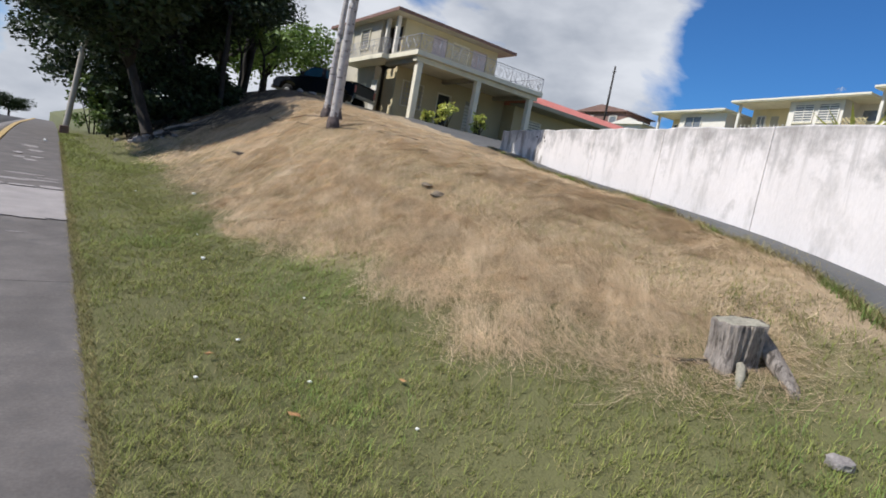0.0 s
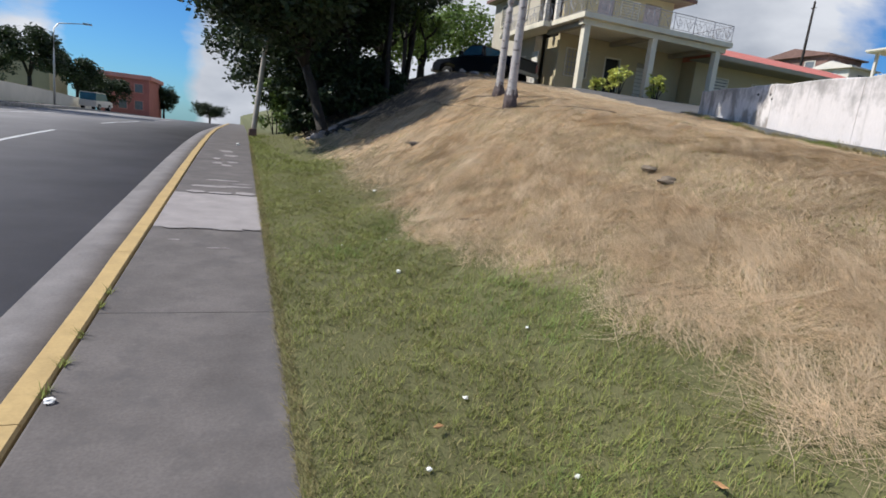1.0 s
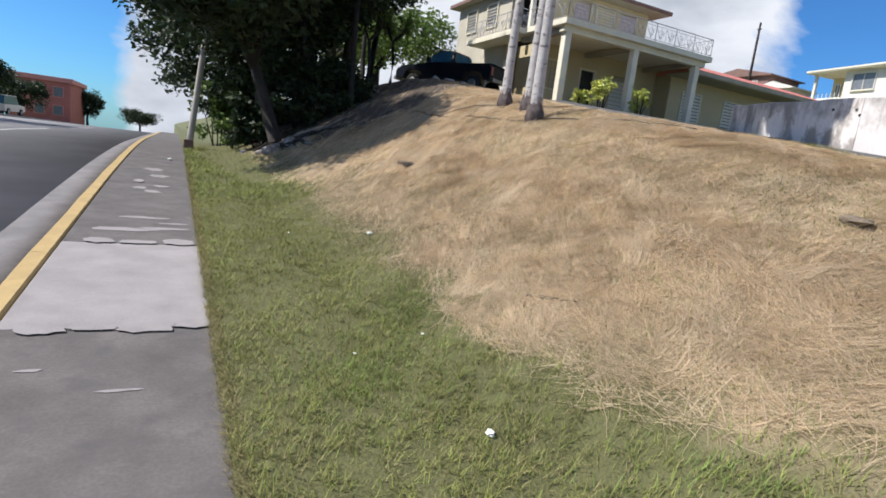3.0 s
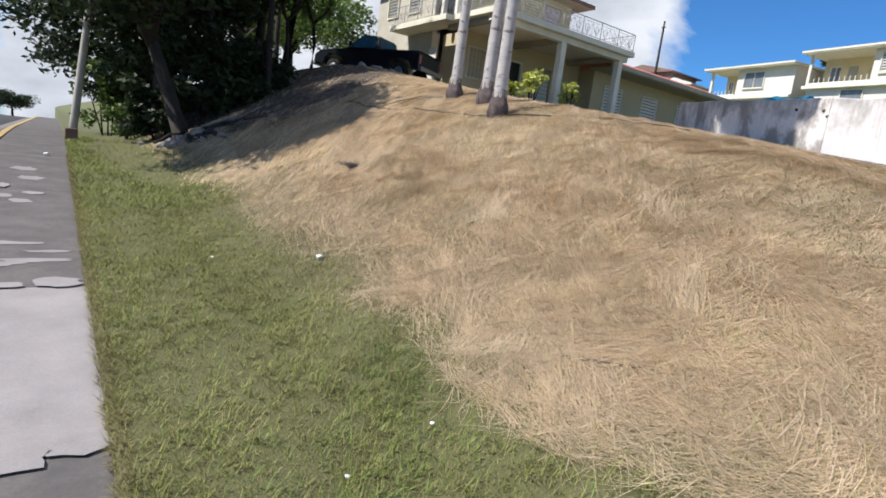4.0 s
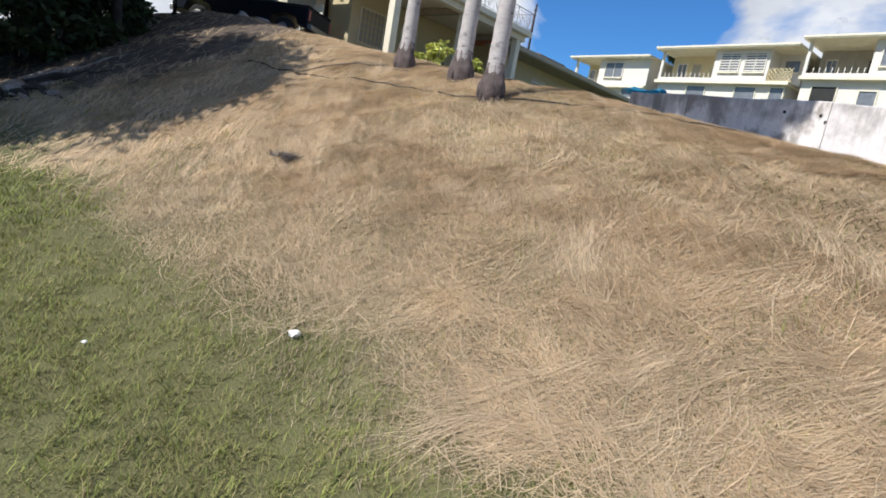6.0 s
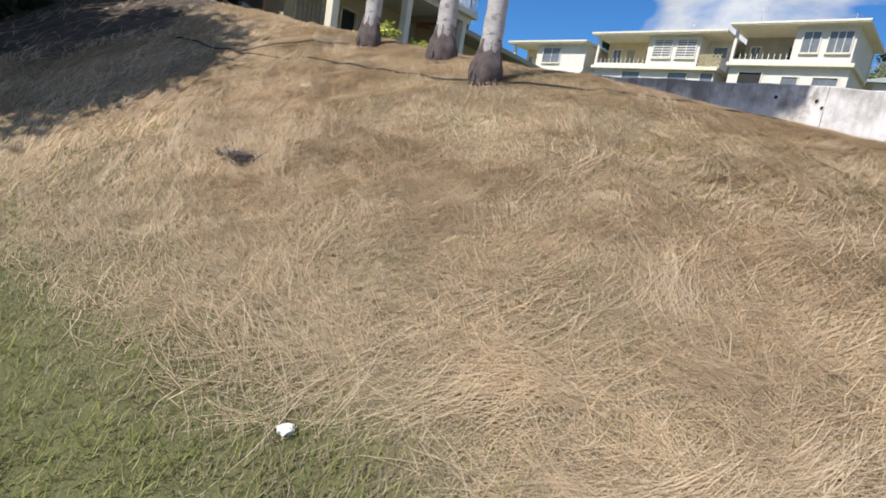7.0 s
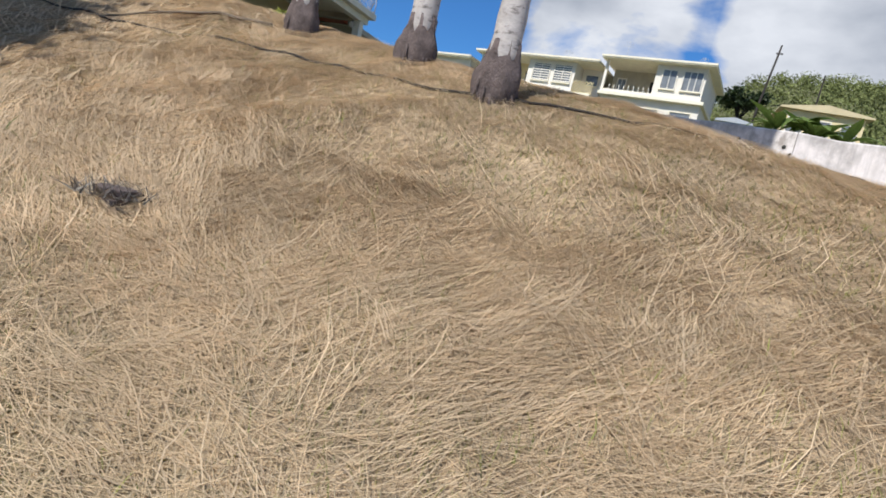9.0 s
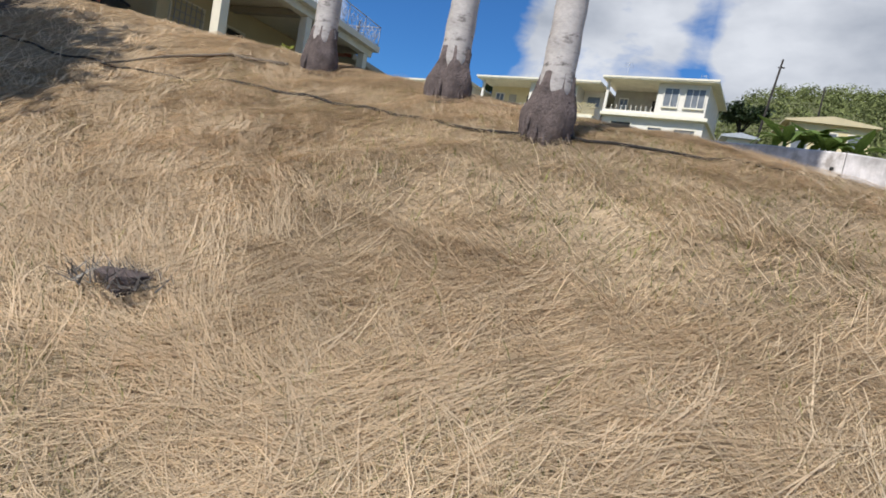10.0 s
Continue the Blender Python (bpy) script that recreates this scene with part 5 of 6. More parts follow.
# ---- things on the bank and the pavement ----
def build_stump(x, y):
    z = gz(x, y)
    s = thing("tree_stump", (x, y, z), 0, "weathered grey tree stump with one splayed root", "tree stump")
    n = 48

    def rim(a, zz):
        """The fluted outline of the bole: ribs, a deep crack towards the path, a hollow at its foot."""
        f = 1 + 0.06 * math.sin(4 * a + 0.6) + 0.045 * math.sin(9 * a + 1.7 + 2 * zz) + 0.03 * math.sin(21 * a + 4 * zz)
        for ca, cw, cd in ((4.05, 0.13, 0.17), (4.75, 0.10, 0.14), (3.4, 0.12, 0.10)):
            f -= cd * math.exp(-(((a - ca + math.pi) % (2 * math.pi) - math.pi) / cw) ** 2)
        f -= 0.22 * math.exp(-(((a - 4.2 + math.pi) % (2 * math.pi) - math.pi) / 0.5) ** 2) * max(0, 1 - abs(zz - 0.02) / 0.1)
        return f

    bm = bmesh.new()
    rows = []
    for zz, r in ((-0.12, 0.175), (-0.02, 0.168), (0.04, 0.16), (0.10, 0.158), (0.17, 0.16), (0.24, 0.164), (0.30, 0.17), (0.312, 0.166)):
        rows.append([bm.verts.new((r * rim(a, zz) * math.cos(a), r * rim(a, zz) * math.sin(a), zz + (0.022 * math.sin(a + 2.2) + 0.006 * math.sin(9 * a) if zz > 0.2 else 0))) for a in [2 * math.pi * k / n for k in range(n)]])
    for a, b in zip(rows, rows[1:]):
        for k in range(n):
            bm.faces.new((a[k], a[(k + 1) % n], b[(k + 1) % n], b[k]))
    part("bole", bm, STUMP_WOOD, s, "grey cracked stump wood")
    bm = bmesh.new()
    rings = [[bm.verts.new((0.163 * f * rim(t, 0.3) * math.cos(t), 0.163 * f * rim(t, 0.3) * math.sin(t), 0.309 + 0.022 * f * math.sin(t + 2.2) - 0.02 * (1 - f) + 0.004 * math.sin(6 * t + 9 * f))) for t in [2 * math.pi * k / n for k in range(n)]] for f in (1.0, 0.72, 0.4, 0.12)]
    for a, b in zip(rings, rings[1:]):
        for k in range(n):
            bm.faces.new((a[k], a[(k + 1) % n], b[(k + 1) % n], b[k]))
    bm.faces.new(rings[-1])
    part("cut_top", bm, STUMP_TOP, s, "greenish sawn top")

    def root(pts, radii, label, material, flat):
        bm = bmesh.new()
        tube(bm, pts, radii, 12)
        for v in bm.verts:
            w = 0.012 * math.sin(40 * v.co.z + 55 * v.co.y) + 0.008 * math.sin(90 * v.co.x + 30 * v.co.z)
            v.co.x = v.co.x + w * flat
            v.co.y = v.co.y + w * 0.5 * flat
        part("root", bm, material, s, label)

    root([(0.105, -0.085, 0.295), (0.125, -0.115, 0.22), (0.135, -0.165, 0.15), (0.115, -0.235, 0.085), (0.075, -0.32, 0.03), (0.02, -0.41, -0.03), (-0.03, -0.48, -0.10)], [0.022, 0.045, 0.058, 0.06, 0.052, 0.042, 0.02], "splayed weathered root", STUMP_WOOD, 1.0)
    root([(-0.09, -0.10, 0.04), (-0.115, -0.125, 0.02), (-0.15, -0.15, -0.03), (-0.20, -0.17, -0.11)], [0.022, 0.03, 0.03, 0.016], "pale broken root", STUMP_TOP, 0.8)
    root([(dx, dy, gz(x + dx, y + dy) - z + 0.015) for dx, dy in ((-0.12, 0.1), (-0.2, 0.2), (-0.27, 0.31), (-0.32, 0.42))], [0.025, 0.02, 0.016, 0.008], "thin dark surface root", BARK, 0.4)


build_stump(3.66, 1.64)


def stone_mesh(bm, c, r, seed, squash=0.6):
    rng = random.Random(seed)
    res = bmesh.ops.create_icosphere(bm, subdivisions=2, radius=1.0)
    ph = [rng.uniform(0, 6) for _ in range(6)]
    for v in res["verts"]:
        f = 1 + 0.18 * math.sin(3 * v.co.x + ph[0]) + 0.15 * math.sin(4 * v.co.y + ph[1]) + 0.12 * math.sin(5 * v.co.z + ph[2]) + 0.08 * math.sin(9 * v.co.x + 7 * v.co.y + ph[3])
        v.co = Vector((v.co.x * r[0] * f, v.co.y * r[1] * f, v.co.z * r[2] * f * squash)) + Vector(c)
    return bm


def build_stone(x, y, r, seed, label="rough grey stone lying in the grass", material=STONE, name="stone", category="stone"):
    bm = stone_mesh(bmesh.new(), (0, 0, 0), r, seed)
    return single(name, bm, material, label, category, at=(x, y, gz(x, y) + r[2] * 0.25), rz=seed * 37)


build_stone(3.24, 0.78, (0.075, 0.06, 0.07), 1, "small grey stone in the green grass")
# gnarled roots laid bare on the bank below the trees
def build_bare_root(x, y, az, ln, r, seed):
    rng = random.Random(seed)
    bm = bmesh.new()
    pts, a = [], az
    px, py = x, y
    for k in range(9):
        t = k / 8
        pts.append((px, py, gz(px, py) + r * (0.9 - 1.3 * t) + 0.05 * math.sin(2.6 * t * math.pi) * (1 - t)))
        a += rng.uniform(-0.45, 0.45)
        px, py = px + ln / 8 * math.cos(a), py + ln / 8 * math.sin(a)
    tube(bm, pts, [r * (1 - 0.75 * k / 8) * rng.uniform(0.8, 1.2) for k in range(9)], 8)
    single("tree_root", bm, STUMP_WOOD if seed % 3 == 0 else BARK, "gnarled bare tree root on the earth bank", "tree root")


for k in range(13):
    build_bare_root(2.55 + 0.13 * (k % 4), 21.4 - 0.2 * (k % 5), -1.9 + 0.17 * k, 1.0 + 0.25 * (k % 4), 0.06 + 0.012 * (k % 3), 70 + k)

build_stone(4.30, 6.72, (0.12, 0.08, 0.085), 2, "dark flat stone on the straw bank", DARK_STONE)
build_stone(4.22, 6.30, (0.14, 0.09, 0.085), 3, "dark flat stone on the straw bank", DARK_STONE)
for k, (x, y, q) in enumerate(((2.2, 20.7, 0.26), (2.45, 21.3, 0.2), (2.0, 21.5, 0.16), (2.7, 20.6, 0.22), (1.7, 22.8, 0.14), (3.0, 19.6, 0.12), (8.2, 23.4, 0.2), (8.7, 23.2, 0.24), (9.2, 23.1, 0.18))):
    build_stone(x, y, (q, q * 0.7, q * 0.8), 10 + k, "earthy grey rock at the foot of the trees" if x < 5 else "brown rock on the crest of the bank")


def build_ash(x, y):
    """A burnt tuft: short charred stalks over a dark lump."""
    a = thing("burnt_tuft", (x, y, gz(x, y)), 0, "charred grey grass tuft on the straw", "burnt tuft")
    part("lump", stone_mesh(bmesh.new(), (0, 0, 0.0), (0.11, 0.09, 0.09), 5), PALM_ROOT, a, "grey burnt clump")
    rng = random.Random(8)
    bm = bmesh.new()
    for k in range(420):
        t, r = rng.uniform(0, 6.283), 0.20 * rng.random() ** 0.8
        p = Vector((r * math.cos(t), r * math.sin(t), 0.0))
        q = p + Vector((rng.uniform(-0.1, 0.1), rng.uniform(-0.1, 0.1), rng.uniform(0.015, 0.09)))
        s = Vector((rng.uniform(-1, 1), rng.uniform(-1, 1), 0)).normalized() * 0.005
        bm.faces.new([bm.verts.new(v) for v in (p - s, p + s, q)])
    tagged(part("stubble", bm, SINGED, a, "grey singed stubble"), kind="stuff")


build_ash(3.36, 13.25)


def build_pole():
    x, y = 0.16, 24.6
    p = thing("utility_pole", (x, y, float(road_z(y)) - 0.1), 0, "leaning weathered utility pole at the pavement edge", "utility pole")
    bm = bmesh.new()
    n = 14
    tube(bm, [(0.95 * k / n, 0.5 * k / n, 9.6 * k / n) for k in range(n + 1)], [0.105 - 0.035 * k / n for k in range(n + 1)], 12)
    part("shaft", bm, POLE_WOOD, p, "pale weathered pole")
    part("footing", boxed(-0.15, 0.15, -0.15, 0.15, 0.0, 0.42, bev=0.04), TILE_DARK, p, "brown stained footing")
    bm = boxed(-0.2, 2.0, 0.42, 0.52, 8.9, 9.02)
    part("crossarm", bm, BARK, p)
    for k, cx in enumerate((-0.1, 0.9, 1.9)):
        bm = bmesh.new()
        tube(bm, [(cx, 0.47, 9.02), (cx, 0.47, 9.1), (cx, 0.47, 9.16), (cx, 0.47, 9.22)], [0.03, 0.055, 0.04, 0.02], 8)
        part("insulator", bm, METAL, p)


build_pole()


def build_cable(name, a, b, sag, r, label):
    bm = bmesh.new()
    pts = [Vector(a).lerp(Vector(b), k / 24) - Vector((0, 0, sag * 4 * (k / 24) * (1 - k / 24))) for k in range(25)]
    tube(bm, pts, r, 6)
    single(name, bm, RUBBER, label, "cable")


build_cable("overhead_cable", (1.1, 25.1, 9.7), (-46, 62, 11.5), 0.8, 0.02, "thin power line crossing the road")
build_cable("overhead_cable", (1.1, 25.1, 9.5), (-46, 40, 9.0), 0.8, 0.02, "thin power line crossing the road")

# a dry fallen frond and sticks
def build_frond(x, y, az, ln, label):
    f = thing("fallen_frond", (0, 0, 0), 0, label, "palm frond")
    bm = bmesh.new()
    pts = [Vector((x + ln * t * math.cos(az), y + ln * t * math.sin(az), gz(x + ln * t * math.cos(az), y + ln * t * math.sin(az)) + 0.03 + 0.03 * math.sin(math.pi * t))) for t in [k / 10 for k in range(11)]]
    tube(bm, pts, [0.020 * (1 - 0.8 * k / 10) for k in range(11)], 6)
    part("rib", bm, DARK_STONE, f, "brown dry rib")
    rng = random.Random(int(x * 10))
    for k in range(16):
        t = rng.uniform(0.05, 0.6)
        i = min(9, int(t * 10))
        p = pts[i].lerp(pts[i + 1], t * 10 - i)
        a = az + rng.choice((-1, 1)) * rng.uniform(0.15, 0.5)
        q = p + Vector((math.cos(a), math.sin(a), 0)) * rng.uniform(0.15, 0.35)
        q.z = gz(q.x, q.y) + 0.02
        w = Vector((-math.sin(a), math.cos(a), 0)) * 0.012
        m = p.lerp(q, 0.5) + Vector((0, 0, 0.02))
        bm = bmesh.new()
        A = [bm.verts.new(v) for v in (p - w, p + w, m + w, q, m - w)]
        bm.faces.new((A[0], A[1], A[2], A[4]))
        bm.faces.new((A[4], A[2], A[3]))
        part("leaflet", bm, LEAF_BROWN, f)


build_frond(5.62, 14.5, 2.1, 1.5, "dry brown fallen palm frond on the bank")


def build_stick(x, y, az, ln, r=0.012):
    bm = bmesh.new()
    pts = [(x + ln * t * math.cos(az) + 0.02 * math.sin(9 * t), y + ln * t * math.sin(az), gz(x + ln * t * math.cos(az), y + ln * t * math.sin(az)) + 0.02) for t in (0, 0.25, 0.5, 0.75, 1)]
    tube(bm, pts, [r, r, r * 0.9, r * 0.7, r * 0.4], 6)
    single("stick", bm, BARK, "thin dark stick in the cut grass", "stick")


build_stick(2.36, 8.0, -1.15, 0.55)


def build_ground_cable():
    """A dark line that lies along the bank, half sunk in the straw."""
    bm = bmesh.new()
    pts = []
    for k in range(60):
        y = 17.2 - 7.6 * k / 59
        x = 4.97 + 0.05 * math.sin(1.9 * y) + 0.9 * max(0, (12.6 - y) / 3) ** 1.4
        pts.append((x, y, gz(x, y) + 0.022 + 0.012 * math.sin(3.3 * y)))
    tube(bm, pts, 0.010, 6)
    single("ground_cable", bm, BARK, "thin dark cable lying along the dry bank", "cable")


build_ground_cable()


def build_litter(x, y, r, seed, label="white scrap of crumpled paper on the lawn", material=PAPER, lift=0.02, on_pave=False):
    rng = random.Random(seed)
    bm = bmesh.new()
    res = bmesh.ops.create_icosphere(bm, subdivisions=2, radius=r)
    for v in res["verts"]:
        v.co *= rng.uniform(0.65, 1.15)
        v.co.z *= 0.55
    z = float(road_z(y)) + r * 0.4 if on_pave else gz(x, y) + lift
    single("litter", bm, material, label, "litter", at=(x, y, z), rz=seed * 50)


for i, (x, y, r) in enumerate(((1.29, 6.70, 0.032), (1.98, 10.96, 0.040), (1.05, 4.2, 0.018), (0.62, 3.6, 0.016), (0.35, 2.2, 0.014), (1.9, 5.0, 0.016), (1.35, 3.4, 0.02), (1.5, 8.1, 0.014), (0.9, 7.9, 0.014), (1.1, 11.6, 0.016), (1.7, 2.5, 0.015))):
    build_litter(x, y, r, i + 1)
build_litter(-1.2, 4.5, 0.03, 31, "small white scrap by the kerb", on_pave=True)
build_litter(-0.35, 19.5, 0.06, 32, "white scrap on the pavement", on_pave=True)
build_litter(0.05, 0.85, 0.02, 33, "white scrap at the lawn edge")
for i, (x, y) in enumerate(((2.2, -0.2), (2.35, 0.15), (1.1, 2.9), (0.8, 3.9), (1.9, 3.1))):
    bm = bmesh.new()
    L = [bm.verts.new(p) for p in ((0, 0, 0), (0.03, 0.018, 0.012), (0.075, 0.012, 0.006), (0.095, 0, 0.02), (0.07, -0.018, 0.008), (0.03, -0.02, 0.014))]
    bm.faces.new(L)
    single("dead_leaf", bm, LEAF_BROWN, "brown curled dead leaf on the grass", "leaf", at=(x, y, gz(x, y) + 0.04), rz=i * 70)

# pale worn marks on the pavement, thin patches of old mortar
for i, (x, y, a, b) in enumerate(((-0.75, 11.5, 0.34, 0.10), (-0.35, 11.6, 0.3, 0.07), (-0.6, 12.2, 0.28, 0.07), (-0.25, 11.9, 0.2, 0.05), (-0.55, 14.3, 0.12, 0.16), (-0.75, 14.6, 0.1, 0.14), (-0.45, 14.9, 0.12, 0.12), (-0.8, 15.4, 0.1, 0.2), (-0.5, 16.2, 0.18, 0.22), (-0.62, 17.2, 0.2, 0.25), (-0.5, 7.6, 0.13, 0.015), (-0.95, 7.9, 0.07, 0.02), (-1.0, 8.5, 0.14, 0.09), (-0.72, 8.52, 0.16, 0.06), (-0.4, 8.5, 0.2, 0.10), (-0.1, 8.53, 0.13, 0.07), (-0.95, 10.95, 0.16, 0.12), (-0.6, 10.92, 0.2, 0.08), (-0.2, 10.98, 0.18, 0.14))):
    rng = random.Random(i)
    bm = bmesh.new()
    vs = []
    for k in range(16):
        t = 2 * math.pi * k / 16
        q = rng.uniform(0.7, 1.15)
        yy = y + b * q * math.sin(t)
        vs.append(bm.verts.new((x + a * q * math.cos(t), yy, float(road_z(yy)) + 0.004)))
    bm.faces.new(vs)
    part("mortar_patch", bm, WALK_PALE, pavement, "pale mortar patch")


# ---- the pickup parked on the crest ----
def build_pickup(x, y, rz):
    z = gz(x, y)
    t = thing("pickup_truck", (x, y, z), rz, "dark blue pickup truck parked by the house", "pickup truck")
    t.scale = (1.08, 1.1, 1.14)
    # along +x: nose; length 4.8
    half = 0.88
    bm = bmesh.new()
    prism(bm, [(-2.35, 0.48), (-2.38, 1.02), (-0.55, 1.04), (-0.55, 1.05), (0.95, 1.06), (2.15, 0.96), (2.4, 0.80), (2.42, 0.5), (1.95, 0.46), (1.85, 0.72), (1.45, 0.82), (1.05, 0.72), (0.95, 0.42), (-1.05, 0.42), (-1.15, 0.72), (-1.55, 0.82), (-1.95, 0.72), (-2.05, 0.48)], "y", -half, half)
    bmesh.ops.bevel(bm, geom=[e for e in bm.edges if e.calc_face_angle(0) > 0.6], offset=0.035, segments=2, affect="EDGES")
    body = part("body", bm, TRUCK_PAINT, t, "glossy dark blue body")
    bm = bmesh.new()
    A = [bm.verts.new(p) for p in ((-0.55, -0.82, 1.04), (1.0, -0.82, 1.06), (1.0, 0.82, 1.06), (-0.55, 0.82, 1.04))]
    B = [bm.verts.new(p) for p in ((-0.42, -0.64, 1.58), (0.35, -0.64, 1.60), (0.35, 0.64, 1.60), (-0.42, 0.64, 1.58))]
    for k in range(4):
        bm.faces.new((A[k], A[(k + 1) % 4], B[(k + 1) % 4], B[k]))
    bm.faces.new(B)
    bm.faces.new(A[::-1])
    bmesh.ops.bevel(bm, geom=list(bm.edges), offset=0.05, segments=2, affect="EDGES")
    part("cab", bm, TRUCK_PAINT, t)
    for sg in (-1, 1):
        bm = bmesh.new()
        vs = [bm.verts.new(p) for p in ((-0.40, sg * 0.80, 1.12), (0.80, sg * 0.80, 1.12), (0.30, sg * 0.675, 1.52), (-0.34, sg * 0.675, 1.52))]
        bm.faces.new(vs if sg < 0 else vs[::-1])
        for v in bm.verts:
            v.co.y += sg * 0.012
        part("side_window", bm, TRUCK_GLASS, t, "tinted side window")
    bm = bmesh.new()
    bm.faces.new([bm.verts.new(p) for p in ((0.99, -0.70, 1.12), (0.99, 0.70, 1.12), (0.43, 0.58, 1.54), (0.43, -0.58, 1.54))])
    part("windscreen", bm, TRUCK_GLASS, t, "tinted windscreen")
    bm = bmesh.new()
    bm.faces.new([bm.verts.new(p) for p in ((-0.56, 0.66, 1.14), (-0.56, -0.66, 1.14), (-0.46, -0.58, 1.5), (-0.46, 0.58, 1.5))])
    part("rear_window", bm, TRUCK_GLASS, t, "tinted rear window")
    part("bed_rim", boxed((-2.3, -0.6, -0.88, -0.82, 1.03, 1.08), (-2.3, -0.6, 0.82, 0.88, 1.03, 1.08), (-2.38, -2.3, -0.88, 0.88, 1.03, 1.08)), RUBBER, t)
    part("tailgate", boxed(-2.405, -2.375, -0.72, 0.72, 0.6, 1.0, bev=0.008), TRUCK_PAINT, t)
    part("rear_bumper", boxed(-2.52, -2.37, -0.86, 0.86, 0.42, 0.56, bev=0.02), CHROME, t, "chrome bumper")
    part("front_bumper", boxed(2.38, 2.5, -0.86, 0.86, 0.42, 0.58, bev=0.02), CHROME, t, "chrome bumper")
    for sg in (-1, 1):
        part("tail_light", boxed(-2.41, -2.37, sg * 0.80 - 0.06, sg * 0.80 + 0.06, 0.66, 0.95, bev=0.01), BRICK_RED, t, "red tail light")
        part("headlight", boxed(2.36, 2.43, sg * 0.68 - 0.13, sg * 0.68 + 0.13, 0.66, 0.82, bev=0.01), CHROME, t, "clear headlight")
        part("mirror", boxed(0.55, 0.67, sg * 0.96 - 0.09, sg * 0.96 + 0.09, 1.12, 1.28, bev=0.02), RUBBER, t)
        for wx in (1.45, -1.55):
            bm = bmesh.new()
            tube(bm, [(wx, sg * 0.66, 0.33), (wx, sg * 0.70, 0.33), (wx, sg * 0.86, 0.33), (wx, sg * 0.90, 0.33)], [0.30, 0.345, 0.345, 0.30], 24)
            w = part("wheel", bm, RUBBER, t, "black tyre")
            bm = bmesh.new()
            tube(bm, [(wx, sg * 0.88, 0.33), (wx, sg * 0.915, 0.33)], [0.20, 0.17], 16)
            part("rim", bm, CHROME, w, "silver rim")
    return t


build_pickup(11.1, 28.0, 120)


# ---- the row of pale houses behind the wall ----
XF = 60.9
ROW = Matrix.Translation((54.3, 8.8, 0)) @ Matrix.Rotation(radians(-10), 4, "Z") @ Matrix.Diagonal((1, 0.92, 1, 1)) @ Matrix.Translation((-60.0, -8.6, 0))   # the row stands askew to the road


def face_box(x0, x1, ya, yb, z0, z1):
    return (x0, x1, min(ya, yb), max(ya, yb), z0, z1)


def side_window(parent, ya, yb, z0, z1, x, slats=0, mullions=1):
    """A window in a wall that faces -x."""
    y0, y1 = min(ya, yb), max(ya, yb)
    w = part("window", boxed(x - 0.02, x - 0.005, y0, y1, z0, z1), GLASS, parent, "grey glazed window")
    t = 0.09
    part("window_frame", ring_frame("y", y0, y1, z0, z1, t, x - 0.12, x - 0.005), WHITE, w)
    part("window_sill", boxed(x - 0.2, x - 0.005, y0 - 0.12, y1 + 0.12, z0 - t - 0.04, z0 - 0.001), TRIM, w)
    for k in range(1, mullions + 1):
        yy = y0 + (y1 - y0) * k / (mullions + 1)
        part("mullion", boxed(x - 0.08, x - 0.021, yy - 0.03, yy + 0.03, z0, z1), WHITE, w)
    for k in range(slats):
        zz = z0 + (z1 - z0) * (k + 0.5) / slats
        part("slat", boxed(x - 0.07, x - 0.021, y0, y1, zz - 0.05, zz + 0.035), WHITE, w)
    return w


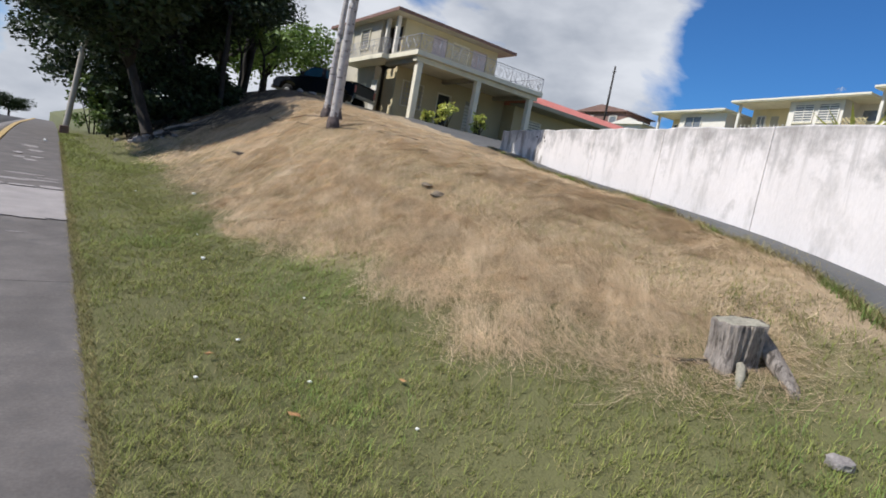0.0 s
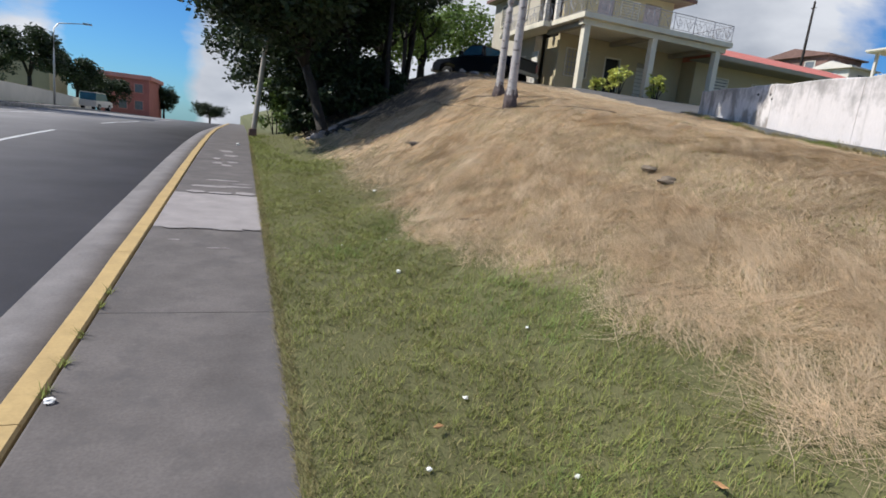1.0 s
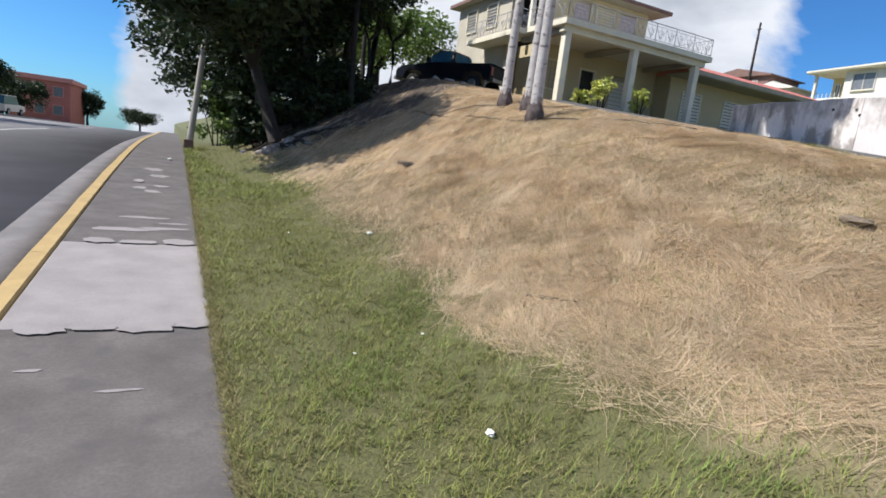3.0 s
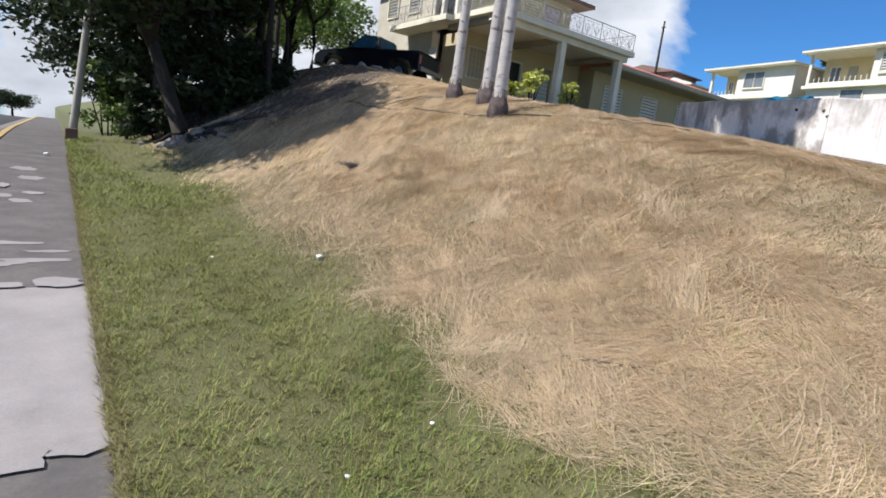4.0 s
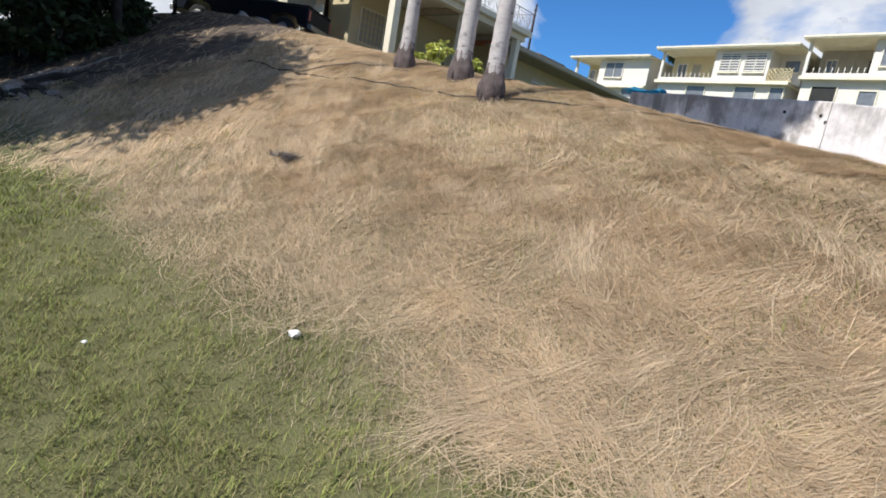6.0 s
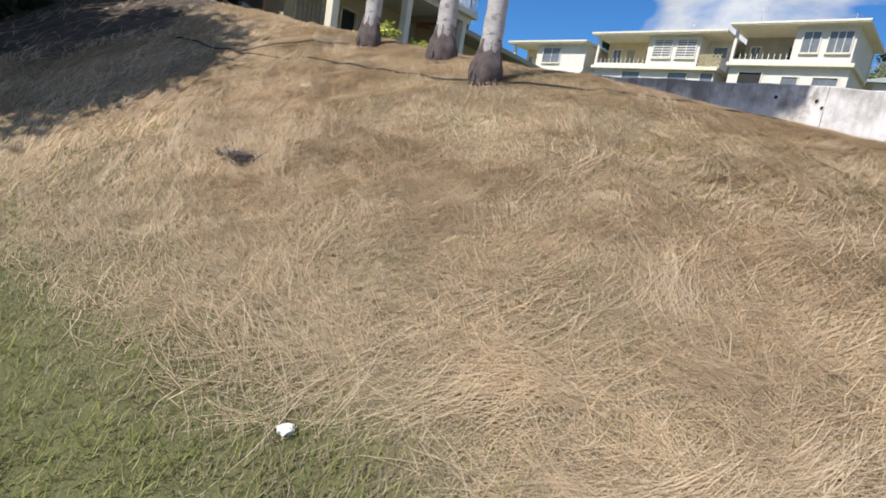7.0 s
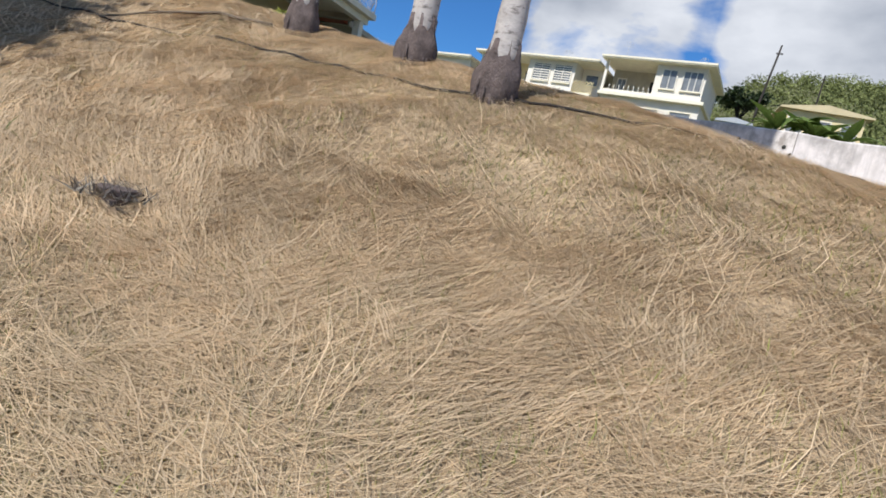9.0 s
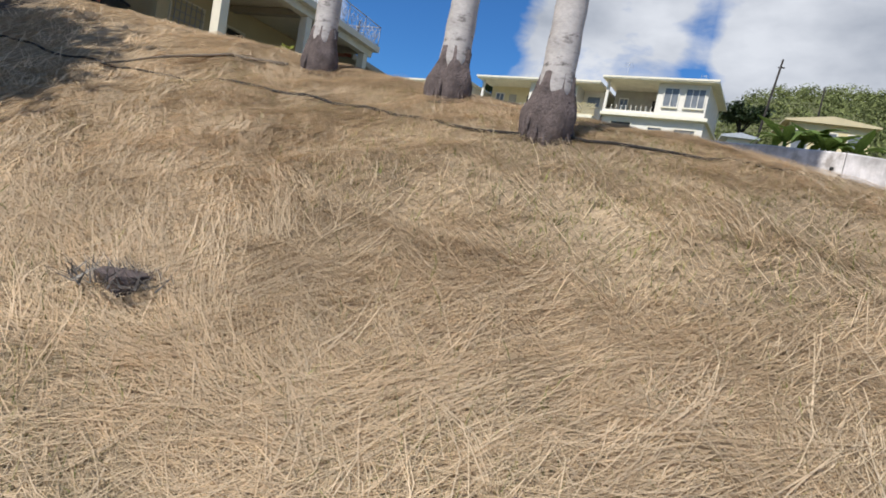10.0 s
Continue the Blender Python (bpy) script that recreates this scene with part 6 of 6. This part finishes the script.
def build_villa(yr, yl, cuts, zf, ze, label, windows, ver_back, lattice=None, lower=()):
    """yr, yl: the ends; cuts: (veranda y range, block y range)."""
    h = thing("row_house", (ROW @ Vector((0, 0, 0)))[:], -10.0, label=label, category="house", group="pale row houses")
    h.scale = (1, 0.92, 1)
    zg = 9.2
    (v0, v1), (b0, b1) = cuts
    part("lower_wall", boxed(face_box(XF + 0.25, XF + 0.5, yr + 0.7, yl - 0.4, zg, zf - 0.3)), WHITE, h, "white lower storey wall")
    part("floor_band", boxed(face_box(XF - 0.35, XF + 9, yr + 0.4, yl - 0.2, zf - 0.3, zf), bev=0.03), TRIM, h, "projecting floor slab")
    for b in (face_box(XF, XF + 0.25, b0, b1, zf, ze), face_box(XF + 0.25, XF + 8.6, b0, b0 + 0.25, zf, ze), face_box(XF + 0.25, XF + 8.6, b1 - 0.25, b1, zf, ze)):
        part("block_wall", boxed(*b), WHITE, h, "white upper storey wall")
    # a deep veranda's shade is put into a darker back wall colour
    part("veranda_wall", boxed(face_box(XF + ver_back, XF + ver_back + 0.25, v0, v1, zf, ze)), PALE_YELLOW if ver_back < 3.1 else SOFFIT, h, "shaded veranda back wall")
    for b in (face_box(XF + 0.3, XF + 8.6, yr + 0.7, yr + 0.95, zg, zf - 0.3), face_box(XF + 0.3, XF + 8.6, yl - 0.65, yl - 0.4, zg, zf - 0.3), face_box(XF + 8.6, XF + 8.85, yr + 0.7, yl - 0.4, zg, ze)):
        part("end_wall", boxed(*b), WHITE, h)
    part("roof", boxed(face_box(XF - 0.9, XF + 9.4, yr, yl, ze, ze + 0.24), bev=0.03), TRIM, h, "flat white concrete roof")
    part("roof_edge", boxed(face_box(XF - 0.96, XF - 0.9, yr - 0.03, yl + 0.03, ze + 0.10, ze + 0.27)), TRIM, h)
    # raised roof of old tile behind
    bm = bmesh.new()
    c = (yr + yl) / 2
    prism(bm, [(c - 2.2, ze + 0.245), (c + 2.2, ze + 0.245), (c + 0.2, ze + 1.1), (c - 0.2, ze + 1.1)], "x", XF + 3, XF + 7)
    part("roof_ridge", bm, TILE_DARK, h, "dark brown tiled roof hump")
    part("column", boxed(face_box(XF - 0.1, XF + 0.15, v1 - 0.3, v1 - 0.02, zf, ze), bev=0.015), WHITE, h)
    part("parapet", boxed(face_box(XF - 0.06, XF + 0.06, v0, v1 - 0.3, zf, zf + 0.28)), WHITE, h)
    for k in range(int((v1 - v0 - 0.4) / 0.5)):
        part("baluster", boxed(face_box(XF - 0.03, XF + 0.03, v0 + 0.3 + 0.5 * k, v0 + 0.36 + 0.5 * k, zf + 0.28, zf + 0.75)), WHITE, h)
    for ya, yb, z0, z1, sl, mu in windows:
        side_window(h, ya, yb, zf + z0, zf + z1, XF, sl, mu)
    # door and window at the back of the veranda
    n = v1 - v0
    d = part("veranda_door", boxed(face_box(XF + ver_back - 0.06, XF + ver_back - 0.005, v0 + n * 0.45, v0 + n * 0.60, zf, zf + 2.1)), SOFFIT, h, "pale veranda door")
    side_window(h, v0 + n * 0.72, v0 + n * 0.88, zf + 0.8, zf + 2.1, XF + ver_back, 0, 1)
    part("side_opening", boxed(face_box(XF + ver_back - 0.05, XF + ver_back - 0.004, v0 + n * 0.04, v0 + n * 0.22, zf + 0.5, zf + 2.1)), DARK, h, "dark opening")
    if lattice:
        a, b = lattice
        lw = part("lattice_wall", boxed(face_box(XF + 2.2, XF + 2.4, a, b, zf, ze)), WHITE, h)
        side_window(h, a + 0.4, b - 0.5, zf + 1.3, zf + 2.3, XF + 2.2, 0, 0)
        grid = part("breeze_blocks", boxed(face_box(XF - 0.02, XF + 0.1, a, b, zf, zf + 0.1)), PALE_YELLOW, h, "pale breeze-block balustrade")
        m = max(3, int((b - a) / 0.36))
        for i in range(m):
            for j in range(3):
                cy, cz = a + (b - a) * (i + 0.5) / m, zf + 0.1 + 1.1 * (j + 0.5) / 3
                bm = bmesh.new()
                hw, hz = (b - a) / m / 2, 1.1 / 6
                for sg in (-1, 1):
                    q = [(cy - hw, cz - sg * hz), (cy + hw, cz + sg * hz)]
                    vs = []
                    for xx in (XF - 0.02, XF + 0.08):
                        for (yy, zz) in q:
                            vs += [bm.verts.new((xx, yy, zz - 0.035)), bm.verts.new((xx, yy, zz + 0.035))]
                    bm.faces.new((vs[0], vs[2], vs[3], vs[1]))
                    bm.faces.new((vs[4], vs[5], vs[7], vs[6]))
                    bm.faces.new((vs[1], vs[3], vs[7], vs[5]))
                    bm.faces.new((vs[0], vs[4], vs[6], vs[2]))
                part("breeze_block", bm, PALE_YELLOW, grid)
    for ya, yb, z0, z1, m in lower:
        lo = part("lower_opening", boxed(face_box(XF + 0.235, XF + 0.246, ya, yb, zg + z0, zg + z1)), m, h, "lower storey opening")
        part("opening_frame", ring_frame("y", min(ya, yb), max(ya, yb), zg + z0, zg + z1, 0.1, XF + 0.15, XF + 0.246), TRIM, lo)
    return h


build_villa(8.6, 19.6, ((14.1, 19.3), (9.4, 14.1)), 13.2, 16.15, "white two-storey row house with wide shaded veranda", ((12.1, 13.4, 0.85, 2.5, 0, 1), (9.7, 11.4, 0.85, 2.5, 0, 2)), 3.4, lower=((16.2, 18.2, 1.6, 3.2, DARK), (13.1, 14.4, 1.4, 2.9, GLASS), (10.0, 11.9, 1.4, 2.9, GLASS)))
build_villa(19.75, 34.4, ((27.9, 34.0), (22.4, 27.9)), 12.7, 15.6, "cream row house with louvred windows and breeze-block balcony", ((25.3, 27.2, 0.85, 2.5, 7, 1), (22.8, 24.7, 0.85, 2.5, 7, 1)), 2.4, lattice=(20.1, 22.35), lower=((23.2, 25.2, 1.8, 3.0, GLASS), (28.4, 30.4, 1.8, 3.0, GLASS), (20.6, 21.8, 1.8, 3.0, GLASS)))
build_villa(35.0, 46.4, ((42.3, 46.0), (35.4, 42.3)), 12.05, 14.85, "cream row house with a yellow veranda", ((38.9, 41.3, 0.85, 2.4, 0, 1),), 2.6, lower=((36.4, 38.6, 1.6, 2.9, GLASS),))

# rooftop tanks and clutter
for x, y, w, zb in ((64.5, 26, 1.2, 15.84), (65.5, 17, 1.4, 16.39)):
    single("roof_tank", boxed(-w / 2, w / 2, -w / 2, w / 2, 0, 0.8, bev=0.08), METAL, "grey rooftop water tank", "water tank", at=(ROW @ Vector((x, y, zb)))[:])
for x, y, hh, zb in ((64, 18.4, 2.6, 16.38), (64, 10.5, 1.6, 16.38), (63, 24.5, 1.5, 15.83)):
    bm = bmesh.new()
    tube(bm, [(0, 0, 0), (0, 0, hh)], 0.02, 6)
    for q, wd in ((0.95, 0.35), (0.88, 0.45), (0.8, 0.5)):
        tube(bm, [(0, -wd, hh * q), (0, wd, hh * q)], 0.012, 5)
    single("antenna", bm, METAL, "thin rooftop television antenna", "antenna", at=(ROW @ Vector((x, y, zb)))[:])


def build_gable_house(x, y, z, w, d, h, rh, wall_m, roof_m, label, rz=0, windows=2):
    g = thing("house", (x, y, z), rz, label, "house")
    part("wall", boxed(-w / 2, w / 2, -d / 2, d / 2, -3, h), wall_m, g)
    bm = bmesh.new()
    prism(bm, [(-d / 2 - 0.5, h + 0.004), (d / 2 + 0.5, h + 0.004), (d / 2 + 0.5, h + 0.15), (0, h + rh), (-d / 2 - 0.5, h + 0.15)], "x", -w / 2 - 0.5, w / 2 + 0.5)
    part("roof", bm, roof_m, g)
    for k in range(windows):
        yy = -d / 2 + d * (k + 0.5) / windows
        wn = part("window", boxed(-w / 2 - 0.03, -w / 2 - 0.005, yy - 0.6, yy + 0.6, h * 0.35, h * 0.8), GLASS, g, "dark window")
        part("window_frame", ring_frame("y", yy - 0.6, yy + 0.6, h * 0.35, h * 0.8, 0.1, -w / 2 - 0.08, -w / 2 - 0.005), WHITE, wn)
        xx = -w / 2 + w * (k + 0.5) / windows
        wn = part("window", boxed(xx - 0.6, xx + 0.6, -d / 2 - 0.03, -d / 2 - 0.005, h * 0.35, h * 0.8), GLASS, g, "dark window")
        part("window_frame", ring_frame("x", xx - 0.6, xx + 0.6, h * 0.35, h * 0.8, 0.1, -d / 2 - 0.08, -d / 2 - 0.005), WHITE, wn)
    return g


build_gable_house(68.5, 55.2, 13.2, 6, 8.6, 3.0, 1.1, TILE_DARK, TILE_DARK, "brown house with a dark hipped roof beyond the annex", 0)
build_gable_house(66.6, 49.4, 11.5, 4, 4.2, 2.8, 0.9, WHITE, WHITE, "small white gabled house beyond the annex", 0, 1)
build_gable_house(63.0, -1.2, 11.2, 6, 6.4, 3.7, 0.7, PALE_YELLOW, CREAM, "yellow house behind banana plants", 0, 3)
build_gable_house(44, -4.6, 6.6, 5, 6, 2.4, 0.7, PALE_YELLOW, TILE_DARK, "low yellow shed with a brown roof", 0)
build_gable_house(50, 6.9, 8.2, 2.6, 1.6, 2.4, 0.4, WHITE, METAL, "small pale shed at the hill's foot", 0, 1)


def build_post(x, y, z, h, lean, label, r=0.13):
    p = thing("utility_pole", (x, y, z), 0, label, "utility pole")
    bm = bmesh.new()
    tube(bm, [(0, 0, -3), (lean[0] * 0.5, lean[1] * 0.5, h / 2), (lean[0], lean[1], h)], [r, r * 0.85, r * 0.65], 8)
    part("shaft", bm, BARK, p)
    part("bracket", boxed(lean[0] - 0.05, lean[0] + 0.05, lean[1] - 0.25, lean[1] + 0.25, h - 0.7, h - 0.62), BARK, p)


build_post(53.6, 44.7, 9.8, 9.2, (0, 0), "tall dark utility pole among the far houses", 0.15)
build_post(53.2, 5.5, 8.2, 10.0, (0.1, -0.9), "leaning utility pole before the green hill", 0.11)
build_post(105, -9.0, 22.0, 9.0, (0, 0), "distant utility pole on the green hill", 0.16)


# banana plants behind the wall
def build_banana(x, y, z, seed, h=3.4):
    rng = random.Random(seed)
    b = thing("banana_plant", (x, y, z), 0, "broad-leaved banana plant behind the wall", "banana plant", "banana plants")
    bm = bmesh.new()
    tube(bm, [(0, 0, -1.5), (0, 0, h * 0.3), (0, 0, h * 0.5)], [0.16, 0.14, 0.1], 8)
    part("stem", bm, LEAF_LIGHT, b)
    for k in range(9):
        az, ln, dr = k * 2.4 + rng.uniform(-0.3, 0.3), rng.uniform(1.5, 2.3), rng.uniform(0.3, 1.1)
        bm = bmesh.new()
        prev = None
        for i in range(8):
            t = i / 7
            c = Vector((math.cos(az) * ln * t, math.sin(az) * ln * t, h * 0.5 + ln * (0.9 * t - dr * t * t)))
            s = Vector((-math.sin(az), math.cos(az), 0)) * 0.30 * math.sin(math.pi * (0.08 + 0.9 * t))
            row = [bm.verts.new(c - s + Vector((0, 0, -0.06))), bm.verts.new(c), bm.verts.new(c + s + Vector((0, 0, -0.06)))]
            if prev:
                bm.faces.new((prev[0], prev[1], row[1], row[0]))
                bm.faces.new((prev[1], prev[2], row[2], row[1]))
            prev = row
        part("leaf", bm, LEAF_LIGHT, b)


for i, (x, y) in enumerate(((38.6, 5.5), (39.2, 4.5), (38.0, 3.6), (39.5, 2.8), (38.2, 2.1), (39.8, 3.7))):
    build_banana(x, y, float(ground_z(x, y)), 70 + i, 4.6 + 0.5 * (i % 2))

# spiky plant on top of the ground behind the wall
sp_plant = thing("yucca_plant", (8.0, 2.75, float(ground_z(8.0, 2.75))), 0, "spiky yellow-green plant rising behind the wall", "yucca")
bm = bmesh.new()
tube(bm, [(0, 0, -0.1), (0, 0, 0.5), (0, 0, 0.95)], [0.09, 0.08, 0.06], 8)
part("stem", bm, BARK, sp_plant)
for k in range(30):
    rng = random.Random(k)
    az, el, ln = rng.uniform(0, 6.283), rng.uniform(0.35, 1.3), rng.uniform(0.8, 1.35)
    bm = bmesh.new()
    d = Vector((math.cos(az) * math.cos(el), math.sin(az) * math.cos(el), math.sin(el)))
    s = Vector((-math.sin(az), math.cos(az), 0)) * 0.03
    a, m_, t_ = Vector((0, 0, 0.9)), Vector((0, 0, 0.9)) + d * ln * 0.6, Vector((0, 0, 0.9)) + d * ln - Vector((0, 0, 0.22 * ln))
    vs = [bm.verts.new(v) for v in (a - s, a + s, m_ + s * 0.8, t_, m_ - s * 0.8)]
    bm.faces.new((vs[0], vs[1], vs[2], vs[4]))
    bm.faces.new((vs[4], vs[2], vs[3]))
    part("leaf", bm, LEAF_YELLOW, sp_plant)

# blue sheet over a frame behind the wall
bm = bmesh.new()
for i in range(7):
    for j in range(4):
        bm.verts.new((0.5 * math.sin(i * 1.3) * 0.2 + j * 0.8, i * 0.72, 0.16 * math.sin(i * 1.7 + j) + 0.4 * (1 - abs(j - 1.5) / 1.5)))
bm.verts.ensure_lookup_table()
for i in range(6):
    for j in range(3):
        bm.faces.new((bm.verts[i * 4 + j], bm.verts[i * 4 + j + 1], bm.verts[i * 4 + 5 + j], bm.verts[i * 4 + 4 + j]))
r = bmesh.ops.solidify(bm, geom=bm.faces[:], thickness=0.02)
canopy = thing("shade_canopy", (54.6, 29.4, 10.75), 0, "bright blue tarpaulin on a low frame behind the wall", "tarpaulin")
part("sheet", bm, BLUE_TARP, canopy)
for yy in (0.2, 4.1):
    bm = bmesh.new()
    tube(bm, [(0.7, yy, -2.6), (0.7, yy, 0.2)], 0.03, 6)
    part("post", bm, METAL, canopy)

# woods on the far hill: clumps of leaves over the slope
rng = np.random.default_rng(5)
n = 2400
wx, wy = rng.uniform(88, 200, n), rng.uniform(-110, 12, n)
wz = ground_z(wx, wy)
cs = np.stack([wx, wy, wz + rng.uniform(0.3, 2.2, n)], 1)
V, F = leaf_cloud(cs, rng.uniform(1.0, 3.0, n), 80, 0.55, 6)
tagged(new("far_woods", quick_mesh("far_woods", V, F, FAR_GREEN)), "green scrub and trees on the far hill", "woods", kind="stuff")
build_tree(116, 0.5, 9, (0, 0, 7.0, 4.5, 4.5, 1.6), 81, 0.3, clumps=40, per=70, size=0.7, spread=1.6, z=float(ground_z(116, 0.5)), label="flat-topped tree on the far hill's skyline")
build_tree(71, 34.5, 5, (0, 0, 4.0, 1.3, 1.3, 1.0), 82, 0.15, clumps=24, per=70, size=0.35, spread=0.8, z=14.0, label="dark tree crown behind the row houses")
build_tree(71, 22.4, 5, (0, 0, 4.0, 1.5, 1.5, 1.0), 83, 0.15, clumps=24, per=70, size=0.35, spread=0.8, z=14.0, label="dark tree crown behind the row houses")
build_tree(13, 45, 9, (0, 0, 5.5, 5.5, 4.5, 2.2), 84, 0.3, clumps=60, per=120, size=0.35, spread=1.5, leaf=LEAF_LIGHT, label="spreading green tree behind the house")
build_tree(9.0, 42, 8, (0, 0, 4.5, 4.5, 4.5, 2.0), 85, 0.3, clumps=50, per=120, size=0.35, spread=1.5, leaf=LEAF_LIGHT, label="spreading green tree behind the house")


# ---- across the road ----
def lamp_post(x, y, z, h=8.5, arm=2.4):
    p = thing("street_lamp", (x, y, z), 0, "tall grey steel street lamp with a curved arm", "street lamp", "street lamps")
    bm = bmesh.new()
    tube(bm, [(0, 0, -0.3), (0.05, 0, h * 0.5), (0.1, 0, h * 0.9), (0.5, 0, h * 0.97), (arm, 0, h)], [0.1, 0.08, 0.06, 0.05, 0.04], 8)
    part("mast", bm, METAL, p)
    part("lamp_head", boxed(arm - 0.05, arm + 0.65, -0.13, 0.13, h - 0.05, h + 0.1, bev=0.03), METAL, p)


lamp_post(-16.2, 44.0, float(road_z(44)), 7.4)
lamp_post(-16.2, 62.0, float(road_z(62)), 7.4)
for i, (x, y, h, cr) in enumerate(((-20.5, 44, 13, (0, 0, 10.2, 4.4, 4.4, 3.6)), (-17.9, 47.5, 12, (0.6, 0, 9.6, 3.2, 3.2, 3.0)), (-22.5, 47, 10, (0, 0, 7.0, 3.6, 3.6, 3.2)), (-19.6, 49, 9.5, (0.5, 0, 7.4, 2.8, 2.8, 2.6)), (-26, 42, 10, (0, 0, 6.5, 4, 4, 3.6)), (-28.5, 50, 9, (0, 0, 5.5, 4, 4, 3.4)), (-19.5, 67, 8.0, (0, 0, 5.2, 3.2, 3.2, 2.2)), (-19.5, 84, 7.5, (0, 0, 4.6, 2.6, 2.8, 2.2)), (-18.5, 95, 6.5, (0, 0, 3.6, 3.2, 3, 2.0)), (-14.4, 124, 7.0, (0, 0, 4.6, 2.4, 2.4, 2.2)), (-6.9, 142, 6.0, (0, 0, 3.4, 3.4, 3, 1.8)), (-26, 74, 8, (0, 0, 4.6, 4, 4, 2.6)))):
    build_tree(x, y, h, cr, 90 + i, 0.2, clumps=50, per=130, size=0.34, spread=1.25, z=float(bank_z(x, y)) - 0.1 if x < -17 else float(road_z(y)) - 0.5, label="roadside tree across the road" if x < -15 else "distant round tree beyond the road's crest")

# sloping concrete wall across the road
bm = bmesh.new()
prism(bm, [(49, 0.0), (49.4, 1.5), (60, 1.3), (78, 0.7), (80, -0.4)], "x", -17.25, -16.95)
single("retaining_wall", bm, WHITE, "pale sloping concrete retaining wall across the road", "wall", kind="structure", at=(0, 0, float(road_z(45)) - 0.05))

red = thing("red_building", (-19.2, 110, float(road_z(110))), 0, "red-brown building with salmon roof up the road", "building")
part("wall", boxed(-3.6, 4.2, 0, 16, -1, 6.0), BRICK_RED, red)
part("roof", boxed(-3.9, 4.5, -0.3, 16.3, 6.005, 6.7, bev=0.05), SALMON, red, "salmon roof band")
for k in range(3):
    for z0 in (1.0, 3.8):
        w = part("window", boxed(-2.8 + 2.4 * k, -1.6 + 2.4 * k, -0.03, -0.004, z0, z0 + 1.4), GLASS, red)
        part("window_frame", ring_frame("x", -2.8 + 2.4 * k, -1.6 + 2.4 * k, z0, z0 + 1.4, 0.1, -0.08, -0.004), SALMON, w)
pale = thing("pale_building", (-29.5, 88, float(road_z(88)) + 2.2), 0, "low pale building with a light roof among trees", "building")
part("wall", boxed(-6, 6, 0, 8, -1, 3.6), CREAM, pale)
part("roof", boxed(-6.4, 6.4, -0.4, 8.4, 3.605, 4.0, bev=0.05), WHITE, pale)


def build_car(x, y, rz, paint, label, tall=1.8, name="parked_car"):
    z = float(road_z(y))
    c = thing(name, (x, y, z), rz, label, "car")
    bm = bmesh.new()
    prism(bm, [(-2.1, 0.35), (-2.15, 1.0), (1.2, 1.02), (2.05, 0.9), (2.15, 0.4), (1.75, 0.35), (1.65, 0.62), (1.3, 0.7), (0.95, 0.62), (0.85, 0.35), (-0.9, 0.35), (-1.0, 0.62), (-1.35, 0.7), (-1.7, 0.62), (-1.8, 0.35)], "y", -0.86, 0.86)
    part("body", bm, paint, c)
    bm = bmesh.new()
    prism(bm, [(-2.05, 1.01), (-1.95, tall), (0.5, tall), (1.1, 1.01)], "y", -0.76, 0.76)
    part("cabin", bm, TRUCK_GLASS, c, "tinted windows")
    part("roof", boxed(-1.98, 0.52, -0.78, 0.78, tall + 0.002, tall + 0.06, bev=0.02), paint, c)
    for wx in (1.3, -1.35):
        for sg in (-1, 1):
            bm = bmesh.new()
            tube(bm, [(wx, sg * 0.68, 0.32), (wx, sg * 0.88, 0.32)], 0.32, 16)
            w = part("wheel", bm, RUBBER, c)
            bm = bmesh.new()
            tube(bm, [(wx, sg * 0.885, 0.32), (wx, sg * 0.90, 0.32)], 0.18, 12)
            part("rim", bm, METAL, w)
    return c


build_car(-15.3, 36.5, 90, DARK, "dark boxy jeep on the far pavement", 1.85, "jeep")
build_car(-15.2, 73.0, 80, WHITE, "white off-road car parked up the road", 1.8)
